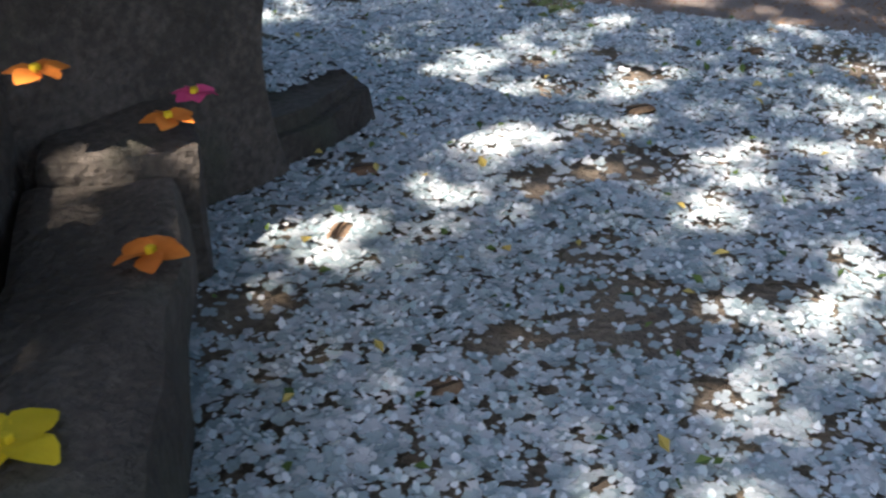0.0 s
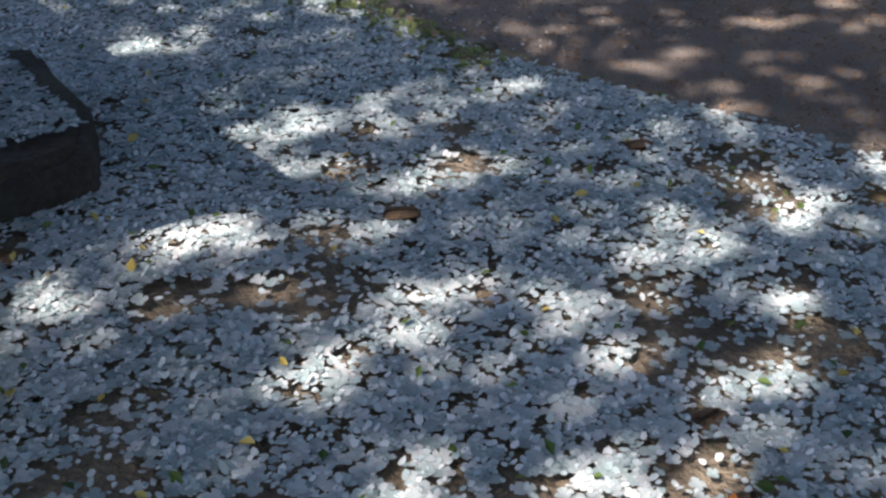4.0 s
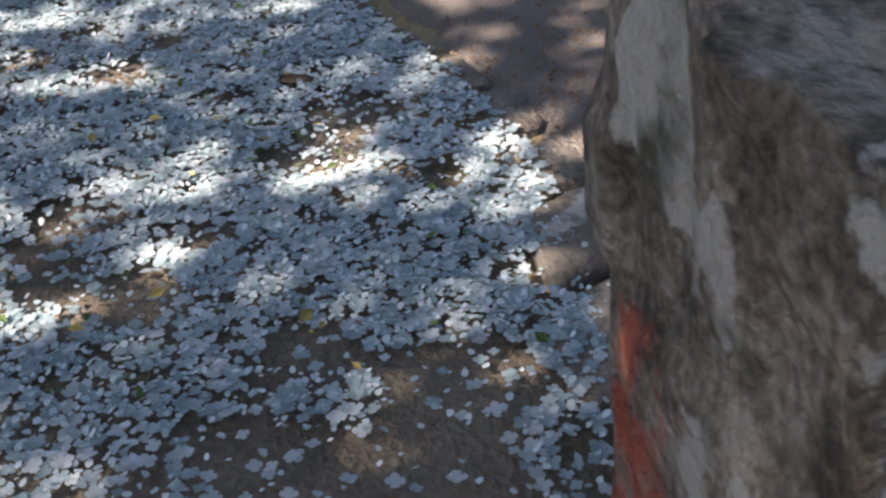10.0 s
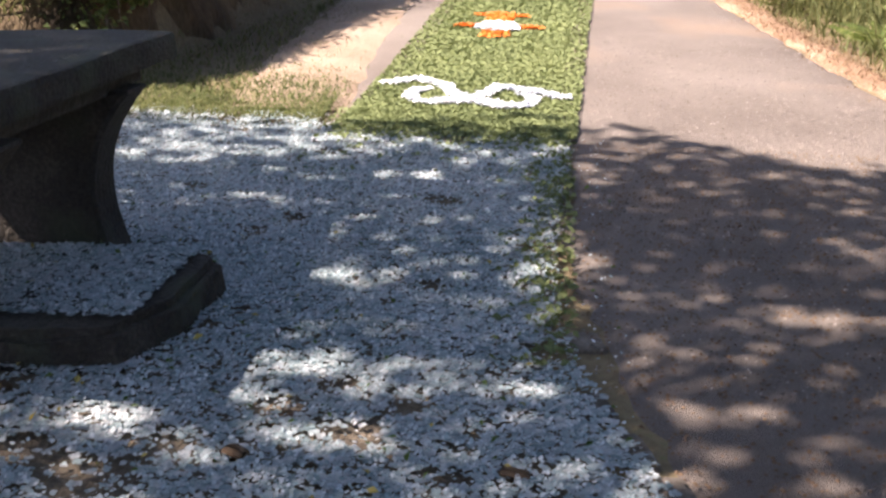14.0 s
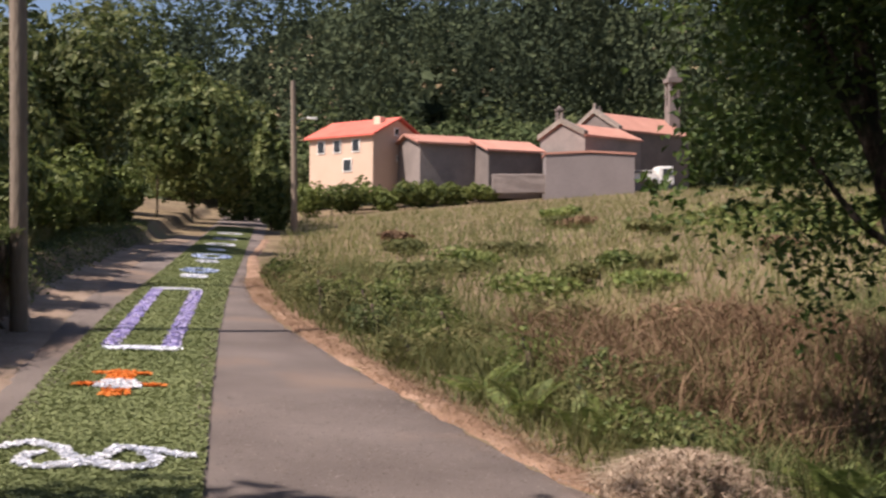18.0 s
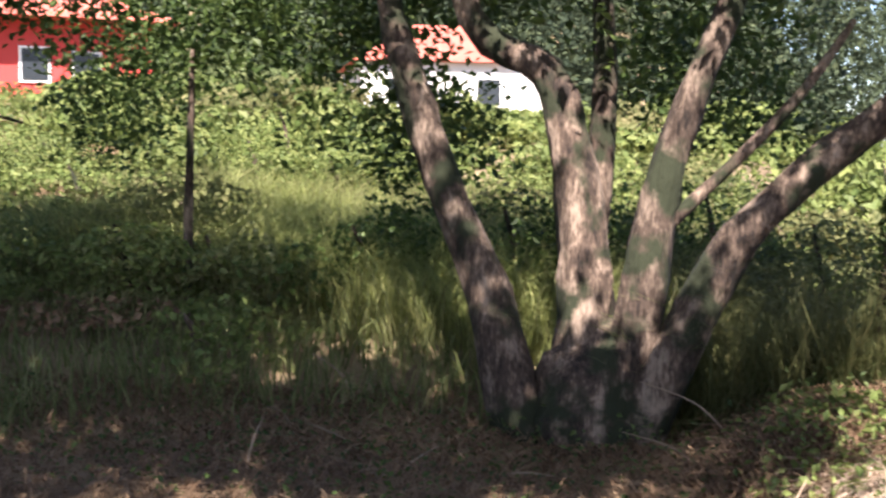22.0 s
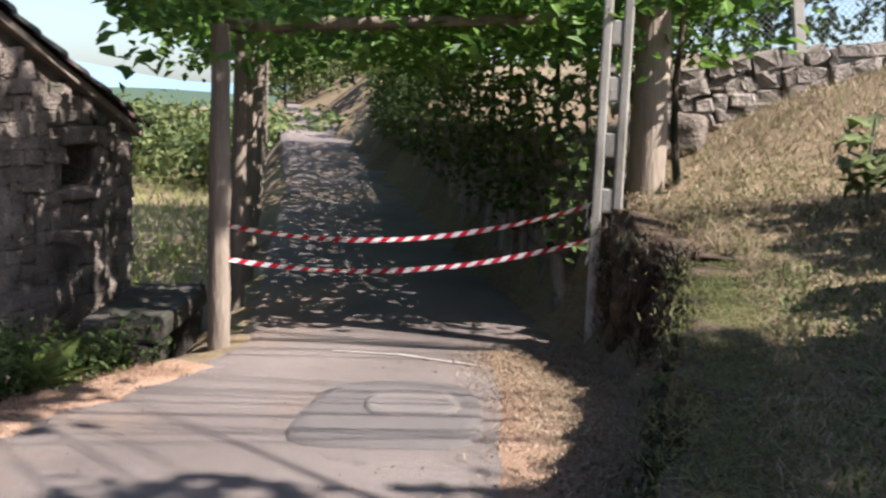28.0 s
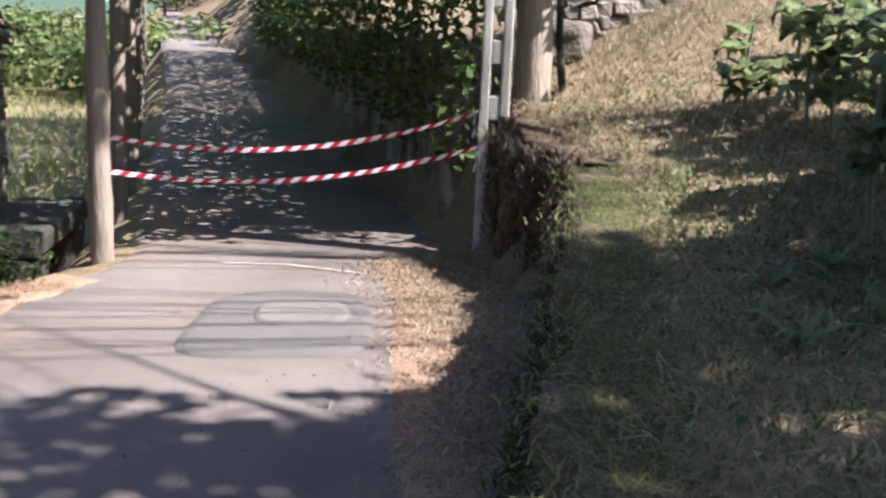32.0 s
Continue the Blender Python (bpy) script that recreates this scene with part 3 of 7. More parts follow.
# ---- the mill ----
def rubble(name, parent, width, height, mat, size=0.22, depth=0.1, origin=(0, 0, 0), turn=0.0, seed=1, keep=None, prefix="stone", loose=1.0):
    """Stones of a wall, each its own piece, laid in uneven courses on the face y = 0 of a frame at origin."""
    rnd = random.Random(seed)
    kinds = []
    for k in range(8):
        bm = box_bm(1, 1, 1, (0, 0, -0.5), 0, 0.17, 0.2, 0, seed * 10 + k)
        me = bpy.data.meshes.new(prefix)
        bm.to_mesh(me)
        bm.free()
        me.materials.append(mat)
        kinds.append(me)
    z, count = 0.0, 0
    frame_m = pose(*origin, 0, 0, turn)
    while z < height:
        h = size * rnd.uniform(0.55, 1.15)
        x = 0.0
        while x < width:
            w = min(size * rnd.uniform(0.6, 2.0), width - x + 0.02)
            w = w if width - x - w > size * 0.4 else width - x + 0.02
            cx, cz = x + w / 2, z + h / 2
            if cx > 0.02 and cx < width - 0.02 and (keep is None or keep(cx, cz)):
                ob = new(prefix, kinds[rnd.randrange(8)])
                ob.parent = parent
                hh = h * (1 + loose * rnd.uniform(-0.25, 0.25))
                ob.matrix_basis = frame_m @ pose(cx, -depth * rnd.uniform(0.0, 0.18), cz + size * loose * rnd.uniform(-0.2, 0.2), rnd.uniform(-6, 6), loose * rnd.uniform(-15, 15), rnd.uniform(-5, 5)) @ Matrix.Diagonal((w * rnd.uniform(0.85, 1.12), depth * rnd.uniform(1.0, 1.35), hh * 1.06, 1))
                count += 1
            x += w
        z += h
    return count


def prism(profile, y0, y1):
    """A profile of (x, z) points drawn out from y0 to y1."""
    bm = bmesh.new()
    a = [bm.verts.new((x, y0, z)) for x, z in profile]
    b = [bm.verts.new((x, y1, z)) for x, z in profile]
    bm.faces.new(a[::-1])
    bm.faces.new(b)
    for i in range(len(a)):
        j = (i + 1) % len(a)
        bm.faces.new((a[i], a[j], b[j], b[i]))
    bmesh.ops.recalc_face_normals(bm, faces=bm.faces)
    return bm


def tile_mesh(name, mat, length=0.42, r=0.095, thick=0.014):
    v, f, n = [], [], 6
    for y, k in ((0, 1.0), (length, 0.8)):
        for rr in (r * k, r * k - thick):
            for i in range(n + 1):
                w = math.pi * i / n
                v.append((math.cos(w) * rr, y, math.sin(w) * rr * 0.8))
    m = n + 1
    for i in range(n):
        f += [(i, i + 1, 2 * m + i + 1, 2 * m + i), (m + i + 1, m + i, 3 * m + i, 3 * m + i + 1), (i + 1, i, m + i, m + i + 1)]
    return mesh_np(name, v, f, mat, True)


def tiled(parent, x0, z0, x1, z1, y0, y1, rng_seed, pitch=0.2, lap=0.36):
    """Rows of barrel tiles from the eave (x0, z0) up to the ridge (x1, z1)."""
    rnd = random.Random(rng_seed)
    me = tile_mesh("roof_tile", M["tile"])
    run = math.hypot(x1 - x0, z1 - z0)
    tilt = math.atan2(z1 - z0, abs(x1 - x0))
    side = -90 if x1 > x0 else 90
    rows = max(1, int(run / lap + 0.5))
    for c in range(int((y1 - y0) / pitch) + 1):
        y = y0 + c * pitch
        for k in range(rows):
            t = k / rows
            ob = new("roof_tile", me)
            ob.parent = parent
            ob.matrix_basis = pose(x0 + (x1 - x0) * t, y + rnd.uniform(-0.012, 0.012), z0 + (z1 - z0) * t + 0.02 + rnd.uniform(0, 0.012), 0, 0, side) @ pose(0, 0, 0, math.degrees(tilt) - 3 + rnd.uniform(-2, 2), 0, rnd.uniform(-3, 3))


def mill():
    # x along the gable from the near corner, y along the long wall
    t = thing("stone_mill", "small old granite mill with a mossy clay tile roof", "building", at=(7.16, -3.57, -1.0), turn=-64.7)
    lx, ly, front, ridge, back, rx = 2.42, 4.25, 2.83, 3.09, 2.23, 0.32
    top = lambda x: front + (ridge - front) * x / rx if x < rx else ridge + (back - ridge) * (x - rx) / (lx - rx)
    wx0, wx1, wz0, wz1 = 1.4, 1.82, 1.76, 2.1
    part("wall", prism([(0, 0), (wx0, 0), (wx0, top(wx0)), (rx, ridge), (0, front)], 0, 0.3), M["raw_joint"], t)
    part("wall", prism([(wx1, 0), (lx, 0), (lx, back), (wx1, top(wx1))], 0, 0.3), M["raw_joint"], t)
    part("wall", prism([(wx0, 0), (wx1, 0), (wx1, wz0), (wx0, wz0)], 0, 0.3), M["raw_joint"], t)
    part("wall", prism([(wx0, wz1), (wx1, wz1), (wx1, top(wx1)), (wx0, top(wx0))], 0, 0.3), M["raw_joint"], t)
    part("wall", prism([(0, 0), (0.3, 0), (0.3, front + 0.05), (0, front - 0.02)], 0.3, ly), M["raw_joint"], t)
    part("wall", prism([(lx - 0.3, 0), (lx, 0), (lx, back - 0.05), (lx - 0.3, back + 0.05)], 0.3, ly), M["raw_joint"], t)
    part("wall", prism([(0.3, 0), (lx - 0.3, 0), (lx - 0.3, back), (rx, ridge - 0.1), (0.3, front)], ly - 0.3, ly), M["raw_joint"], t)
    part("lintel", box_bm(0.62, 0.14, 0.14, (1.61, -0.02, wz1), 0, 0.02, 0.02, 1, 3), M["stone"], t)
    part("sill", box_bm(0.6, 0.18, 0.08, (1.61, -0.06, wz0 - 0.08), 0, 0.02, 0.02, 1, 5), M["stone"], t)
    part("ledge", box_bm(0.42, 0.28, 0.09, (1.45, -0.1, 1.35), 0, 0.02, 0.02, 1, 7), M["stone"], t)
    rubble("gable", t, lx, ridge, M["stone"], 0.15, 0.05, (0, 0, 0), 0, 11,
               lambda x, z: z < top(x) - 0.1 and not (wx0 - 0.1 < x < wx1 + 0.1 and wz0 - 0.12 < z < wz1 + 0.14), "stone", 0.45)
    rubble("long", t, ly, front, M["stone"], 0.15, 0.04, (0, ly, 0), -90, 12, lambda x, z: z < front - 0.08, "stone", 0.3)
    part("roof_deck", prism([(-0.06, front - 0.09), (rx, ridge - 0.02), (lx + 0.1, back - 0.08), (lx + 0.1, back - 0.02), (rx, ridge + 0.04), (-0.06, front - 0.03)], -0.08, ly + 0.22), M["wood"], t)
    tiled(t, -0.09, front - 0.04, rx, ridge + 0.04, -0.04, ly + 0.17, 5)
    tiled(t, lx + 0.13, back - 0.03, rx, ridge + 0.04, -0.04, ly + 0.17, 6)
    for k in range(11):
        ob = new("ridge_tile", tile_mesh("ridge_tile", M["tile"], 0.46, 0.12)) if k == 0 else new("ridge_tile", ridge_me)
        ridge_me = ob.data
        ob.parent = t
        ob.matrix_basis = pose(rx, -0.08 + k * 0.4, ridge + 0.05)
    return t


mill()


def block_wall(name, label, a, b, z0, z1, mat, size, seed, thick=0.4, batter=0.0, category="wall"):
    """A wall of stones between two points of the plan, with its face to the left of a to b."""
    d = Vector((b[0] - a[0], b[1] - a[1], 0))
    t = thing(name, label, category, at=(a[0], a[1], z0), turn=math.degrees(math.atan2(d.y, d.x)))
    part("core", box_bm(d.length - 0.04, thick, z1 - z0 - 0.06, (d.length / 2, thick / 2 + 0.05, 0), 0, 0.05, 0.04, 3, seed), M["raw_joint"], t)
    rubble(name, t, d.length, z1 - z0, mat, size, thick * 0.35, (0, 0.05, 0), 0, seed, None, "stone", 0.35 if size > 0.2 else 1.0)
    cap = random.Random(seed)
    x, k = 0.0, 0
    while x < d.length - 0.05:
        w = min(size * cap.uniform(1.2, 2.2), max(0.12, d.length - x))
        part("capstone", box_bm(w * 0.96, thick * cap.uniform(0.9, 1.15), size * cap.uniform(0.3, 0.5), (x + w / 2, thick / 2, z1 - z0 - 0.1), cap.uniform(-4, 4), 0.025, 0.022, 1, seed + k), mat, t)
        x += w
        k += 1
    return t


# the mill race wall, and the stones along the ditch
block_wall("mill_race_wall", "battered granite block wall of the mill race", (7.14, -1.42), (6.82, -2.75), -0.9, 0.74, M["stone"], 0.24, 21, 0.6)
block_wall("ditch_wall", "low tumbled dry stone edge of the ditch", (5.6, 0.7), (5.6, -1.85), -0.75, -0.33, M["stone"], 0.13, 22, 0.3)
block_wall("ditch_wall", "tumbled corner of the dry stone ditch edge", (5.58, -1.75), (5.95, -2.35), -0.75, -0.08, M["stone"], 0.13, 23, 0.3)
rnd = random.Random(8)
for k in range(26):
    y = -0.2 - 1.95 * rnd.random() ** 0.7
    x = 5.5 + rnd.uniform(-0.14, 0.06)
    w = rnd.uniform(0.07, 0.17)
    ob = part("loose_stone", box_bm(w, w * rnd.uniform(0.6, 0.9), w * rnd.uniform(0.45, 0.7), (0, 0, -0.02), 0, w * 0.16, w * 0.16, 1, k + 60), M["pale_stone"], None, "", True)
    ob.matrix_basis = pose(x, y, float(land(x, y)) - 0.01, rnd.uniform(-15, 15), rnd.uniform(-15, 15), rnd.uniform(0, 180))
    tagged(ob, "pale loose stone tumbled into the ditch", "stone", "stones in the ditch")


def slab_bridge():
    t = thing("stone_slab_bridge", "flat granite slab across the ditch beside the mill", "bridge", at=(7.0, -5.1, -0.2), turn=-50)
    part("slab", box_bm(1.7, 0.55, 0.16, (0, 0, 0), 0, 0.04, 0.04, 3, 4), M["granite"], t)
    part("support", box_bm(0.4, 0.5, 0.75, (0.6, 0, -0.74), 0, 0.04, 0.04, 2, 5), M["granite"], t)
    part("support", box_bm(0.4, 0.5, 0.75, (-0.65, 0, -0.74), 0, 0.04, 0.04, 2, 6), M["granite"], t)


slab_bridge()

# ---- the raised garden and the lane ----
def along_wall(s, q=0.0):
    return WALL_A + WALL_D * s + WALL_N * q


def garden_wall(a, b, h0, h1, label):
    """An earth-and-root face from a to b, as seen from its left, with heights at both ends."""
    d = np.array(b) - np.array(a)
    t = thing("garden_wall", label, "wall", kind="structure", at=(*map(float, a), -0.25), turn=math.degrees(math.atan2(d[1], d[0])))
    ln = float(np.hypot(*d))
    bm = bmesh.new()
    nx, nz = int(ln * 22), 18
    grid = []
    for i in range(nx + 1):
        x = ln * i / nx
        h = h0 + (h1 - h0) * i / nx + 0.25 + 0.05 * noise.noise(Vector((x * 2, 0, 0)))
        row = []
        for k in range(nz + 1):
            z = h * k / nz
            row.append(bm.verts.new((x, -0.04 + 0.11 * noise.noise(Vector((x * 3, 7, z * 3))) + 0.06 * noise.noise(Vector((x * 11, 3, z * 5))) + 0.03 * k / nz, z)))
        row.append(bm.verts.new((x, 0.3, h - 0.02)))
        grid.append(row)
    for i in range(nx):
        for k in range(nz + 1):
            bm.faces.new((grid[i][k], grid[i + 1][k], grid[i + 1][k + 1], grid[i][k + 1]))
    bmesh.ops.recalc_face_normals(bm, faces=bm.faces)
    part("face", bm, M["earth"], t, "", True)


M["earth"] = material("root_bound_earth", [(0.03, 0.02, 0.013), (0.09, 0.06, 0.035), (0.17, 0.12, 0.07)], 3, 40, 0.95, 1.0, 25, 0.2, stretch=(1, 1, 0.4))
CORNER = along_wall(5.3)
garden_wall(CORNER, along_wall(0.25), 0.70, 0.52, "earthy retaining bank with roots and dry grass")
garden_wall(LANE_A + LANE_D * 0.1, CORNER, 0.86, 0.72, "dark shaded end of the earth bank beside the pole")
block_wall("lane_wall", "long ivy-grown stone retaining wall along the lane", tuple(LANE_A + LANE_D * 20), tuple(LANE_A + LANE_D * 0.9), -0.1, 1.2, M["stone"], 0.3, 31, 0.5)
dry_wall = block_wall("dry_stone_wall", "loose dry stone wall at the top of the garden", (4.95, -8.85), (2.3, -10.9), 1.02, 1.84, M["pale_stone"], 0.14, 41, 0.4)
dry_wall.matrix_basis = pose(4.95, -8.85, 1.02, 0, -9, math.degrees(math.atan2(-2.05, -2.65)))


def bank_face():
    """The cut earth face of the west bank, with roots and overhanging lip."""
    t = thing("west_bank", "steep dark earth bank with roots below the field", "bank", kind="structure")
    ys = np.linspace(6.75, 14.2, 170)
    bm = bmesh.new()
    grid = []
    for y in ys:
        fx = float(bank_line(y)) - 0.03 + 0.04 * noise.noise(Vector((y * 0.9, 0, 5)))
        top = float(land(fx - 0.75, y)) + 0.02
        foot = float(land(fx + 0.12, y)) - 0.05
        row = []
        for k in range(15):
            f = k / 14
            z = foot + (top - foot) * f
            out = 0.10 * (1 - f) ** 3 + 0.10 * f ** 4 + 0.13 * noise.noise(Vector((y * 2.6, 1, z * 2.2))) + 0.06 * noise.noise(Vector((y * 9, 4, z * 4)))
            row.append(bm.verts.new((fx - 0.12 + out, y, z)))
        row.append(bm.verts.new((fx - 0.8, y, top + 0.01)))
        grid.append(row)
    for a, b in zip(grid, grid[1:]):
        for k in range(15):
            bm.faces.new((a[k], b[k], b[k + 1], a[k + 1]))
    bmesh.ops.recalc_face_normals(bm, faces=bm.faces)
    part("face", bm, M["earth"], t, "", True)
    for k in range(70):
        y = 6.9 + 6.6 * RNG.uniform()
        fx = float(bank_line(y)) + 0.04
        top = float(land(fx - 0.8, y))
        h = RNG.uniform(0.25, 0.7)
        part("root", tube_mesh("root", [(fx, y, top - 0.04), (fx + 0.03, y + RNG.normal(0, 0.05), top - h * 0.5), (fx - 0.02, y + RNG.normal(0, 0.09), top - h)], [0.014, 0.01, 0.004], M["bark"], 5, 0.3, k), None, t)


bank_face()


def concrete_pole():
    t = thing("concrete_pole", "pierced grey concrete power pole at the lane mouth", "utility pole", at=(4.05, -6.78, -0.25), turn=28)
    w, dp, h = 0.205, 0.15, 6.5
    for x in (-w / 2 + 0.032, w / 2 - 0.032):
        part("flange", box_bm(0.064, dp, h, (x, 0, 0), 0, 0.012, 0.004, 0, 1), M["concrete"], t)
    part("base", box_bm(w - 0.125, dp * 0.85, 0.75, (0, 0, 0), 0, 0.01), M["concrete"], t)
    z = 1.08
    while z < h:
        part("rung", box_bm(w - 0.125, dp * 0.9, 0.17, (0, 0, z), 0, 0.012), M["concrete"], t)
        z += 0.385


concrete_pole()


def post(name, label, at, top, r, mat, lean=(0, 0), square=False):
    z0 = float(land(*at)) - 0.1
    t = thing(name, label, "post", "pergola posts", at=(*at, z0))
    if square:
        part("shaft", box_bm(2 * r, 2 * r, top - z0, (0, 0, 0), 35, 0.015, 0.01, 2, 3), mat, t)
    else:
        part("shaft", tube_mesh("shaft", [(0, 0, 0), (lean[0] * 0.4, lean[1] * 0.4, (top - z0) * 0.5), (*lean, top - z0)], [r * 1.1, r, r * 0.85], mat, 9, 0.25, int(at[0] * 7)), None, t)
    return t


post("wooden_post", "rough grey wooden gate post with tape tied on", (6.2, -5.12), 2.02, 0.075, M["wood"], (0.03, 0.02))
post("concrete_post", "slim pale concrete post under the vines", (6.6, -5.45), 2.02, 0.045, M["concrete"], square=True)
post("wooden_post", "bark-covered pergola post beside the lane", (7.15, -6.1), 2.05, 0.06, M["wood"], (0.05, -0.03))
for k in range(9):
    p = np.array((7.9, -6.85)) + LANE_D * (k * 1.9)
    post("wooden_post", "rough pergola post at the lane's edge", tuple(p), 2.15 + 0.09 * k, 0.06, M["wood"], (0.04 * math.sin(k * 2.3), 0.05 * math.cos(k)))
post("wooden_post", "thick weathered trunk post behind the concrete pole", (4.12, -7.45), 3.0, 0.13, M["wood"], (0.05, 0.02))


def tape(a, b, sag, label):
    """Barrier tape: one ribbon of red and white stretches, twisted as it hangs."""
    t = thing("barrier_tape", label, "tape", "tapes across the lane", at=a)
    a, b = Vector(a), Vector(b)
    n = 46
    d = (b - a)
    side = Vector((-d.y, d.x, 0)).normalized()
    pts = []
    for i in range(n + 1):
        f = i / n
        p = d * f - Vector((0, 0, sag * 4 * f * (1 - f)))
        w = 0.7 * math.sin(f * 9 + a.z * 5)
        o = (Vector((0, 0, 1)) * math.cos(w) * 0.9 + side * math.sin(w)) * 0.02
        pts.append((p - o, p + o))
    for red in (True, False):
        bm = bmesh.new()
        for i in range(n):
            if (i % 2 == 0) == red:
                sk = (pts[i + 1][1] - pts[i][1]) * 0.35
                q = [pts[i][0] - sk, pts[i + 1][0] - sk, pts[i + 1][1] + sk, pts[i][1] + sk]
                bm.faces.new([bm.verts.new(v) for v in q])
        bmesh.ops.solidify(bm, geom=bm.faces[:], thickness=0.0015)
        part("red_stripes" if red else "white_stripes", bm, M["red_tape" if red else "white_tape"], t, "red stretches of the tape" if red else "white stretches of the tape")
    for p in (Vector((0, 0, 0)), d):
        bm = bmesh.new()
        for k in range(5):
            q = [p + Vector((0.02 * math.sin(k * 2), 0.02 * math.cos(k * 2), -0.03 * k)) + o for o in (side * -0.02, side * 0.02, side * 0.03 + Vector((0.01, 0, -0.06)), side * -0.015 + Vector((0, 0, -0.06)))]
            bm.faces.new([bm.verts.new(v) for v in q])
        part("knot", bm, M["white_tape"], t, "tied white tape end")


tape((6.18, -5.13, 0.62), (4.12, -6.66, 0.88), 0.17, "red and white barrier tape, upper line, sagging")
tape((6.18, -5.13, 0.38), (4.10, -6.66, 0.64), 0.15, "red and white barrier tape, lower line, sagging")


# ---- stone table, steps and pillar ----
def stone_table():
    t = thing("stone_table", "heavy dark granite table on two curved legs", "table", at=(-1.93, 3.62, 0.06), turn=0)
    part("top", box_bm(1.0, 1.9, 0.11, (-0.1, 0.0, 0.78), 0, 0.025, 0.012, 3, 2), M["granite"], t)
    part("apron", box_bm(0.8, 1.55, 0.09, (-0.1, 0.0, 0.70), 0, 0.02, 0.012, 2, 3), M["granite"], t)
    for y in (-0.52, 0.52):
        bm = bmesh.new()
        prof = []
        for i in range(13):
            f = i / 12
            z = 0.72 * f
            w = 0.25 + 0.13 * (1 - f) ** 2.2 + 0.24 * f ** 3
            prof.append((w, z))
        ring = [(x, z) for x, z in prof] + [(-x, z) for x, z in reversed(prof)]
        a = [bm.verts.new((x - 0.1, y - 0.11, z)) for x, z in ring]
        b = [bm.verts.new((x - 0.1, y + 0.11, z)) for x, z in ring]
        bm.faces.new(a[::-1])
        bm.faces.new(b)
        for i in range(len(a)):
            j = (i + 1) % len(a)
            bm.faces.new((a[i], a[j], b[j], b[i]))
        bmesh.ops.recalc_face_normals(bm, faces=bm.faces)
        bmesh.ops.bevel(bm, geom=bm.edges[:], offset=0.015, segments=1, affect="EDGES")
        part("leg", bm, M["granite"], t)
    return t


stone_table()


def plinth():
    t = thing("stone_plinth", "low irregular granite slab strewn with petals", "plinth", at=(-1.60, 3.48, 0.02))
    ring = [(-0.5, -0.38), (0.05, -0.45), (0.32, -0.38), (0.42, -0.1), (0.44, 0.32), (0.2, 0.48), (-0.5, 0.46)]
    bm = bmesh.new()
    a = [bm.verts.new((x * 1.03, y * 1.03, 0)) for x, y in ring]
    b = [bm.verts.new((x, y, 0.19)) for x, y in ring]
    bm.faces.new(b)
    for i in range(len(a)):
        j = (i + 1) % len(a)
        bm.faces.new((a[i], a[j], b[j], b[i]))
    bmesh.ops.bevel(bm, geom=[e for e in bm.edges if abs(e.verts[0].co.z - 0.19) < 0.01 and abs(e.verts[1].co.z - 0.19) < 0.01], offset=0.03, segments=2, affect="EDGES")
    bmesh.ops.triangulate(bm, faces=bm.faces[:])
    bmesh.ops.subdivide_edges(bm, edges=bm.edges[:], cuts=2)
    for v in bm.verts:
        v.co += noise.noise_vector(v.co * 6) * 0.018
    part("slab", bm, M["granite"], t)


plinth()


def bench_steps():
    """Two ledges of stone, rising to the west."""
    t = thing("stone_steps", "two dark stone ledges strewn with loose flowers", "steps", at=(-2.39, 2.5, 0.05), turn=-42.4)
    part("lower_step", box_bm(0.27, 0.95, 0.30, (-0.135, -0.12, 0), 0, 0.03, 0.025, 5, 2), M["granite"], t)
    part("end_block", box_bm(0.28, 0.26, 0.345, (-0.12, 0.47, 0), 6, 0.03, 0.02, 3, 6), M["granite"], t)
    part("upper_step", box_bm(0.6, 1.1, 0.50, (-0.57, -0.06, 0), 2, 0.04, 0.03, 5, 3), M["granite"], t)


bench_steps()


def pillar():
    t = thing("granite_pillar", "rough lichen-spotted granite gate pillar with a lower stone behind", "pillar", at=(0.40, 0.555, -0.15), turn=-2)
    bm = box_bm(0.49, 0.43, 1.13, (0.0, 0, 0), 0, 0.0, 0.0, 24, 2)
    for v in bm.verts:
        k = 1 + 0.10 * max(0.0, 0.6 - v.co.z)
        r = max(abs(v.co.x) / 0.245, abs(v.co.y) / 0.215)
        q = math.hypot(v.co.x / 0.245, v.co.y / 0.215)
        k *= 1 - 0.12 * max(0.0, q - r)
        v.co.x *= k
        v.co.y *= k
        v.co.z -= 0.03 * max(0.0, q - 0.7) if v.co.z > 1.05 else 0.0
        # flaked faces: terraces of broken stone
        fl = noise.noise(Vector((v.co.x * 5, v.co.y * 5, v.co.z * 3.2)))
        out = Vector((v.co.x, v.co.y, 0)).normalized()
        v.co += out * (0.02 if fl > 0.12 else (-0.012 if fl < -0.18 else 0.0))
        v.co += noise.noise_vector(v.co * 3) * 0.03 + noise.noise_vector(Vector((v.co.x * 16, v.co.y * 16, v.co.z * 7))) * 0.008
    bmesh.ops.recalc_face_normals(bm, faces=bm.faces)
    part("shaft", bm, M["lichen"], t, "", True)
    part("rear_block", box_bm(0.40, 0.22, 0.62, (0.07, 0.345, 0), 4, 0.03, 0.06, 8, 4, 0.92), M["lichen"], t, "low broken granite block", True)


pillar()


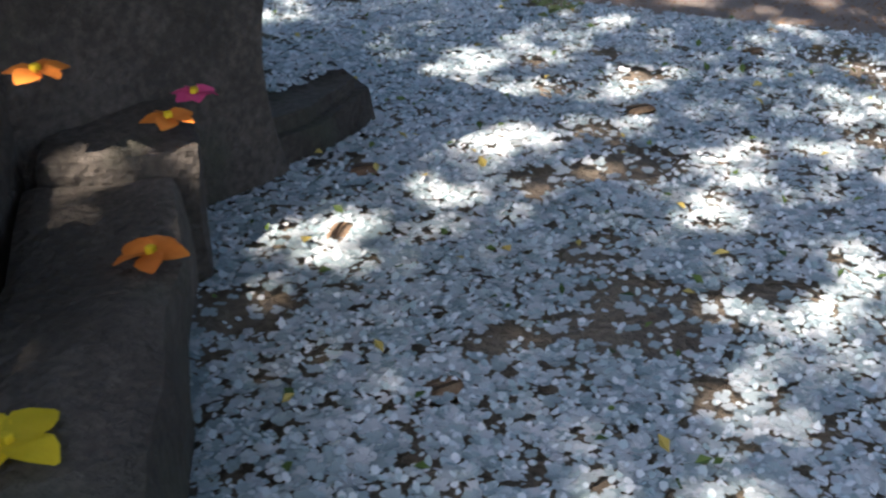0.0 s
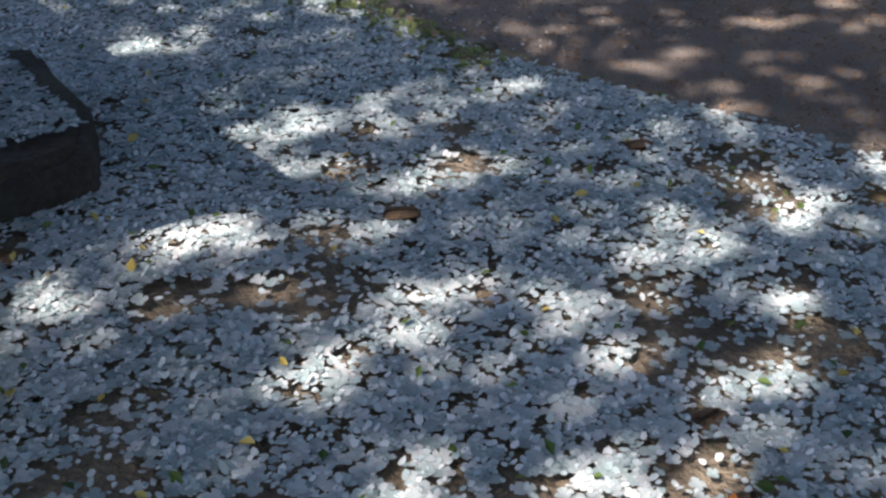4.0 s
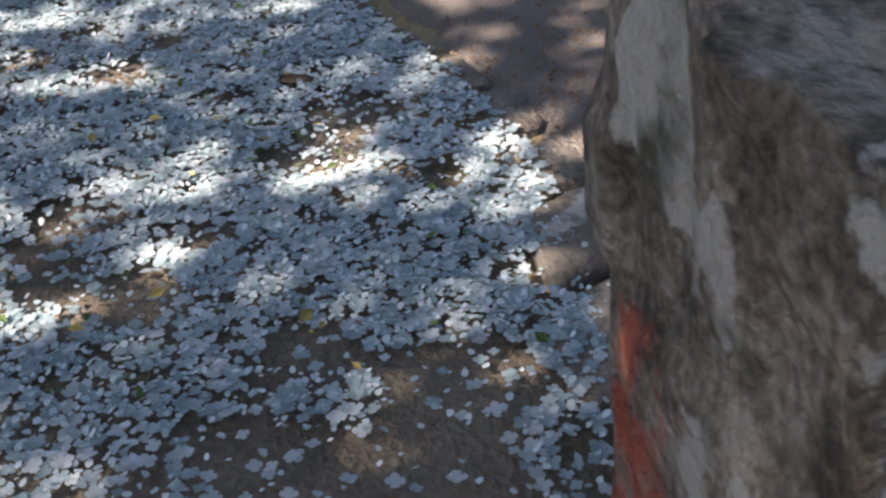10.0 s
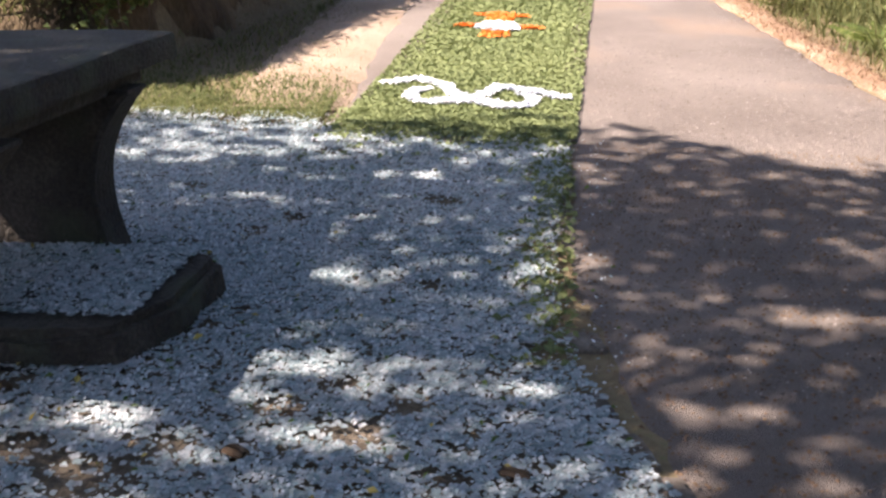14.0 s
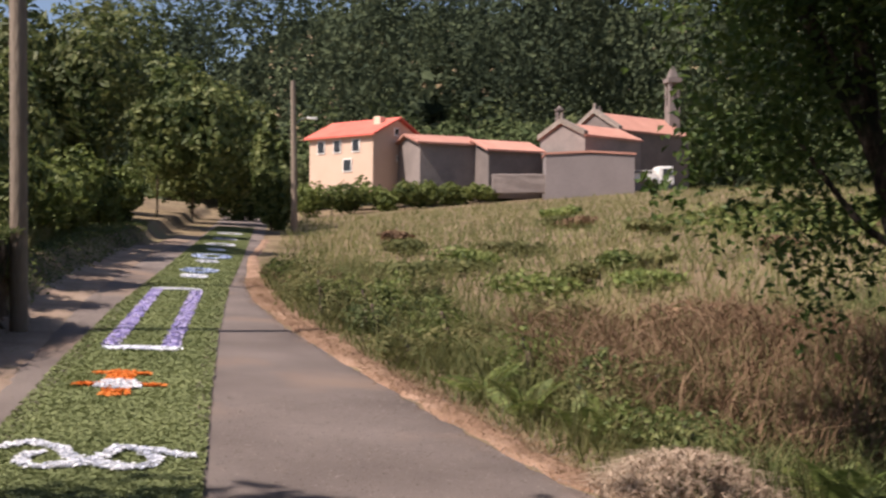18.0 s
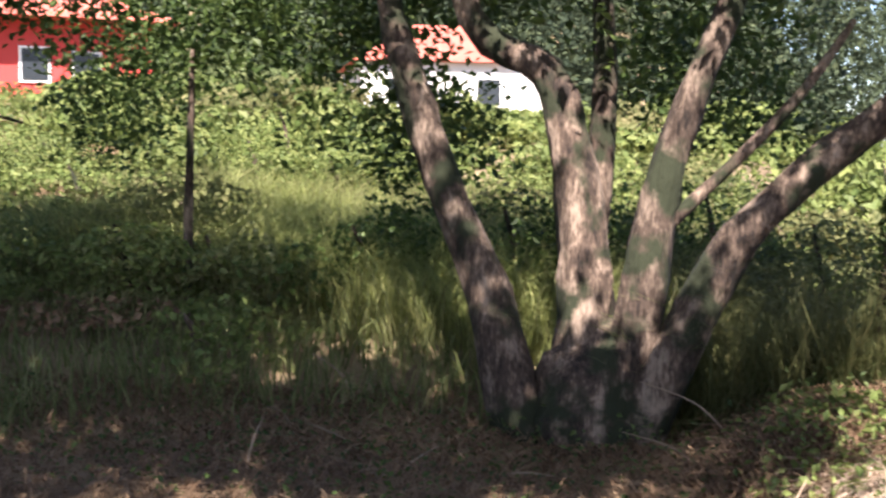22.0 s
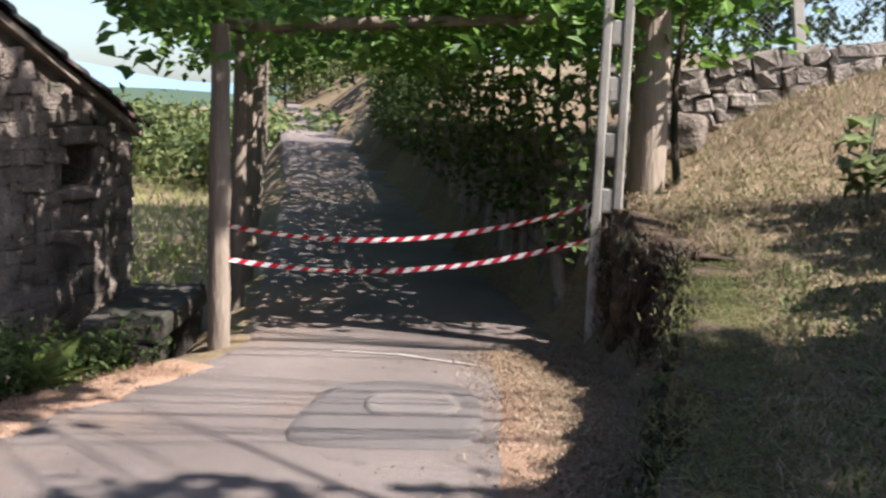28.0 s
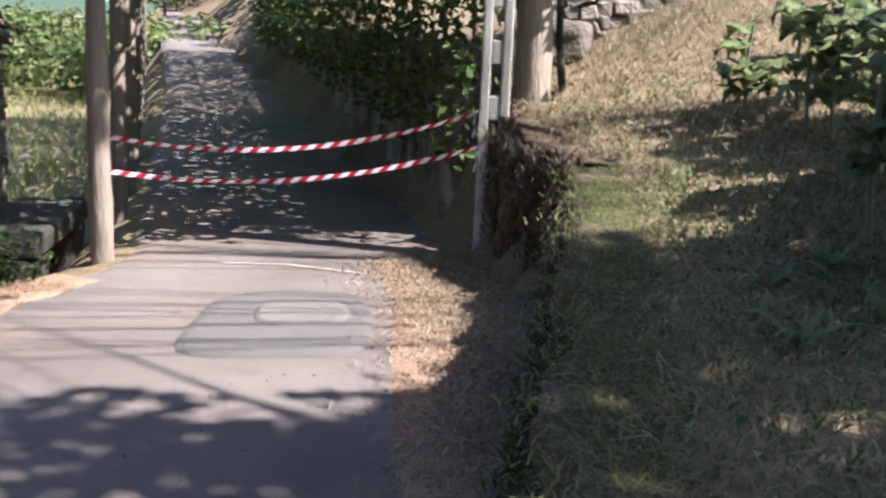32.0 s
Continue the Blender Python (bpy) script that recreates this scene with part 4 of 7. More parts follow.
# ---- trees ----
def tree(name, label, trunks, crowns, leaf_mat, leaf, count, bark=None, category="tree", group="", clump=26, puff=0.17, keep=None):
    """trunks: (points, radii) for each stem; crowns: (centre, radii) clouds of leaves."""
    base = trunks[0][0][0]
    t = thing(name, label, category, group, at=base)
    b = Vector(base)
    for k, (pts, radii) in enumerate(trunks):
        part("trunk" if k == 0 or radii[0] > 0.09 else "branch", tube_mesh("trunk", [Vector(p) - b for p in pts], radii, bark or M["bark"], 9, 0.3, k), None, t)
    total = sum(r[0] * r[1] * r[2] for _, r in crowns) or 1
    cents = []
    for c, r in crowns:
        n = int(count * r[0] * r[1] * r[2] / total)
        cl = max(3, n // clump)
        d = RNG.normal(0, 1, (cl, 3))
        d /= np.linalg.norm(d, axis=1, keepdims=True)
        hub = np.array(c) + d * np.array(r) * (RNG.uniform(0.15, 1, (cl, 1)) ** 0.5)
        q = hub[RNG.integers(0, cl, n)] + RNG.normal(0, puff, (n, 3)) * np.array(r) ** 0.7
        q = q[keep(q)] if keep else q
        cents.append(q - np.array(base))
    if cents:
        part("crown", leaves("crown", np.concatenate(cents), leaf, leaf_mat, 0, 0.4), None, t)
    return t


# three slim trunks by the field
tree("tree", "slim dark tree leaning over the field edge", [([(5.25, 6.68, -0.35), (5.05, 6.77, 0.89), (4.88, 6.85, 1.73), (4.71, 6.92, 2.36), (4.33, 7.1, 3.2), (4.1, 7.2, 4.6)], [0.13, 0.11, 0.10, 0.09, 0.06, 0.03]),
     ([(4.75, 6.9, 2.2), (4.66, 6.95, 3.0), (4.6, 6.97, 3.8), (4.7, 7, 5)], [0.07, 0.06, 0.05, 0.02]),
     ([(4.95, 6.82, 1.5), (4.6, 6.9, 1.75), (4.2, 7.0, 2.3)], [0.035, 0.028, 0.012])],
     [((4.6, 7.2, 4.2), (1.5, 1.5, 1.3)), ((4.35, 7.4, 2.75), (0.5, 0.7, 0.6)), ((4.75, 8.0, 2.1), (0.45, 0.7, 0.7)), ((5.0, 6.8, 6.0), (1.2, 1.2, 0.6)), ((4.3, 6.8, 3.1), (0.7, 0.8, 0.6)), ((5.0, 6.2, 2.4), (0.5, 0.6, 0.7)), ((4.9, 6.5, 3.4), (0.8, 0.9, 0.6)), ((3.9, 7.3, 2.0), (0.5, 0.6, 0.5)), ((4.35, 6.9, 1.5), (0.5, 0.5, 0.5)), ((3.7, 6.9, 2.6), (0.6, 0.6, 0.6))], M["leaf"], 0.08, 16500, group="roadside trees")
tree("tree", "slender straight dark tree trunk", [([(5.9, 7.12, -0.3), (5.84, 7.13, 1.3), (5.77, 7.16, 2.2), (5.83, 7.13, 3.4), (5.85, 7.1, 5.5)], [0.10, 0.085, 0.08, 0.065, 0.03])],
     [((5.8, 7.2, 4.4), (1.3, 1.3, 1.3)), ((5.5, 7.9, 2.7), (0.7, 0.7, 0.6))], M["leaf"], 0.085, 5000, group="roadside trees")
tree("tree", "slender tree with one low crooked branch", [([(6.2, 6.96, -0.3), (6.22, 6.93, 1.5), (6.27, 6.9, 2.7), (6.3, 6.88, 3.8), (6.3, 6.9, 5.5)], [0.10, 0.09, 0.08, 0.06, 0.03]),
     ([(6.27, 6.9, 1.85), (6.55, 6.75, 1.98), (6.85, 6.6, 1.95), (7.42, 6.3, 1.8)], [0.035, 0.03, 0.022, 0.012]), ([(6.28, 6.9, 2.4), (6.5, 6.8, 2.65), (6.9, 6.7, 3.0)], [0.05, 0.035, 0.015])],
     [((6.5, 6.8, 4.4), (1.4, 1.4, 1.3)), ((7.2, 6.2, 2.9), (0.8, 0.8, 0.55))], M["leaf"], 0.085, 6000, group="roadside trees")
# the many-stemmed willow
tree("tree", "old many-stemmed tree with sunlit bark", [
    ([(7.25, 2.0, -0.45), (7.27, 2.3, 0.6), (7.31, 2.64, 1.38), (7.33, 2.88, 2.02), (7.38, 3.1, 2.8), (7.4, 3.3, 4.6)], [0.22, 0.16, 0.14, 0.12, 0.09, 0.04]),
    ([(7.38, 1.72, -0.45), (7.48, 1.66, 0.7), (7.55, 1.8, 1.66), (7.57, 1.98, 2.1), (7.53, 2.5, 2.5), (7.5, 3.0, 4.0)], [0.24, 0.20, 0.15, 0.12, 0.1, 0.04]),
    ([(7.33, 1.45, -0.45), (7.44, 1.26, 0.72), (7.53, 1.13, 1.47), (7.62, 0.92, 2.1), (7.7, 0.6, 3.0), (7.7, 0.4, 4.4)], [0.2, 0.16, 0.12, 0.10, 0.07, 0.03]),
    ([(7.3, 1.3, -0.4), (7.41, 0.77, 0.81), (7.55, 0.26, 1.41), (7.69, -0.4, 1.94), (7.8, -0.85, 2.35), (7.9, -1.5, 3.4)], [0.17, 0.14, 0.12, 0.11, 0.09, 0.04]),
    ([(7.5, 1.2, 1.0), (7.6, 0.7, 1.5), (7.7, 0.3, 1.95), (7.8, 0.0, 2.4)], [0.05, 0.04, 0.035, 0.02]),
    ([(7.4, 1.62, -0.6), (7.42, 1.6, -0.1), (7.48, 1.52, 0.2), (7.54, 1.48, 0.42)], [0.5, 0.42, 0.31, 0.12]),
    ([(8.05, 1.9, -0.4), (8.1, 1.75, 1.0), (8.2, 1.7, 2.2), (8.25, 1.8, 4.2)], [0.13, 0.11, 0.09, 0.04])],
    # last three crowns: out-of-view leaf clumps over the road, added to shade the bank
    [((7.6, 2.4, 4.2), (1.6, 1.8, 1.2)), ((7.7, 0.0, 4.0), (1.4, 1.7, 1.1)), ((8.2, 3.6, 2.2), (0.7, 0.9, 0.8)), ((8.3, 1.2, 2.5), (0.6, 0.8, 0.7)), ((4.7, -1.5, 6.4), (1.2, 1.2, 0.9)), ((3.1, -0.4, 4.0), (0.9, 0.55, 0.4)), ((3.9, 0.4, 4.0), (0.8, 0.6, 0.4))], M["leaf"], 0.1, 17500, group="roadside trees")
tree("tree", "straight ivy-clad trunk beside the mill", [([(7.9, -0.35, -0.7), (7.99, -0.37, 0.9), (8.11, -0.5, 1.9), (8.19, -0.64, 2.6), (8.2, -0.8, 5)], [0.17, 0.16, 0.15, 0.14, 0.07])],
     # middle three crowns: unseen leaf clumps, added to shade the growth beside the mill
     [((8.1, -0.6, 4.6), (1.6, 1.8, 1.1)), ((7.0, -1.4, 4.9), (1.2, 1.1, 0.7)), ((6.0, -0.7, 4.7), (0.9, 0.9, 0.5)), ((6.2, -2.3, 5.3), (1.1, 0.9, 0.6)), ((8.0, -0.4, 1.2), (0.2, 0.2, 1.0))], M["leaf"], 0.095, 18000, group="roadside trees")

tree("tree", "bushy young tree under the taller trunks", [([(7.9, 5.1, -0.2), (7.95, 5.1, 1.0), (7.9, 5.0, 2.4)], [0.05, 0.04, 0.02])],
     [((7.8, 5.0, 2.7), (0.7, 0.7, 0.5)), ((8.6, 4.2, 2.9), (0.9, 0.9, 0.6)), ((9.2, 3.4, 1.6), (0.6, 0.7, 0.6)), ((7.0, 6.0, 3.0), (1.0, 0.9, 0.5)), ((8.8, 5.6, 2.6), (0.9, 0.9, 0.7)), ((8.4, 2.6, 3.1), (0.9, 1.0, 0.6)), ((9.6, 1.0, 2.2), (0.7, 0.9, 0.8)), ((6.6, 8.2, 2.9), (1.0, 1.0, 0.6)), ((9.4, 6.8, 2.2), (0.8, 0.8, 0.8))], M["leaf"], 0.085, 12000, group="roadside trees")


# shade trees beside the yard
def shade_tree(base, crowns, count, seed, r=0.24):
    x, y = base
    z = float(land(x, y))
    top = crowns[0][0]
    limbs = [([(x, y, z - 0.2), (x + 0.1, y, z + 2.2), (x * 0.6 + top[0] * 0.4, y * 0.6 + top[1] * 0.4, top[2] - 2.4), top], [r, r * 0.8, r * 0.1, 0.012])]
    rnd = random.Random(seed)
    for c, rad in crowns:
        for k in range(5):
            a = k * 1.26 + rnd.random()
            limbs.append(([(x + 0.1, y, z + 2.4 + 0.3 * k), ((x + c[0]) / 2 + math.cos(a) * 0.5, (y + c[1]) / 2 + math.sin(a) * 0.5, c[2] - 1.6 + 0.3 * math.sin(a * 2)), (c[0] + math.cos(a) * rad[0] * 0.8, c[1] + math.sin(a) * rad[1] * 0.8, c[2])], [0.014, 0.01, 0.005]))
    tree("tree", "tall leafy roadside tree casting dappled shade", limbs, crowns, M["leaf"], 0.2, count, group="shade trees", clump=90, puff=0.23, keep=beyond_yard)


SHADE_X, SHADE_Y = -SUN_TO.x / SUN_TO.z, -SUN_TO.y / SUN_TO.z
# openings in the crowns over the yard, by where their light falls: x, y, half width, half depth
GAPS = [(-0.38, 3.2, 0.5, 0.13), (0.0, 2.37, 0.14, 0.08), (-0.35, 2.15, 0.40, 0.12), (-0.6, 1.75, 0.15, 0.07), (0.38, 2.04, 0.12, 0.16),
        (0.53, 3.09, 0.24, 0.07), (0.8, 2.12, 0.34, 0.18), (0.8, 1.58, 0.24, 0.16), (0.34, 3.52, 0.09, 0.14), (-1.5, 2.74, 0.44, 0.16)]
GAPS += [(-1.03, 2.24, 0.24, 0.10), (-0.75, 2.97, 0.13, 0.07), (-0.69, 4.06, 0.14, 0.09), (-1.02, 1.66, 0.17, 0.09), (0.05, 2.65, 0.2, 0.06), (-0.55, 2.75, 0.2, 0.06), (-1.72, 2.73, 0.14, 0.10),
         (-1.5, 1.8, 0.32, 0.13), (-1.75, 5.6, 0.34, 0.22), (-1.0, 5.95, 0.3, 0.16), (-1.05, 5.0, 0.2, 0.12), (-0.15, 5.75, 0.2, 0.14), (0.1, 4.45, 0.2, 0.3)]
GAPS = np.array(GAPS + [(1.05, 3.9, 0.3, 0.09), (0.66, 2.8, 0.2, 0.08), (1.6, 4.7, 0.5, 0.1), (1.9, 3.2, 0.4, 0.1), (-2.02, 2.97, 0.13, 0.08), (1.35, 3.2, 0.3, 0.07), (1.7, 2.93, 0.34, 0.06), (0.92, 3.2, 0.16, 0.05), (0.86, 2.69, 0.16, 0.05), (1.95, 2.62, 0.2, 0.06), (1.12, 1.8, 0.2, 0.09), (0.97, 2.05, 0.26, 0.15), (-0.55, 5.4, 0.16, 0.1)])


def falls(q):
    """Where the shade of the points q falls on the yard."""
    return q[:, 0] + SHADE_X * q[:, 2], q[:, 1] + SHADE_Y * q[:, 2]


def beyond_yard(q):
    x, y = falls(q)
    return ~((x > -4.4) & (x < 3.2) & (y > -0.2) & (y < np.interp(x, [-4, -1, 0.1, 0.6, 1.1, 1.9, 3.2], [6.1, 6.0, 6.5, 6.3, 5.9, 5.4, 5.0]) + 0.3))


def over_yard(q):
    """The crowns over the yard: leaves stand thick but for the openings."""
    x, y = falls(q)
    wob = 0.3 * np.sin(x * 11 + y * 5) * np.sin(y * 13)
    d = np.min(((x[:, None] - GAPS[:, 0]) / GAPS[:, 2]) ** 2 + ((y[:, None] - GAPS[:, 1]) / GAPS[:, 3]) ** 2, 1) + wob
    return ~beyond_yard(q) & (RNG.uniform(0, 1, len(q)) < 0.27 + 0.47 * step(d, 0.35, 2.6))


def yard_tree(base, targets, count, r=0.2):
    """A tall tree whose crown shades the stretches of the yard given as (x, y, half width, half depth, height)."""
    x, y = base
    z = float(land(x, y))
    crowns = [((gx - SHADE_X * h, gy - SHADE_Y * h, h), (w, d, 0.7)) for gx, gy, w, d, h in targets]
    limbs = [([(x, y, z - 0.2), (x + 0.08, y, z + 2.0), (x - 0.05, y + 0.1, z + 3.8)], [r, r * 0.85, r * 0.6])]
    for k, (c, rad) in enumerate(crowns):
        limbs.append(([(x - 0.03, y + 0.05, z + 3.2), ((x + c[0]) / 2, (y + c[1]) / 2, c[2] - 1.6), c], [r * 0.5, 0.05, 0.02]))
        for i in range(5):
            a = i * 1.26 + k
            limbs.append(([((x + c[0]) / 2, (y + c[1]) / 2, c[2] - 1.6), (c[0] + math.cos(a) * rad[0] * 0.4, c[1] + math.sin(a) * rad[1] * 0.4, c[2] - 0.4), (c[0] + math.cos(a) * rad[0] * 0.85, c[1] + math.sin(a) * rad[1] * 0.85, c[2])], [0.03, 0.02, 0.008]))
    tree("tree", "tall leafy roadside tree casting dappled shade", limbs, crowns, M["leaf"], 0.135, count, group="shade trees", clump=30, puff=0.42, keep=over_yard)


yard_tree((-6.6, 0.6), [(-3.2, 1.2, 1.6, 1.7, 6.2), (-3.0, 4.2, 1.6, 1.7, 6.6), (-1.2, 2.7, 1.5, 1.8, 6.9), (-2.5, 2.2, 0.9, 0.9, 6.3)], 17500, 0.24)
yard_tree((-6.9, 4.3), [(-1.2, 5.2, 1.8, 1.2, 6.3), (0.8, 5.2, 1.7, 1.1, 6.8)], 9000, 0.2)
yard_tree((-4.7, -2.0), [(-0.9, 0.6, 1.8, 1.1, 6.4), (1.4, 1.0, 1.7, 1.3, 6.6), (0.9, 3.2, 1.6, 1.5, 7.1), (2.6, 3.3, 1.1, 1.5, 6.7)], 19500, 0.22)
shade_tree((-2.7, -1.7), [((-2.2, -0.6, 7.0), (2.2, 1.8, 0.8)), ((1.0, 2.4, 7.6), (2.5, 2.6, 0.7)), ((-2.0, 2.8, 7.3), (1.9, 1.9, 0.7))], 5200, 2, 0.3)
shade_tree((-3.3, -2.2), [((2.0, 1.3, 5.9), (1.3, 2.0, 0.6)), ((1.9, 4.2, 6.0), (1.2, 0.8, 0.5)), ((0.9, 4.9, 6.0), (0.7, 0.6, 0.4)), ((3.0, 4.1, 6.0), (1.4, 1.4, 0.6)), ((2.3, -0.8, 6.6), (1.0, 0.8, 0.5)), ((2.1, 5.1, 6.2), (1.2, 1.0, 0.5)), ((1.7, 6.0, 6.0), (1.3, 0.9, 0.5)), ((3.6, 5.0, 5.6), (1.3, 1.1, 0.5))], 13500, 5, 0.2)
shade_tree((-6.2, -5.2), [((-5.0, -4.6, 6.5), (2.0, 2.0, 0.8)), ((-4.4, -3.9, 6.8), (1.9, 1.5, 0.7)), ((-4.7, -6.0, 6.6), (1.3, 0.9, 0.5)), ((-3.9, -5.2, 7.2), (0.9, 0.9, 0.6)), ((-3.7, -7.6, 7.2), (1.0, 1.0, 0.6))], 9800, 3)
shade_tree((-4.6, -2.6), [((-3.5, -3.6, 7.0), (1.3, 1.2, 0.5)), ((-2.0, -4.5, 7.2), (1.0, 0.9, 0.4)), ((0.0, -4.9, 7.2), (0.6, 0.5, 0.3))], 1000, 7, 0.14)
shade_tree((-1.2, -8.4), [((0.2, -6.1, 10.6), (1.5, 1.3, 0.7)), ((2.3, -6.2, 7.9), (1.2, 1.4, 0.6))], 1100, 4)
shade_tree((-3.0, -8.0), [((0.7, -3.7, 8.2), (1.1, 1.0, 0.5)), ((1.7, -4.5, 6.1), (0.9, 1.0, 0.5))], 2200, 9, 0.2)


# ---- far buildings ----
def gable_house(name, label, at, turn, lx, ly, eave, ridge, wall_mat, roof_mat, windows=(), chimney=None, over=0.3, category="house", hip=False, coping=False):
    t = thing(name, label, category, at=at, turn=turn)
    part("wall", prism([(0, -1.5), (lx, -1.5), (lx, eave), (lx / 2, ridge - 0.1), (0, eave)], 0, ly) if not hip else box_bm(lx, ly, eave + 1.5, (lx / 2, ly / 2, -1.5)), wall_mat, t)
    if hip:
        bm = bmesh.new()
        o = over
        c = [bm.verts.new(v) for v in ((-o, -o, eave - 0.05), (lx + o, -o, eave - 0.05), (lx + o, ly + o, eave - 0.05), (-o, ly + o, eave - 0.05))]
        r = [bm.verts.new(v) for v in ((lx * 0.35, ly / 2, ridge), (lx * 0.65, ly / 2, ridge))]
        for f in ((c[0], c[1], r[1], r[0]), (c[1], c[2], r[1]), (c[2], c[3], r[0], r[1]), (c[3], c[0], r[0]), (c[3], c[2], c[1], c[0])):
            bm.faces.new(f)
        bmesh.ops.recalc_face_normals(bm, faces=bm.faces)
        part("roof", bm, roof_mat, t)
    else:
        s = (ridge - eave) / (lx / 2)
        for x0, x1 in ((-over, lx / 2), (lx + over, lx / 2)):
            z0 = eave - s * over
            part("roof", prism([(x0, z0), (x1, ridge), (x1, ridge + 0.14), (x0, z0 + 0.14)], -over, ly + over), roof_mat, t)
    if coping:
        for x0 in (-0.1, lx + 0.1):
            part("coping", prism([(x0, eave - 0.02), (lx / 2, ridge + 0.05), (lx / 2, ridge + 0.42), (x0, eave + 0.33)], -0.2, 0.22), M["pale_stone"], t, "pale stone gable coping")
        part("finial", box_bm(0.3, 0.3, 0.5, (lx / 2, 0, ridge + 0.3), 0, 0.04, 0, 0, 0, 0.5), M["pale_stone"], t)
    for face, u, z, w, h in windows:
        m = {"front": pose(u, 0, z), "left": pose(0, u, z, 0, 0, -90), "right": pose(lx, u, z, 0, 0, 90)}[face]
        win = part("window", box_bm(w + 0.16, 0.08, h + 0.16, (0, -0.02, -0.08)), M["white"], t, "white window frame")
        win.matrix_basis = m
        pane = part("pane", box_bm(w, 0.04, h, (0, -0.06, 0)), M["glass"], win, "dark window pane")
    if chimney:
        part("chimney", box_bm(0.6, 0.6, 1.2, chimney, 0, 0.04), wall_mat, t)
    return t


# lx runs along the gable that faces the camera

gable_house("house", "cream two-storey farmhouse with a red tile roof", (12.76, 78.1, 7.4), 40, 5.6, 6.2, 2.65, 3.95, M["cream"], M["red_tile"],
            (("left", 1.6, 1.5, 0.6, 0.8), ("left", 3.4, 1.5, 0.6, 0.8), ("left", 5.0, 1.5, 0.6, 0.8), ("left", 2.4, 0.1, 0.7, 0.8), ("front", 2.6, 2.75, 0.35, 0.45), ("front", 2.9, 0.9, 0.4, 0.3)), (1.9, 1.0, 2.9))
gable_house("barn", "long stone barn with a low pinkish tile roof", (20.1, 76.4, 7.5), 100, 5.0, 4.5, 1.75, 2.45, M["grey_stone"], M["old_tile"], category="barn")
gable_house("barn", "lower dark barn wing with a tile roof", (24.3, 75.3, 6.9), 104, 4.0, 4.2, 1.85, 2.6, M["grey_stone"], M["old_tile"], category="barn")
gable_house("chapel", "low stone chapel with a mossy gable", (24.7, 76.6, 6.9), -62, 4.3, 6.0, 2.85, 3.8, M["grey_stone"], M["old_tile"], category="chapel", over=0.15, coping=True)
gable_house("church", "granite village church with a stone gable", (29.5, 83.6, 7.6), -65, 5.2, 8.0, 3.3, 4.8, M["grey_stone"], M["old_tile"], (("front", 2.6, 2.9, 0.35, 0.6),), category="church", over=0.12, coping=True)
gable_house("annex", "plain grey annex wall below the church", (23.2, 70.7, 5.6), -14, 5.9, 3.0, 2.55, 2.7, M["annex"], M["old_tile"], category="annex", over=0.08)
t = thing("yard_wall", "low pale stone wall beside the barns", "wall", at=(19.9, 72.2, 5.9), turn=-14)
part("wall", box_bm(3.6, 0.4, 1.3, (1.8, 0, -0.3), 0, 0.06, 0.06, 3, 2), M["grey_stone"], t)
t = thing("stone_cross", "small stone cross on the church gable", "cross", at=(31.0, 81.3, 12.3))
part("shaft", box_bm(0.12, 0.12, 0.7, (0, 0, 0)), M["grey_stone"], t)
part("arm", box_bm(0.4, 0.1, 0.1, (0, 0, 0.42)), M["grey_stone"], t)


def belfry(at, w, h, label):
    t = thing("bell_tower", label, "tower", at=at)
    part("base", box_bm(w, w, h * 0.5, (0, 0, 0), 0, 0.05), M["grey_stone"], t)
    for x in (-1, 1):
        for y in (-1, 1):
            part("column", box_bm(w * 0.28, w * 0.28, h * 0.3, (x * w * 0.33, y * w * 0.33, h * 0.5)), M["grey_stone"], t)
    part("cornice", box_bm(w * 1.2, w * 1.2, h * 0.06, (0, 0, h * 0.8)), M["grey_stone"], t)
    part("cap", box_bm(w * 0.9, w * 0.9, h * 0.16, (0, 0, h * 0.86), 0, 0.1, 0, 0, 0, 0.3), M["grey_stone"], t)


belfry((38.3, 84, 10.5), 0.95, 6.2, "slender granite bell tower with an open belfry")
belfry((26.0, 76.2, 10.5), 0.45, 1.7, "small open stone bell gable")


def truck():
    t = thing("truck", "small white flatbed truck parked by the church", "truck", at=(28.6, 71.5, 5.85), turn=-6)
    part("bed", box_bm(2.4, 1.6, 0.12, (1.3, 0, 0.65)), M["grey_stone"], t)
    for y in (-0.8, 0.8):
        part("side_board", box_bm(2.4, 0.05, 0.4, (1.3, y, 0.77)), M["white"], t)
    part("rack", box_bm(2.2, 1.5, 0.05, (1.3, 0, 1.35)), M["white"], t)
    for x in (0.25, 2.35):
        for y in (-0.7, 0.7):
            part("upright", box_bm(0.06, 0.06, 0.6, (x, y, 0.77)), M["white"], t)
    part("cab", box_bm(1.2, 1.6, 1.3, (3.2, 0, 0.4), 0, 0.15, 0, 0, 0, 0.88), M["white"], t)
    part("windscreen", box_bm(0.05, 1.3, 0.5, (3.8, 0, 1.05)), M["glass"], t)
    part("side_window", box_bm(0.6, 0.03, 0.42, (3.25, -0.79, 1.08)), M["glass"], t)
    for x in (0.6, 3.2):
        for y in (-0.75, 0.75):
            bm = bmesh.new()
            bmesh.ops.create_cone(bm, cap_ends=True, segments=16, radius1=0.33, radius2=0.33, depth=0.2, matrix=pose(x, y, 0.33, 90, 0, 0))
            part("wheel", bm, M["glass"], t)


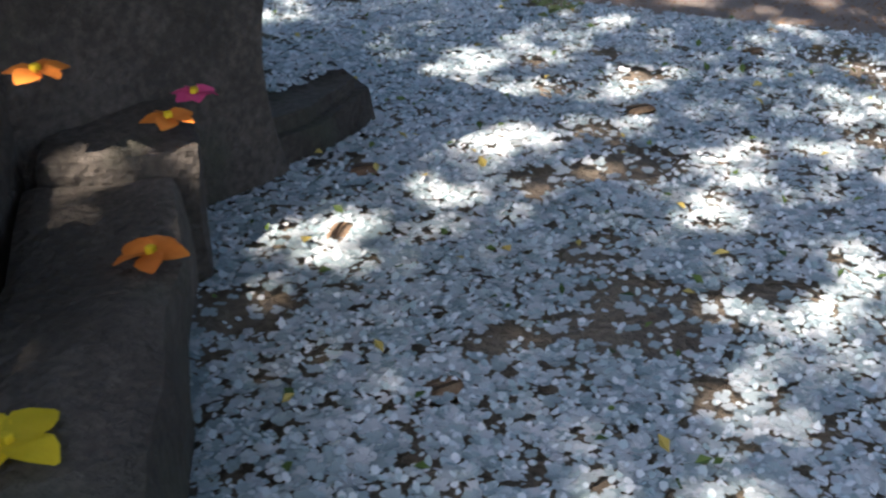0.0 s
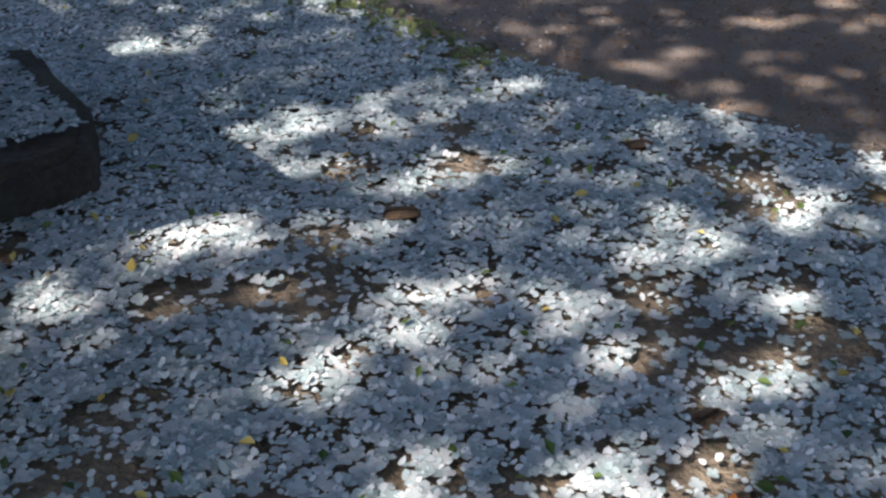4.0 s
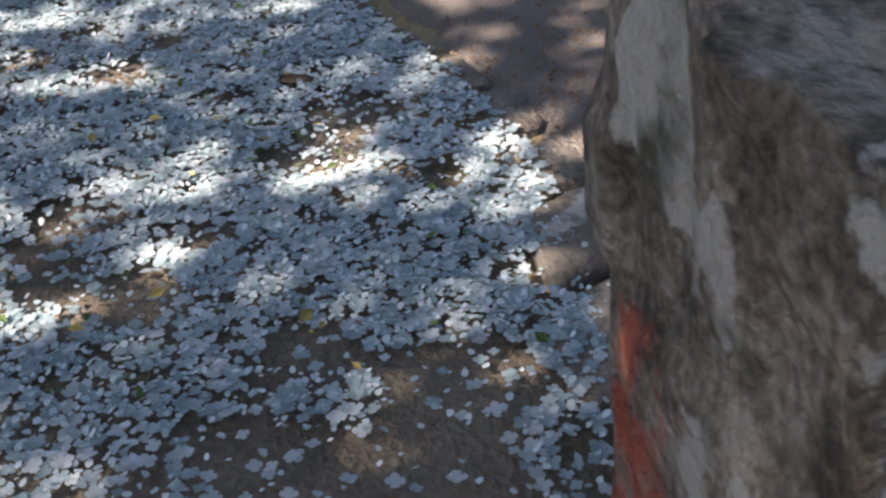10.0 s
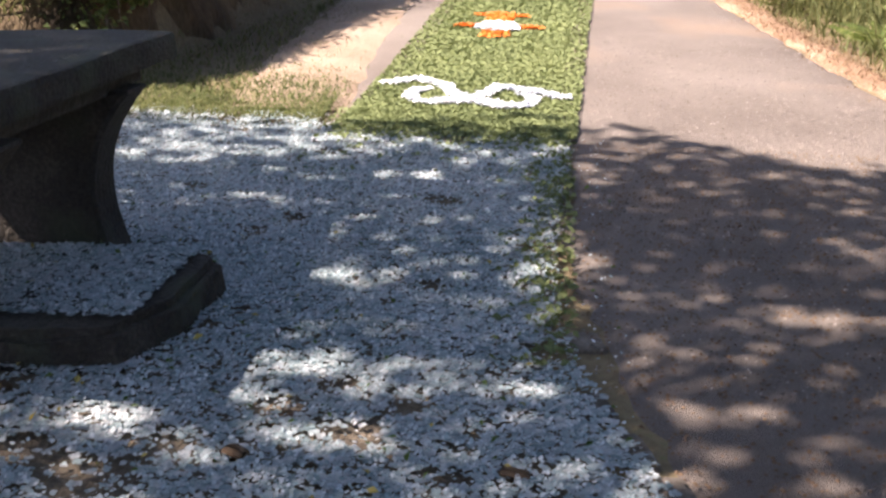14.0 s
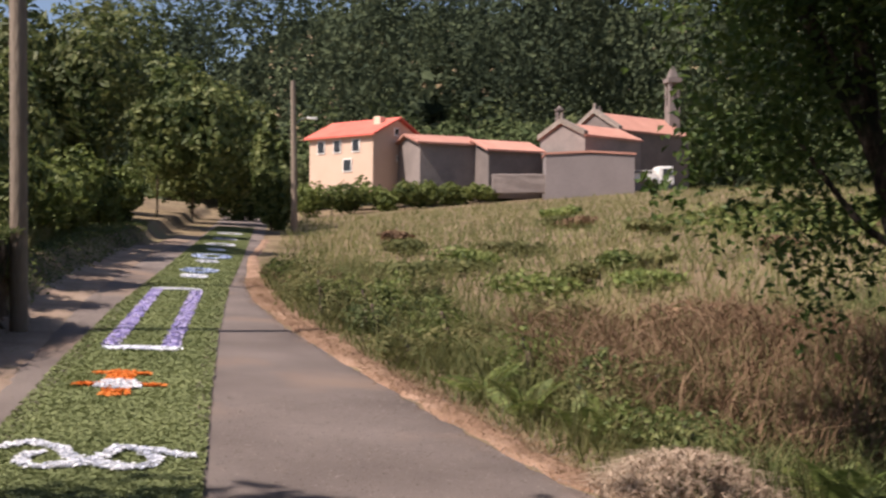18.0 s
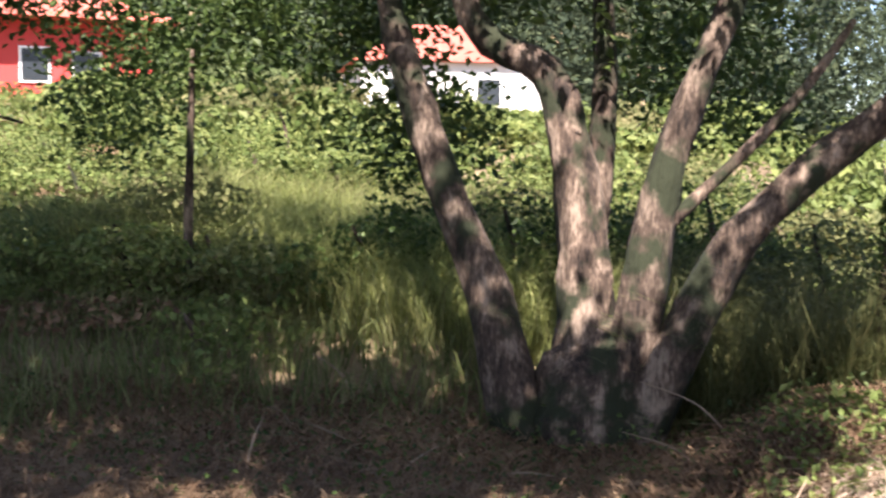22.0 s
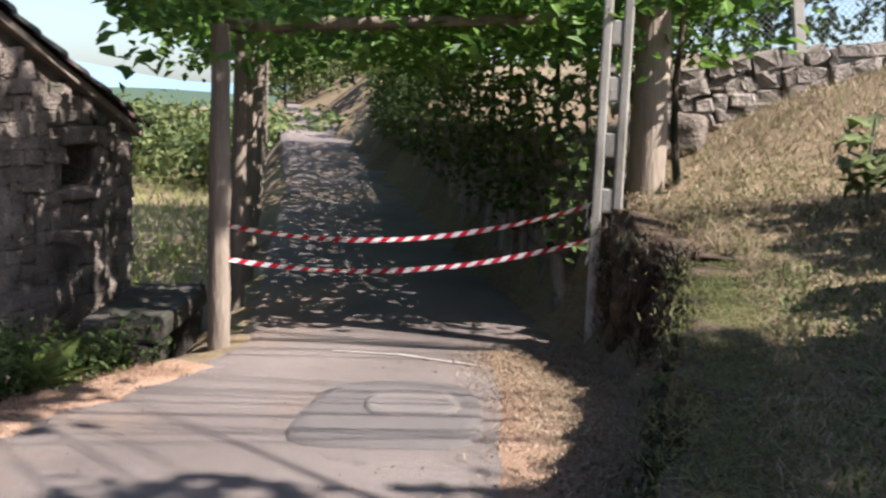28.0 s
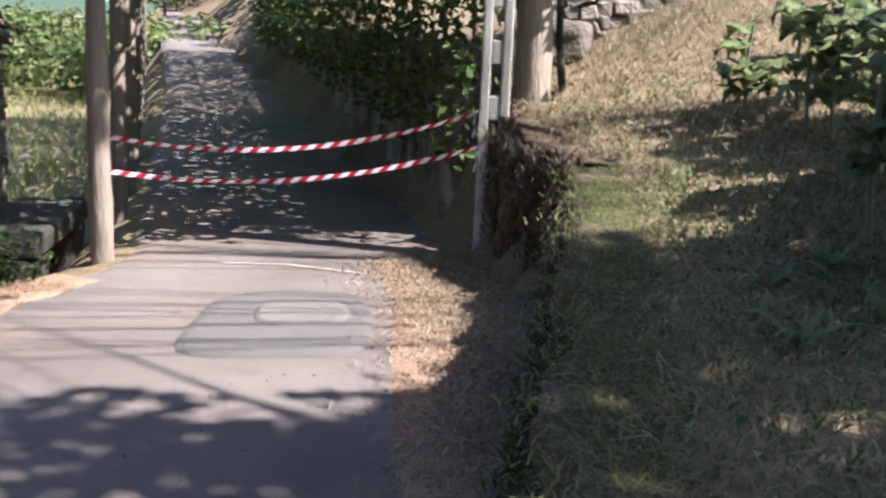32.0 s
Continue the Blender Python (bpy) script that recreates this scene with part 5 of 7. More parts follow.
truck()
gable_house("red_house", "bright red bungalow with a wide red tile roof", (26.6, 27.4, 3.2), -44, 7.6, 7.0, 2.9, 4.6, M["redwall"], M["red_tile"],
            (("front", 2.2, 0.3, 0.9, 1.3), ("front", 3.9, 0.9, 0.8, 1.0), ("front", 5.5, 0.7, 0.8, 1.1)), over=1.0, category="house", hip=True)
t = thing("porch", "red porch posts of the bungalow", "porch", at=(25.9, 27.2, 3.2), turn=-44)
part("column", box_bm(0.22, 0.22, 2.8, (0, 0, -0.2), 0, 0.02), M["redwall"], t)
part("railing", box_bm(1.0, 0.08, 0.8, (0.6, 0, -0.2), 0, 0.02), M["white"], t)
gable_house("white_house", "white cottage with a red roof behind the trees", (39.0, 17.6, 3.2), -58, 7.5, 6, 2.2, 3.9, M["white"], M["red_tile"], (("front", 1.5, 0.5, 0.9, 1.0), ("front", 5.0, 0.5, 0.9, 1.0)), hip=True)


def wood_pole(x, y, h, r, label, lamp_arm=False):
    z = float(land(x, y))
    t = thing("utility_pole", label, "utility pole", "poles along the lane", at=(x, y, z - 0.2))
    part("shaft", tube_mesh("shaft", [(0, 0, 0), (-0.03, 0, h / 2), (-0.08, 0, h)], [r, r * 0.9, r * 0.7], M["wood"], 10, 0.1), None, t)
    if lamp_arm:
        part("arm", tube_mesh("arm", [(0, 0, h * 0.72), (0.25, 0, h * 0.76), (0.6, 0, h * 0.78)], [0.03, 0.03, 0.03], M["wire"], 6), None, t)
        part("lamp_head", box_bm(0.4, 0.16, 0.1, (0.7, 0, h * 0.76), 0, 0.03), M["white"], t)


wood_pole(-1.75, 13.0, 7.5, 0.10, "dark wooden utility pole by the bank")
wood_pole(-3.0, 18.8, 7.5, 0.11, "second dark wooden utility pole")
wood_pole(4.2, 45.0, 6.4, 0.14, "street lamp pole at the bend", True)


# ---- woods, bushes ----
def cloud(crowns, per):
    """Points on the shells of uneven crowns, and the way out of each."""
    pts, out = [], []
    for c, r in crowns:
        d = RNG.normal(0, 1, (per, 3))
        d /= np.linalg.norm(d, axis=1, keepdims=True)
        lump = 1 + 0.22 * np.sin(d[:, 0] * 5 + c[0]) * np.sin(d[:, 1] * 4 + c[1]) + 0.16 * np.sin(d[:, 2] * 7 + c[0])
        pts.append(np.array(c) + d * np.array(r) * (lump * RNG.uniform(0.55, 1, per) ** 0.4)[:, None])
        out.append(d)
    return np.concatenate(pts), np.concatenate(out)


def woods():
    crowns = []
    for k in range(330):
        a = radians(RNG.uniform(-38, 113))
        d = RNG.uniform(98, 165)
        x, y = d * math.sin(a), d * math.cos(a)
        h = RNG.uniform(10, 17) + 7 * step(a, -0.12, 0.1)
        r = RNG.uniform(2.6, 5.0)
        crowns.append(((x, y, float(land(x, y)) + h * 0.6), (r, r, h * 0.52)))
    pts, out = cloud(crowns, 800)
    stuff("far_woods", leaves("far_woods", pts, 0.62, M["pine"], facing=out), "dark mixed woods on the hillside", "woods")
    crowns = []
    for k in range(120):
        a = radians(RNG.uniform(4, 62))
        d = RNG.uniform(93, 120)
        x, y = d * math.sin(a), d * math.cos(a)
        r = RNG.uniform(2.4, 4.2)
        crowns.append(((x, y, float(land(x, y)) + r * 0.8), (r * 1.1, r * 1.1, r)))
    pts, out = cloud(crowns, 900)
    stuff("orchard_trees", leaves("orchard_trees", pts, 0.52, M["orchard"], facing=out), "rounded green trees behind the village", "woods")


woods()


def bush(label, x, y, r, h, n, mat="bush", leaf=0.16, group="roadside bushes", z=None):
    z = float(land(x, y)) if z is None else z
    t = thing("bush", label, "bush", group, at=(x, y, z))
    part("stem", tube_mesh("stem", [(0, 0, -0.1), (0.05, 0, h * 0.4), (0, 0.1, h * 0.8)], [0.05, 0.04, 0.015], M["bark"], 6), None, t)
    c = [((RNG.normal(0, r * 0.45), RNG.normal(0, r * 0.45), h * RNG.uniform(0.3, 0.75)), (r * 0.6, r * 0.6, h * 0.33)) for _ in range(5)]
    pts, out = cloud(c, n // 5)
    part("foliage", leaves("foliage", pts, leaf, M[mat], facing=out), None, t)


for k, (x, y, r, h) in enumerate([(-4.6, 16.0, 1.4, 3.2), (-5.4, 20, 1.8, 4.6), (-5.0, 25, 1.8, 4.8), (-4.6, 31, 2.2, 5.4), (-3.4, 38, 2.2, 5.8), (-6.5, 22, 2.2, 4.8), (-7.5, 30, 2.6, 6.4),
                                  (-1.2, 46, 2.4, 6.2), (0.2, 55, 2.6, 6.5), (-8.5, 38, 3.0, 7.5), (-5.5, 48, 3, 8), (2.0, 64, 2.4, 5.5), (-12, 30, 3, 6), (-13, 44, 3.4, 8), (3.6, 50, 0.9, 5)]):
    bush("dense green trees crowding the lane's west side", x, y, r, h, 7000, "lane_leaf", 0.12 + 0.004 * y)
for x, y, r, h in [(7.6, 72, 1.2, 2.2), (9.2, 73, 1.4, 2.0), (10.8, 73.5, 1.4, 2.3), (12.6, 73.5, 1.3, 2.0), (14.2, 73.5, 1.3, 1.8), (15.8, 74, 1.3, 1.7), (17.6, 73.5, 1.3, 1.5), (19.2, 73, 1.1, 1.3)]:
    bush("clipped garden bush in front of the farmhouse", x, y, r, h, 900, "bush", 0.3, "garden bushes")
for k in range(12):
    y = 13.5 + k * 2.6
    bush("low leafy hedge along the lane's west verge", -3.5 + 0.045 * (y - 13) + RNG.normal(0, 0.15), y, 0.9, RNG.uniform(1.3, 2.1), 2600, ("fern", "bush")[k % 2], 0.08 + 0.004 * y, "roadside bushes")
# scrub along the field edge and under the trees
for k in range(34):
    y = RNG.uniform(7.0, 21)
    x = float(np.interp(y, EAST_Y, EAST_X)) + RNG.uniform(0.4, 1.9)
    bush("ferny green scrub along the field edge", x, y, RNG.uniform(0.25, 0.5), RNG.uniform(0.3, 0.7), 520, ("fern", "field", "lane_leaf", "field")[k % 4], 0.042 + 0.001 * y)
p = scatter(15000, 1.4, 6.5, 6.0, 24, lambda x, y: (east_of_road(x, y) > 0.3) & (east_of_road(x, y) < 2.4) & (np.sin(x * 2.3 + y) * np.sin(y * 1.1) > -0.5))
stuff("edge_reeds", blades("edge_reeds", on_land(p), 0.5, 0.011, M["field"], 0.9), "tall mixed grass at the field's edge", "grass")
for k in range(30):
    a = radians(RNG.uniform(33, 95))
    d = RNG.uniform(9.5, 17)
    bush("tangled hedge growth behind the trees", d * math.sin(a), d * math.cos(a), RNG.uniform(0.6, 1.0), RNG.uniform(0.5, 1.15), 1900, ("fern", "lane_leaf", "field", "field", "fern")[k % 5], 0.07, "hedge bushes")
for k, (x, y, r, h) in enumerate([(6.05, -2.2, 0.34, 0.6), (6.15, -2.8, 0.42, 0.78), (6.1, -3.4, 0.42, 0.76), (6.3, -4.0, 0.4, 0.7), (6.45, -1.7, 0.35, 0.7), (6.5, -3.3, 0.4, 0.8), (6.6, -2.4, 0.34, 0.8), (6.7, -3.0, 0.35, 0.85), (6.65, -4.4, 0.36, 0.62), (6.0, -3.0, 0.3, 0.5), (6.1, -3.8, 0.3, 0.5)]):
    bush(("dark brambles filling the ditch", "fresh green weeds by the ditch")[k in (4, 6)], x, y, r, h, 1200, "fern" if k in (4, 6) else "leaf", 0.048, "brambles", -0.62)
for k in range(34):
    a = radians(RNG.uniform(112, 138))
    d = RNG.uniform(30, 60)
    bush("green hedgerow trees beyond the meadow", d * math.sin(a), d * math.cos(a), RNG.uniform(1.2, 2.2), RNG.uniform(1.4, 2.6), 900, "lane_leaf", 0.26, "hedgerow")
for k in range(16):
    a = radians(RNG.uniform(88, 104))
    d = RNG.uniform(16, 40)
    bush("hillside scrub behind the mill", d * math.sin(a), d * math.cos(a), RNG.uniform(1.2, 2.0), RNG.uniform(1.6, 3.4), 1000, "fern" if k % 2 else "bush", 0.22, "hedgerow")

for k in range(70):
    a, d = radians(RNG.uniform(2, 62)), 8 + 36 * RNG.uniform(0, 1) ** 1.3
    x, y = d * math.sin(a), d * math.cos(a)
    if east_of_road(x, y) > 1.2:
        bush("low weedy clump in the rough field", x, y, RNG.uniform(0.4, 0.9), RNG.uniform(0.25, 0.5), 520, ("field", "field", "bracken", "field", "fern")[k % 5], 0.035 + 0.004 * d, "field clumps")

for x, y, r, h, m in [(9.4, -1.2, 0.7, 1.7, "leaf"), (10.0, -0.6, 0.8, 1.9, "leaf"), (10.6, 0.2, 0.8, 1.8, "grass"), (9.2, -0.4, 0.6, 1.2, "leaf"), (9.0, -1.1, 0.5, 1.3, "grass"), (8.7, -0.9, 0.5, 0.9, "leaf"), (9.8, -1.5, 0.7, 1.7, "leaf"), (11.0, 1.2, 0.8, 1.5, "leaf"), (9.6, 2.8, 0.8, 1.1, "leaf"), (9.0, 4.0, 0.8, 0.9, "leaf"), (8.2, 5.0, 0.7, 0.8, "grass")]:
    bush("shaded tangle of tall weeds beside the mill", x, y, r, h, 1500, m, 0.07, "shaded tangle")

# distant hills; the far one carries its blue haze in its colour
for name, label, dist, hgt, a0, a1, mat in (("far_hill", "horizon hill with blue haze put into its colour", 1600, 62, 60, 160, M["far_hill"]), ("near_hill", "wooded hill beyond the meadow", 420, 10, 60, 150, M["hill"])):
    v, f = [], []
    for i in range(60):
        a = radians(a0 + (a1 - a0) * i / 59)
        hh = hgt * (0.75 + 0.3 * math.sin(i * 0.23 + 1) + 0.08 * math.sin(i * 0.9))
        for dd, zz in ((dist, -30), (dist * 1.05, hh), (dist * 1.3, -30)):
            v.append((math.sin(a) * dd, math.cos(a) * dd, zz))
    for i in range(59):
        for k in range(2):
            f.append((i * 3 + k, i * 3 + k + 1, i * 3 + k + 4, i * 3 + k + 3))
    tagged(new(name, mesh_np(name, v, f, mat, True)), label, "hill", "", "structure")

# ---- pergola vines ----
def pergola():
    t = thing("pergola", "timber pergola over the lane, roofed with grape vines", "pergola", at=(6.25, -5.2, 2.0))
    o = Vector((6.25, -5.2, 2.0))
    pts = []
    for k in range(10):
        a = np.array((6.3, -5.2)) + LANE_D * 1.7 * k
        b = a + LANE_N * 2.7
        z = 2.02 + 0.05 * 1.7 * k
        part("crossbeam", tube_mesh("crossbeam", [Vector((*a, z)) - o, Vector((*((a + b) / 2), z + 0.1)) - o, Vector((*b, z + 0.2)) - o], [0.045, 0.04, 0.04], M["wood"], 7, 0.2), None, t)
    for q in (0.0, 0.9, 1.8, 2.7):
        a = np.array((6.3, -5.2)) + LANE_N * q
        b = a + LANE_D * 16
        part("rail", tube_mesh("rail", [Vector((*a, 2.08 + q * 0.07)) - o, Vector((*b, 2.88 + q * 0.07)) - o], [0.013, 0.013], M["wood"], 6), None, t)
    n = 26000
    s, q = RNG.uniform(-0.7, 16.5, n), RNG.uniform(-0.8, 4.2, n)
    p = np.array((6.3, -5.2)) + s[:, None] * LANE_D + q[:, None] * LANE_N
    z = 2.12 + 0.05 * s + 0.07 * q + np.abs(RNG.normal(0, 0.14, n)) + 0.12 * np.sin(s * 2) * np.sin(q * 3)
    hang = RNG.uniform(0, 1, n) < 0.2
    z = z - hang * RNG.uniform(0, 0.5, n)
    m = 3600
    s2, q2 = RNG.uniform(-0.2, 6.5, m), RNG.uniform(1.3, 3.6, m)
    p2 = np.array((6.3, -5.2)) + s2[:, None] * LANE_D + q2[:, None] * LANE_N
    z2 = 2.4 + 0.05 * s2 - 0.75 * RNG.uniform(0, 1, m) ** 1.5 * (0.5 + 0.5 * np.sin(s2 * 4 + q2 * 3))
    pts = np.concatenate([np.column_stack([p, z]), np.column_stack([p2, z2])])
    part("vine_leaves", leaves("vine_leaves", pts - np.array(o), 0.145, M["vine"], 0, 0.8), None, t)
    for k in range(12):
        s = 0.6 + k * 1.2
        a = np.array(LANE_A) + LANE_D * s + LANE_N * 0.7
        za = float(land(*a))
        part("vine_stem", tube_mesh("vine_stem", [Vector((*a, za - 0.1)) - o, Vector((a[0] + 0.08, a[1], za + 0.6)) - o, Vector((a[0], a[1] + 0.1, 2.3 + 0.05 * s)) - o], [0.035, 0.03, 0.02], M["bark"], 6, 0.3, k), None, t)


pergola()
n = 5000
s, z = RNG.uniform(0.2, 18, n), RNG.uniform(0, 1, n) ** 0.7
p = LANE_A + s[:, None] * LANE_D + RNG.normal(-0.12, 0.1, n)[:, None] * LANE_N
stuff("ivy", leaves("ivy", np.column_stack([p, 0.4 + z * 1.35 + 0.03 * s]), 0.09, M["leaf"]), "ivy hanging over the lane wall", "ivy")

# ---- kale plants ----
def kale(x, y, h, k):
    z = float(land(x, y))
    t = thing("kale_plant", "tall garden kale with drooping leaves on a bare stem", "plant", "garden kale", at=(x, y, z))
    part("stem", tube_mesh("stem", [(0, 0, -0.05), (0.03, 0.02, h * 0.5), (0.0, 0.05, h)], [0.014, 0.013, 0.009], M["kale_stem"], 7, 0.15, k), None, t)
    rnd = random.Random(k)
    for i in range(20):
        a = i * 2.4 + rnd.random()
        f = rnd.uniform(0.32, 1.02)
        r = rnd.uniform(0.10, 0.2)
        bm = bmesh.new()
        g = []
        for u in range(6):
            row = []
            for w in range(-2, 3):
                t0 = u / 5
                wide = 0.95 * math.sin(math.pi * min(1, 0.12 + t0 * 0.95)) * (0.5 if t0 < 0.25 else 1)
                row.append(bm.verts.new((r * (0.25 + t0 * 1.0), wide * r * w / 2 * 0.9, r * (0.4 * math.sin(t0 * 2.6) - 0.25 * t0 * t0) + 0.035 * r * 3 * (abs(w) - 1) + 0.02 * math.sin(w * 3 + u * 2.3 + i))))
            g.append(row)
        for u in range(5):
            for w in range(4):
                bm.faces.new((g[u][w], g[u + 1][w], g[u + 1][w + 1], g[u][w + 1]))
        ob = part("leaf", bm, M["kale"], t, "", True)
        ob.matrix_basis = pose(0, 0, h * f, rnd.uniform(-10, 10), rnd.uniform(-10, 25), math.degrees(a))


for k, (x, y, h) in enumerate([(0.62, -4.36, 0.98), (0.31, -4.87, 1.05), (0.12, -4.2, 0.95), (-0.15, -3.7, 1.0), (0.0, -4.8, 1.0), (0.75, -5.0, 0.95), (1.13, -5.35, 0.8), (1.3, -5.9, 0.75), (-0.2, -4.2, 0.85), (-0.3, -3.5, 0.8),
                               (0.8, -5.7, 1.0), (0.3, -5.6, 1.1), (1.6, -6.3, 0.75), (-0.3, -5.0, 1.0), (-0.5, -5.8, 1.1), (0.6, -6.4, 1.0), (1.2, -6.8, 0.85), (0.2, -7.0, 1.1), (0.9, -7.5, 1.0), (1.7, -7.4, 0.8), (-0.4, -7.2, 1.2), (0.4, -8.0, 1.2), (1.3, -8.3, 1.0), (2.1, -8.3, 0.8), (-0.7, -6.5, 1.2), (2.0, -7.0, 0.65)]):
    kale(x, y, h, k)

for k, (x, y, h) in enumerate([(0.57, -3.94, 1.0), (0.27, -4.17, 1.0), (0.97, -4.5, 0.85), (1.75, -6.35, 0.7), (2.21, -6.68, 0.6), (0.16, -4.57, 1.05), (0.96, -5.16, 0.9), (0.51, -4.97, 1.0)]):
    kale(x, y, h, 40 + k)


def strap_weed(x, y, r, k):
    """A tuft of broad arching leaves."""
    t = thing("weed_tuft", "low tuft of broad arching green leaves on the soil", "plant", "garden weeds", at=(x, y, float(land(x, y))))
    rnd = random.Random(k)
    for i in range(11):
        a, ln, up = rnd.uniform(0, 6.28), r * rnd.uniform(0.7, 1.3), rnd.uniform(0.25, 0.6)
        bm = bmesh.new()
        rows = []
        for u in range(6):
            f = u / 5
            w = 0.011 * (1 - f ** 2.5) + 0.001
            c = Vector((math.cos(a) * ln * f, math.sin(a) * ln * f, ln * (up * math.sin(f * 2.4)) + 0.004))
            o = Vector((-math.sin(a), math.cos(a), 0)) * w
            rows.append([bm.verts.new(c - o), bm.verts.new(c - Vector((0, 0, 0.004))), bm.verts.new(c + o)])
        for p, q in zip(rows, rows[1:]):
            for j in (0, 1):
                bm.faces.new((p[j], q[j], q[j + 1], p[j + 1]))
        part("blade", bm, M["kale"], t, "", True)


for k, (x, y) in enumerate([(0.75, -3.68), (0.87, -3.24), (0.49, -3.88), (0.16, -3.43), (0.27, -3.24), (0.49, -3.34), (1.16, -2.63), (1.05, -4.22), (1.17, -3.85)]):
    strap_weed(x, y, 0.2, k)


def frond_mesh(name):
    """A fern frond of unit length: a bowed stalk with tapering side leaflets."""
    v, f = [], []
    for i in range(22):
        q = i / 21
        c = np.array((q, 0, 0.5 * q - 0.55 * q * q))
        ln = 0.27 * math.sin(math.pi * min(1, 0.16 + q * 0.86)) ** 0.8 + 0.01
        for sgn in (-1, 1):
            tip = c + np.array((0.1 * ln * 3, sgn * ln, -0.18 * ln))
            mid = (c + tip) / 2
            n = len(v)
            v += [c - (0.008, 0, 0), mid + (0.026, 0, 0.01), tip, mid - (0.026, 0, 0)]
            f += [(n, n + 1, n + 2), (n, n + 2, n + 3)]
    return mesh_np(name, v, f, M["fern"])


FROND = frond_mesh("frond")


def fern(x, y, r, k):
    t = thing("fern", "bright green bracken fern with arching fronds", "fern", "roadside ferns", at=(x, y, max(float(land(x, y)), -0.6)))
    rnd = random.Random(k)
    for i in range(9):
        ob = new("frond", FROND)
        ob.parent = t
        ob.matrix_basis = pose(0, 0, 0.02, rnd.uniform(-25, 25), -rnd.uniform(15, 50), i * 40 + rnd.uniform(-15, 15)) @ Matrix.Diagonal((*[r * rnd.uniform(0.75, 1.2)] * 3, 1))


for k, (x, y, r) in enumerate([(3.97, 5.86, 0.5), (3.75, 5.55, 0.42), (4.1, 6.25, 0.5), (4.45, 5.9, 0.45), (2.75, 8.6, 0.5), (2.6, 9.4, 0.4), (3.0, 7.9, 0.45), (6.25, -2.75, 0.55), (6.5, -2.1, 0.5), (6.3, -1.6, 0.4), (6.6, -3.3, 0.45), (6.0, -3.6, 0.4), (9.2, 6.6, 0.6), (10.4, 5.4, 0.6), (9.8, 7.6, 0.7)]):
    fern(x, y, r, k)

# fence and hedge above the dry stone wall
def fence():
    t = thing("wire_fence", "green wire mesh fence on concrete posts", "fence", at=(5.35, -9.0, 1.72), turn=math.degrees(math.atan2(-1.55, -2.05)))
    t.matrix_basis = pose(5.35, -9.0, 1.72, 0, -8, math.degrees(math.atan2(-1.55, -2.05)))
    for x in (0.0, 1.7, 3.4, 5.1):
        part("post", box_bm(0.1, 0.1, 1.5, (x, 0, -0.2), 0, 0.01), M["concrete"], t)
    bm = bmesh.new()
    for k in range(-24, 96):
        for sgn in (1, -1):
            x0 = k * 0.06
            a, b = (x0, 0.0), (x0 + sgn * 1.3, 1.3)
            pts = [(x, z) for x, z in (a, b)]
            if min(a[0], b[0]) < 0 or max(a[0], b[0]) > 5.1:
                continue
            q = [Vector((a[0] - 0.003, 0, a[1])), Vector((a[0] + 0.003, 0, a[1])), Vector((b[0] + 0.003, 0.004, b[1])), Vector((b[0] - 0.003, 0.004, b[1]))]
            bm.faces.new([bm.verts.new(v) for v in q])
    part("mesh", bm, M["wire"], t)


fence()
for k in range(9):
    p = np.array((5.7, -9.5)) + np.array((-0.8, -0.6)) * k * 0.75 + RNG.normal(0, 0.2, 2)
    bush("dark garden hedge behind the fence", p[0], p[1] - 0.5, 0.8, 3.2, 1900, "leaf", 0.11, "garden hedge")

# ---- grasses ----
def terrace_in(x, y):
    return terrace(x, y)[0]


p = scatter(160000, 1.2, 34, 6.5, 66, lambda x, y: (east_of_road(x, y) > 0.5 + RNG.uniform(0, 0.5, len(x))) & (RNG.uniform(0, 1, len(x)) < np.clip(9 / np.hypot(x, y), 0, 1)))
stuff("field_grass", blades("field_grass", on_land(p), 0.38, 0.022, M["field"], 0.8), "tall ripening meadow grass", "grass")
p = scatter(42000, 2.6, 16, -1.0, 12, lambda x, y: (east_of_road(x, y) > 0.9 + 2.2 * step(y, 6.0, 4.4)) & ~((x > 4.9) & (x < 7.0) & (y < 0.6)))
stuff("shade_grass", blades("shade_grass", on_land(p), 0.42, 0.014, M["grass"], 0.6), "long green grass under the trees", "grass")
p = scatter(9000, 7.9, 13, -0.5, 7.5, lambda x, y: (np.sin(x * 1.9 + y) * np.sin(y * 2.1 - x) > -0.35))
stuff("seed_grass", blades("seed_grass", on_land(p), 0.8, 0.009, M["field"], 0.6), "tall pale grass gone to seed", "grass")
p = scatter(22000, 3.2, 10, 5.5, 14, lambda x, y: (east_of_road(x, y) > 1.0) & (np.hypot(x - 4.4, y - 9.4) + 0.7 * np.sin(x * 3 + y) * np.sin(y * 2.3) < 2.4))
stuff("bracken", blades("bracken", on_land(p), 0.7, 0.012, M["bracken"], 0.9), "brown dead bracken heaped at the field edge", "bracken")
p = scatter(26000, 3.8, 8.0, -0.4, 5.5, lambda x, y: (east_of_road(x, y) > 0.12) & (east_of_road(x, y) < 1.9))
stuff("dry_litter", blades("dry_litter", on_land(p), 0.2, 0.012, M["bracken"], 1.7), "dry brown stalks and litter beside the road", "litter")
p = scatter(9000, 2.4, 3.9, 5.6, 7.2, lambda x, y: ((x - 3.1) / 0.62) ** 2 + ((y - 6.35) / 0.5) ** 2 < 1)
q = on_land(p)
q[:, 2] += 0.26 * np.clip(1 - ((p[:, 0] - 3.1) / 0.62) ** 2 - ((p[:, 1] - 6.35) / 0.5) ** 2, 0, 1)
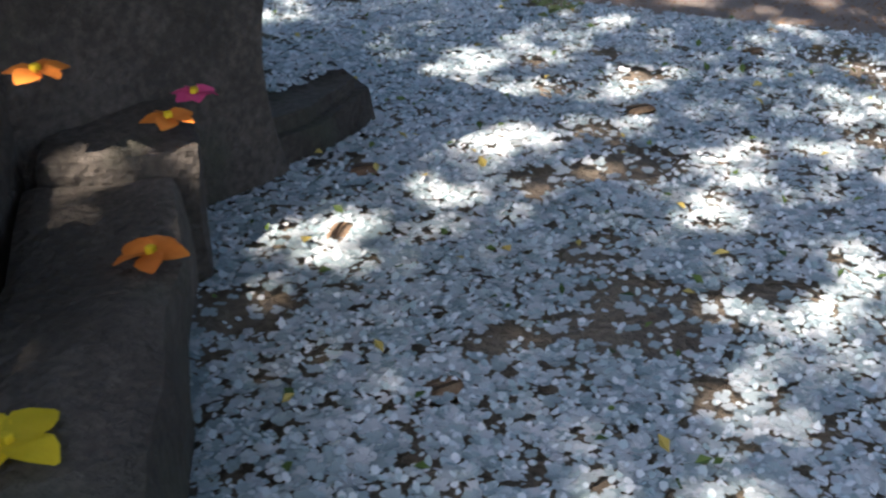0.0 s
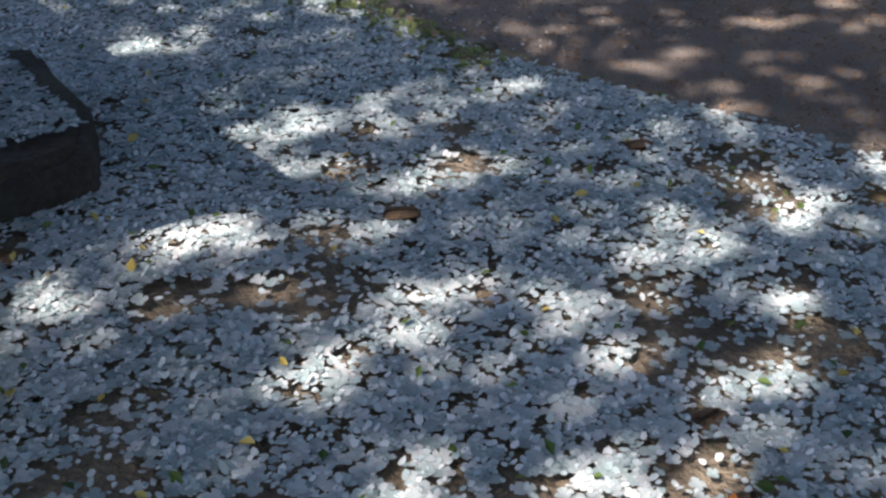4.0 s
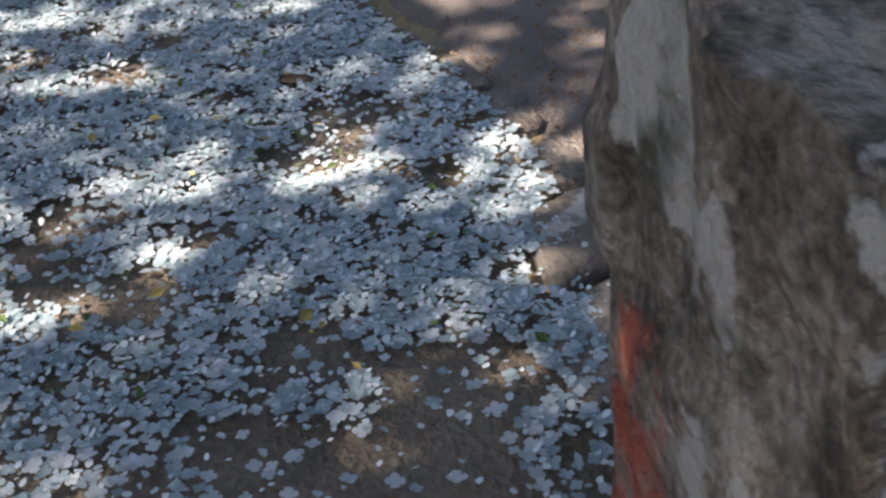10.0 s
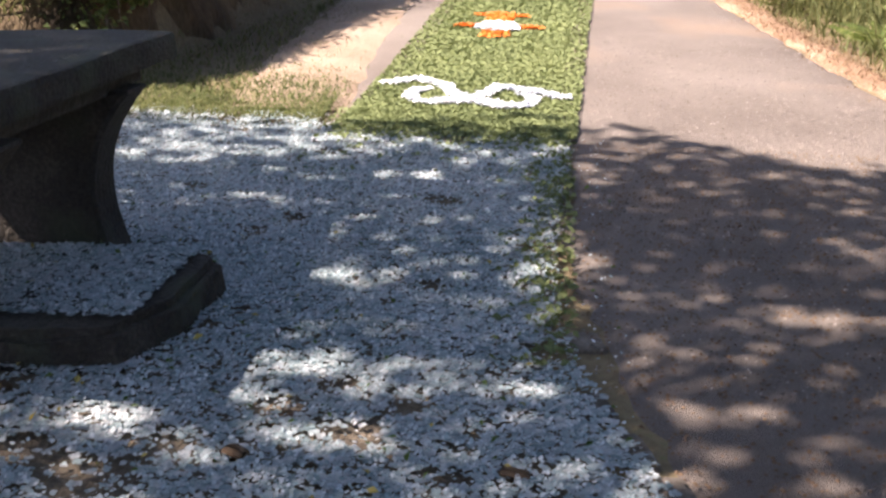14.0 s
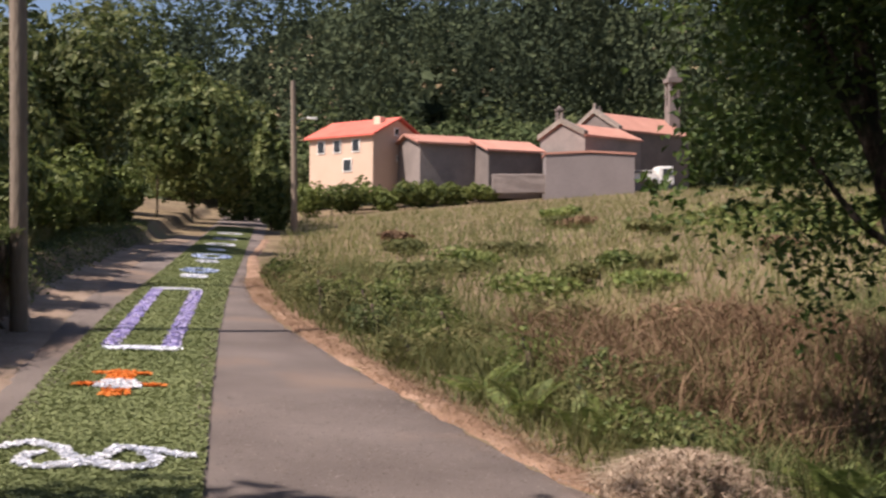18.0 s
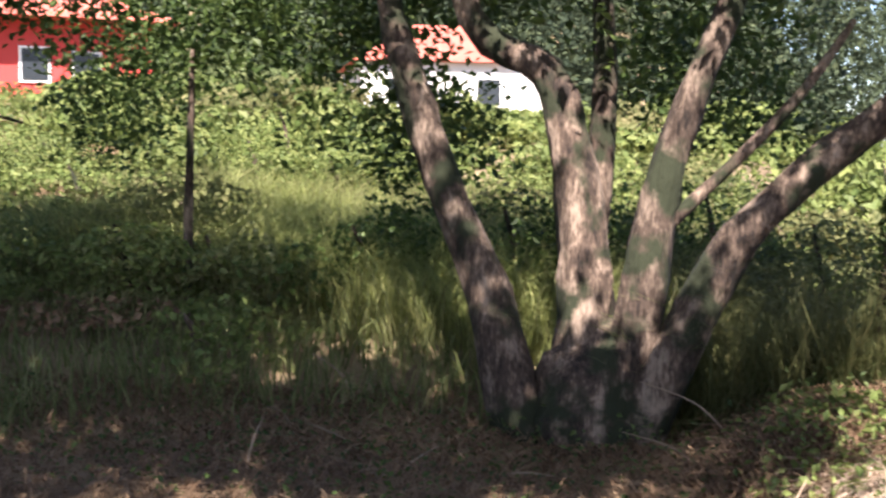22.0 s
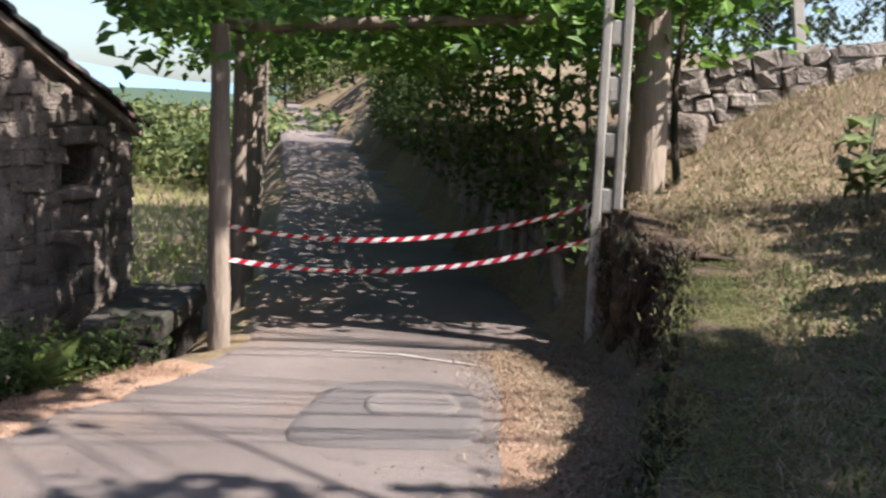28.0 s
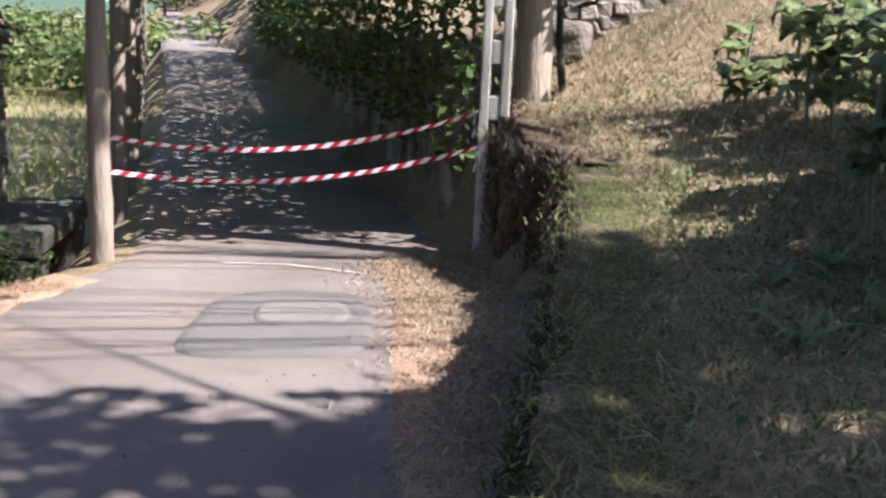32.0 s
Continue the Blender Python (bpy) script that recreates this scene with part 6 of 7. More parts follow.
stuff("hay_heap", blades("hay_heap", q, 0.09, 0.01, M["straw"], 2.2), "low heap of cut dry grass at the roadside", "hay")
p = scatter(60000, -14, -1.7, 7.0, 32, lambda x, y: (x < bank_line(y) - 0.7) & (land(x, y) - land(-1.2 + 0 * x, y) > 0.35) & (RNG.uniform(0, 1, len(x)) < np.clip(9 / np.hypot(x, y), 0, 1)))
stuff("bank_grass", blades("bank_grass", on_land(p), 0.5, 0.02, M["field"], 0.5), "tall sunlit grass on top of the bank", "grass")
p = scatter(16000, -4.4, -2.0, 7.0, 15, lambda x, y: (land(x, y) - land(-1.2 + 0 * x, y) > 0.42) & (x < bank_line(y) - 0.25))
stuff("bank_fringe", blades("bank_fringe", on_land(p), 0.22, 0.012, M["grass"], 1.5), "green fringe hanging over the bank", "grass")
p = scatter(22000, -4.2, -1.2, 6.2, 20, lambda x, y: (land(x, y) - land(-1.2 + 0 * x, y) < 0.3) & (RNG.uniform(0, 1, len(x)) < np.clip((-1.35 - x) * 1.4, 0.03, 1)))
stuff("verge_grass", blades("verge_grass", on_land(p), 0.06, 0.008, M["field"], 1.2), "short dry grass beside the carpet", "grass")
p = scatter(20000, -1.4, 3.8, -8.0, -0.8, lambda x, y: (terrace_in(x, y) > 0.05))
stuff("garden_grass", blades("garden_grass", on_land(p), 0.05, 0.006, M["field"], 2.0), "dry mown grass on the raised garden", "grass")
p = scatter(30000, -2.5, 5, -10.5, -3.0, lambda x, y: (terrace_in(x, y) > 0.3) & (RNG.uniform(0, 1, len(x)) < 0.3))
stuff("garden_weeds", blades("garden_weeds", on_land(p), 0.09, 0.009, M["grass"], 1.0), "green weeds between the kale", "weeds")
p = scatter(6500, 1.6, 4.8, -10.0, -6.0, lambda x, y: (terrace_in(x, y) > 0.1))
stuff("garden_hay", blades("garden_hay", on_land(p), 0.10, 0.007, M["hay"], 1.8), "tufts of dry grass below the wall", "grass")
p = scatter(6500, -0.8, 2.6, -5.6, -1.6, lambda x, y: (terrace_in(x, y) > 0.35) & (np.sin(x * 4 + y) * np.sin(y * 3.3 - x) > -0.25))
stuff("shade_weeds", blades("shade_weeds", on_land(p), 0.085, 0.009, M["grass"], 1.3), "low green weeds and grass in the shade of the garden", "weeds")
p = scatter(17000, -0.8, 3.2, -5.8, -1.4, lambda x, y: (terrace_in(x, y) > 0.12))
stuff("garden_litter", blades("garden_litter", on_land(p), 0.06, 0.006, M["hay"], 2.0), "dry trampled straw on the shaded garden soil", "litter")
t = RNG.uniform(0, 5.4, 9000)
p = WALL_A + t[:, None] * WALL_D + RNG.normal(0.14, 0.12, 9000)[:, None] * WALL_N
stuff("wall_fringe", blades("wall_fringe", np.column_stack([p, 0.505 + 0.036 * t]), 0.04, 0.005, M["field"], 1.8), "grass fringe on the edge of the bank", "grass")
p = scatter(40000, 6, 30, -26, -1, lambda x, y: (east_of_road(x, y) > 1.2) & (RNG.uniform(0, 1, len(x)) < np.clip(10 / np.hypot(x, y), 0, 1)) & ~((x > 6.6) & (x < 11.8) & (y > -6) & (y < -1.0)) & (((x - LANE_A[0]) * LANE_N[0] + (y - LANE_A[1]) * LANE_N[1]) < -2.6))
stuff("meadow_grass", blades("meadow_grass", on_land(p), 0.3, 0.03, M["meadow"], 0.9), "bright meadow grass behind the mill", "grass")
p = scatter(15000, 8.2, 11.5, 1.2, 7.0)
stuff("pale_grass", blades("pale_grass", on_land(p), 0.75, 0.012, M["meadow"], 0.6), "pale long grass of the sunlit field beyond the trees", "grass")
p = scatter(11000, 7.5, 10.5, -1.5, 1.4, lambda x, y: y > -1.2 + 0.2 * (x - 7.5))
stuff("misty_grass", blades("misty_grass", on_land(p), 1.05, 0.012, M["field"], 0.8), "tall grass gone to seed in the shade beside the mill", "grass")
# roots and weeds on the garden bank's face
n = 9000
t, z = RNG.uniform(0.1, 5.4, n), RNG.uniform(0, 1, n)
p = WALL_A + t[:, None] * WALL_D + RNG.normal(-0.05, 0.05, n)[:, None] * WALL_N
stuff("bank_roots", blades("bank_roots", np.column_stack([p, -0.1 + z * (0.5 + 0.035 * t)]), 0.07, 0.006, M["bark"], 1.2), "dry roots and dead grass on the garden bank", "roots")
n = 3000
t, z = RNG.uniform(0.1, 5.4, n), RNG.uniform(0, 1, n) ** 1.6
p = WALL_A + t[:, None] * WALL_D + RNG.normal(-0.07, 0.04, n)[:, None] * WALL_N
stuff("bank_weeds", leaves("bank_weeds", np.column_stack([p, -0.12 + z * 0.6]), 0.045, M["leaf"]), "small dark weeds on the garden bank", "weeds")
n = 2600
t, z = RNG.uniform(0, 1, n), RNG.uniform(0, 1, n)
p = LANE_A + (CORNER - LANE_A) * t[:, None] + RNG.normal(0, 0.03, (n, 2)) + np.array((0.03, 0.05))
stuff("bank_roots", blades("bank_roots", np.column_stack([p, -0.1 + z * 0.85]), 0.1, 0.008, M["bark"], 1.0), "dry roots at the shaded end of the bank", "roots")
p = scatter(4200, -1.2, 4.2, -9.0, -1.0, lambda x, y: terrace_in(x, y) > 0.2)
stuff("garden_litter", leaves("garden_litter", on_land(p, 0.012), 0.026, M["bracken"], 0, 2.0), "curled dead leaves on the garden soil", "litter")
p = scatter(5200, -1.2, 3.6, -8.0, -2.0, lambda x, y: (terrace_in(x, y) > 0.3) & (np.sin(x * 3 + y) * np.sin(y * 2.3) > -0.1))
stuff("garden_greens", leaves("garden_greens", on_land(p, 0.03), 0.03, M["leaf"], 0.02, 1.0), "low green weeds on the shaded garden soil", "weeds")
n = 1500
a, z = RNG.uniform(0, 6.28, n), RNG.uniform(-0.3, 2.6, n)
stuff("trunk_ivy", leaves("trunk_ivy", np.column_stack([7.98 + 0.1 * np.clip(z - 0.5, 0, 3) * 0.8 + 0.19 * np.cos(a), -0.38 - 0.1 * np.clip(z - 0.9, 0, 3) + 0.19 * np.sin(a), z]), 0.06, M["leaf"]), "ivy climbing the trunk by the mill", "ivy")
p = scatter(9000, -10, -3.1, 4.4, 9.5, lambda x, y: (x < -3.9) | (y > 6.3))
stuff("yard_grass", blades("yard_grass", on_land(p), 0.2, 0.012, M["field"], 1.0), "rough grass behind the stone table", "grass")
a, d = RNG.uniform(-0.7, 2.0, 26000), RNG.uniform(96, 240, 26000)
p = np.column_stack([d * np.sin(a), d * np.cos(a)])
stuff("forest_undergrowth", leaves("forest_undergrowth", on_land(p, 1.2), 3.0, M["pine"], 0.5, 1.0), "dark undergrowth on the wooded hillside", "woods")
p = scatter(2600, 0.6, 6.0, -6.2, 6.0, lambda x, y: (x < np.interp(y, EAST_Y, EAST_X)) & (x > np.interp(y, [-6.2, -4, -2, 0, 2, 4], [4.2, 2.2, 1.3, 0.9, 0.6, 0.25])) & (np.sin(x * 2 + y) * np.sin(y * 1.7) + RNG.normal(0, 0.5, len(x)) > 0))
stuff("road_leaves", leaves("road_leaves", on_land(p, 0.026), 0.017, M["bracken"], 0, 2.0), "tiny dry leaves and chaff on the asphalt", "litter")
p = scatter(4200, -3.6, -1.25, 6.15, 7.4, lambda x, y: RNG.uniform(0, 1, len(x)) < np.clip((7.5 - y) * 0.9, 0.1, 1))
stuff("verge_tufts", blades("verge_tufts", on_land(p, 0.02), 0.045, 0.006, M["field"], 1.4), "thin yellow grass where the petals end", "grass")
rnd = random.Random(21)
for k in range(26):
    f = rnd.random()
    x, y = (5.2 + rnd.uniform(-0.12, 0.35), -1.7 + rnd.uniform(-0.7, 0.6)) if k < 17 else (5.25 + rnd.uniform(-0.1, 0.2), rnd.uniform(-0.9, 0.2))
    r = rnd.uniform(0.05, 0.11)
    ob = part("ditch_stone", box_bm(r * 1.4, r, r * 0.8, (x, y, max(float(land(x, y)), -0.45) + 0.01), rnd.uniform(0, 180), r * 0.22, r * 0.2, 2, k + 60), M["pale_stone"], None, "", True)
    tagged(ob, "pale rough stone tumbled at the ditch's edge", "stone", "ditch stones")
# low growth that closes the gaps
p = scatter(16000, 1.4, 5.5, 5.2, 24, lambda x, y: (east_of_road(x, y) > 0.22) & (east_of_road(x, y) < 1.3))
stuff("edge_grass", blades("edge_grass", on_land(p), 0.2, 0.014, M["field"], 1.2), "rough low grass at the field's edge", "grass")
p = scatter(30000, 7.5, 12.5, -3.0, 2.5, lambda x, y: (x < 6.8) | (y > -3.2 + 0.473 * (x - 7.16)) & ~((np.abs(x - 7.2) < 0.5) & (y < -1.4)) & ((y < 0.2) | (x > 8.4)))
stuff("ditch_grass", blades("ditch_grass", on_land(p), 0.4, 0.016, M["grass"], 0.6), "shaded long grass between the trees and the mill", "grass")
p = scatter(26000, 12, 44, -6, 30, lambda x, y: np.hypot(x, y) > 15)
stuff("hill_growth", leaves("hill_growth", on_land(p, 0.2), 0.2, M["fern"], 0.15, 0.3), "bright green growth on the far slope", "weeds")
for k in range(46):
    a, d = radians(RNG.uniform(52, 100)), RNG.uniform(15, 36)
    bush("sunlit green clump on the slope beyond the trees", d * math.sin(a), d * math.cos(a), RNG.uniform(0.7, 1.5), RNG.uniform(0.6, 1.3), 700, ("fern", "fern", "bush", "field")[k % 4], 0.08 + 0.005 * d, "slope clumps")
for s, q in ((22, 1.2), (26, 0.8), (30, 0.2), (33, -3.4), (24, -4.2), (36, -1.5)):
    p = LANE_A + LANE_D * s + LANE_N * q
    bush("leafy bush at the far end of the lane", p[0], p[1], 1.2, 2.0, 2200, "bush", 0.14, "lane bushes")
for s, q in ((14.5, 1.3), (16, 1.0), (17.6, 1.25), (19.2, 0.9), (20.6, 1.2)):
    p = LANE_A + LANE_D * s + LANE_N * q
    bush("low leafy bush on the bank beside the lane", p[0], p[1], 0.75, 1.3, 1500, "bush", 0.11, "bank bushes")
boulder = tagged(part("boulder", box_bm(0.42, 0.34, 0.36, (4.5, -8.72, float(land(4.5, -8.72)) - 0.03), 20, 0.1, 0.06, 2, 9), M["stone"], None, "", True), "large rounded boulder at the foot of the dry wall", "stone")
rnd = random.Random(12)
for k in range(22):
    x, y = (rnd.uniform(5.2, 6.8), rnd.uniform(-2.3, 0.3)) if k < 12 else (rnd.uniform(5.4, 7.4), rnd.uniform(0.6, 4.5))
    if east_of_road(x, y) < 0.2:
        continue
    z = float(land(x, y))
    a, ln, up = rnd.uniform(0, 6.28), rnd.uniform(0.3, 0.7), rnd.choice((0.05, 0.15, 0.5, 0.9))
    t = thing("dead_stalk", "dry broken stalk leaning in the roadside litter", "twig", "dead stalks", at=(x, y, max(z, -0.6)))
    part("stem", tube_mesh("stem", [(0, 0, -0.03), (math.cos(a) * ln * 0.4, math.sin(a) * ln * 0.4, ln * up * 0.6 + 0.04), (math.cos(a) * ln, math.sin(a) * ln, ln * up + 0.05)], [0.009, 0.007, 0.003], M["twig"], 5, 0.2, k), None, t)
# litter in the shade beside the road, and the sunlit straw by the ditch
p = scatter(52000, 3.0, 10.0, -1.6, 6.6, lambda x, y: (east_of_road(x, y) > 0.05) & (east_of_road(x, y) < 3.6) & (y < 5.6))
stuff("brown_litter", blades("brown_litter", on_land(p, 0.01), 0.12, 0.014, M["bracken"], 2.4), "brown leaf litter and broken stalks under the trees", "litter")
p = scatter(9000, 4.6, 9.0, -0.6, 6.0, lambda x, y: (east_of_road(x, y) > 0.5) & (east_of_road(x, y) < 3.4))
stuff("dark_weeds", leaves("dark_weeds", on_land(p, 0.08), 0.042, M["leaf"], 0.07, 0.6), "low dark weeds in the shade", "weeds")
p = scatter(17000, 5.6, 7.0, -2.3, 0.2, lambda x, y: y + 0.3 * np.sin(x * 3) < -0.1 - 0.3 * RNG.uniform(0, 1, len(x)) ** 3)
q = on_land(p)
q[:, 2] = np.maximum(q[:, 2], -0.55) + 0.06 * np.sin(p[:, 0] * 5) * np.sin(p[:, 1] * 6)
stuff("straw", blades("straw", q, 0.16, 0.009, M["straw"], 2.2), "pale straw and cut stalks lying by the ditch", "straw")
p = scatter(2600, 5.6, 7.0, -2.4, 0.4)
stuff("straw_weeds", leaves("straw_weeds", on_land(p, 0.12), 0.06, M["fern"], 0.05, 0.5), "fresh green weeds growing through the straw", "weeds")
y = RNG.uniform(-4.4, 22, 16000)
x = np.interp(y, EAST_Y, EAST_X) + RNG.normal(0.12, 0.12, 16000) - np.abs(RNG.normal(0, 0.2, 16000)) * step(y, 0.0, -2.0)
stuff("verge_litter", blades("verge_litter", on_land(np.column_stack([x, y]), 0.02), 0.04, 0.007, M["bracken"], 2.2), "reddish dry litter along the asphalt edge", "litter")
t = RNG.uniform(0, 1, 9000)
p = np.column_stack([np.interp(t, [0, 0.25, 0.55, 1], [1.6, 2.3, 3.2, 4.35]), np.interp(t, [0, 0.25, 0.55, 1], [-2.8, -4.0, -5.2, -6.25])]) + RNG.normal(0, 0.22, (9000, 2))
p = p[terrace(p[:, 0], p[:, 1])[0] < 0]
stuff("wall_litter", blades("wall_litter", on_land(p, 0.035), 0.035, 0.008, M["hay"], 2.2), "brown dry litter at the foot of the bank", "litter")
# the rooty face of the west bank
y = RNG.uniform(6.9, 14.2, 6500)
p = np.column_stack([bank_line(y) - 0.04 + RNG.normal(0, 0.1, 6500), y])
z = land(bank_line(y) - 0.9, y) + 0.04 - np.abs(RNG.normal(0, 0.15, 6500)) * (0.6 + 0.5 * np.sin(y * 5) * np.sin(y * 2.3))
p2 = scatter(26000, -3.2, -0.2, 14.2, 40, lambda x, y: (land(x, y) - land(-1.2 + 0 * x, y) > 0.06) & (land(x, y) - land(-1.2 + 0 * x, y) < 1.0))
stuff("bank_growth", leaves("bank_growth", np.concatenate([np.column_stack([p, z]), on_land(p2, 0.03)]), 0.055, M["lane_leaf"], 0.03, 0.3), "dark ivy and roots covering the bank's face", "ivy")
for x, y, r, h in ((-3.1, 7.7, 0.4, 0.5), (-3.3, 7.15, 0.3, 0.35), (-2.75, 10.2, 0.3, 0.3), (-2.5, 11.6, 0.3, 0.35), (-2.3, 12.8, 0.4, 0.6)):
    bush("rounded dark shrub on the lip of the bank", x, y, r, h, 2400, "lane_leaf", 0.045, "bank shrubs")
p = scatter(2600, -3.5, -2.2, 7.0, 12, lambda x, y: land(x, y) - land(-1.2 + 0 * x, y) > 0.9)
stuff("bank_reeds", blades("bank_reeds", on_land(p), 0.34, 0.03, M["fern"], 1.0), "broad arching green leaves on top of the bank", "grass")


p = np.column_stack([-1.35 - np.abs(RNG.normal(0, 0.75, 9000)), 6.35 + np.abs(RNG.normal(0, 0.5, 9000))])
p = p[(p[:, 0] > -3.6) & (RNG.uniform(0, 1, len(p)) < 0.35 + 0.65 * step(np.sin(p[:, 0] * 5 + 1) * np.sin(p[:, 1] * 4), -0.2, 0.5))]
stuff("creeping_grass", blades("creeping_grass", on_land(p, 0.02), 0.05, 0.007, M["grass"], 1.6), "thin short grass creeping over the dusty verge", "grass")


def grit(name, n, x0, x1, y0, y1, size, mat, label, keep=None):
    p = scatter(n, x0, x1, y0, y1, keep)
    n = len(p)
    c = on_land(p, 0.024)
    o = np.array([(1, 0, 0), (0, 1, 0), (-1, 0, 0), (0, -1, 0), (0, 0, 0.7)], float)[None] * (size * RNG.uniform(0.4, 1.5, (n, 1, 1))) * RNG.uniform(0.7, 1.3, (n, 5, 3))
    a = RNG.uniform(0, 6.28, n)
    x = o[..., 0] * np.cos(a)[:, None] - o[..., 1] * np.sin(a)[:, None]
    y = o[..., 0] * np.sin(a)[:, None] + o[..., 1] * np.cos(a)[:, None]
    v = np.stack([x, y, o[..., 2]], -1) + c[:, None]
    i = np.arange(n)[:, None] * 5
    f = np.concatenate([i + [[k, (k + 1) % 4, 4]] for k in range(4)])
    stuff(name, mesh_np(name, v.reshape(-1, 3), f, mat), label, "gravel")


grit("road_gravel", 14000, -0.1, 3.6, 3.2, 9.5, 0.0055, M["edging_grit"], "fine pale gravel worn out of the asphalt", lambda x, y: x > np.interp(y, [3, 4.6, 6.4, 9.5], [0.2, 0.15, 0.2, 0.35]))
grit("road_grit", 16000, 0.1, 3.6, 0.2, 6.2, 0.006, M["brown_stone"], "loose brown grit on the asphalt", lambda x, y: (x > np.interp(y, [0, 2, 4, 6], [0.7, 0.45, 0.1, 0.1])))
p = scatter(5200, 0.45, 2.0, 0.7, 3.4, lambda x, y: np.sin(x * 3.1 + y) * np.sin(y * 2.7 - x) + RNG.normal(0, 0.4, len(x)) > 0.35)
stuff("road_litter", blades("road_litter", on_land(p, 0.022), 0.018, 0.004, M["bracken"], 2.5), "fine dry plant bits strewn on the asphalt", "litter")


# ---- flower carpet ----
def carpet_edges(y):
    return np.interp(y, [6.0, 7.8, 10.6, 15.9, 23, 45, 60], [-1.22, -1.16, -1.1, -0.9, -0.43, 0.91, 2.0]), np.interp(y, [6.0, 9.4, 13, 19.7, 25.6, 45, 60], [0.12, 0.24, 0.38, 0.74, 1.18, 2.5, 3.5])


st = [((carpet_edges(y)[0], y), (carpet_edges(y)[1], y)) for y in (6.35, 7, 8, 10, 13, 16, 20, 25, 32, 40, 50)]
base = ribbon("flower_carpet", st, M["clip"], 0.034, 10, 8, 0.012)
t = tagged(new("flower_carpet", base), "carpet of cut greenery with flower petal designs along the lane", "carpet")
n = 70000
y = 6.32 + 45 * RNG.uniform(0, 1, n) ** 1.8 - np.abs(RNG.normal(0, 0.16, n)) * (RNG.uniform(0, 1, n) < 0.5)
lo, hi = carpet_edges(y)
x = lo + (hi - lo) * RNG.uniform(-0.01, 1.01, n)
me = leaves("greenery", np.column_stack([x, y, land(x, y) + 0.042]), 0.034 + 0.0012 * y, M["clip"], 0, 2.2)
tagged(part("greenery", me, None, t, "chopped green leaves"), kind="stuff")


def petals_on(name, pts, mat, size, parent, label, dz=0.056):
    p = np.asarray(pts)
    if len(p):
        tagged(part(name, leaves(name, np.column_stack([p, land(p[:, 0], p[:, 1]) + dz]), size, mat, 0, 2.5), None, parent, label), kind="stuff")


def stroke(points, width, n):
    q = np.array(points, float)
    f = RNG.uniform(0, len(q) - 1, n)
    c = np.column_stack([np.interp(f, np.arange(len(q)), q[:, k]) for k in (0, 1)])
    return c + RNG.uniform(-0.5, 0.5, (n, 2)) * width


def arc(cx, cy, rx, ry, a0, a1, k=14):
    return [(cx + rx * math.cos(radians(a0 + (a1 - a0) * i / k)), cy + ry * math.sin(radians(a0 + (a1 - a0) * i / k))) for i in range(k + 1)]


cx = -0.52
petals_on("scroll", np.concatenate([stroke([(-1.1, 7.3), (-0.9, 7.48), (-0.7, 7.3), (-0.62, 7.05)], 0.085, 560), stroke(arc(-0.74, 7.02, 0.16, 0.2, 120, 380), 0.075, 440),
          stroke(arc(-0.3, 7.0, 0.18, 0.2, 60, -200), 0.075, 480), stroke([(-0.45, 7.05), (-0.35, 7.35), (-0.1, 7.25), (0.08, 7.1)], 0.085, 540), stroke([(-0.7, 6.86), (-0.5, 6.95), (-0.3, 6.84)], 0.12, 500)]), M["white_petal"], 0.045, t, "white petal scroll")
petals_on("blossom", np.concatenate([stroke(arc(-0.5, 9.6, r, r * 1.2, 0, 360), 0.1, 400) for r in (0.05, 0.14)]), M["white_petal"], 0.05, t, "round white petal blossom", 0.062)
petals_on("cross", np.concatenate([stroke([(-0.83, 9.62), (-0.16, 9.62)], 0.09, 700), stroke([(-0.5, 9.2), (-0.5, 10.3)], 0.22, 800), stroke([(-0.7, 10.2), (-0.28, 10.2)], 0.1, 300)]), M["orange_petal"], 0.05, t, "orange petal cross")
for x0, x1 in (((-0.72, 11.9), (-0.42, 18.5)), ((-0.12, 11.9), (0.2, 18.5))):
    petals_on("border", stroke([x0, x1], 0.17, 1500), M["purple_petal"], 0.055, t, "lilac petal border")
petals_on("bar", stroke([(-0.68, 11.8), (-0.1, 11.8)], 0.22, 700), M["white_petal"], 0.055, t, "white petal bar")
petals_on("bar", stroke([(-0.38, 18.7), (0.15, 18.7)], 0.3, 600), M["white_petal"], 0.06, t, "white petal bar")
for yy, w, mm, lab in ((21.5, 0.3, "white_petal", "white"), (23, 0.6, "blue_petal", "pale blue"), (26, 0.3, "white_petal", "white"), (28, 0.9, "blue_petal", "pale blue"), (31, 0.3, "white_petal", "white"), (34, 0.8, "white_petal", "white"), (38, 0.7, "white_petal", "white"), (43, 0.9, "white_petal", "white")):
    lo, hi = carpet_edges(yy)
    petals_on("motif", stroke(arc((lo + hi) / 2, yy, w * 0.4, w * 0.9, 0, 360), 0.25, 420), M[mm], 0.09, t, lab + " petal motif")


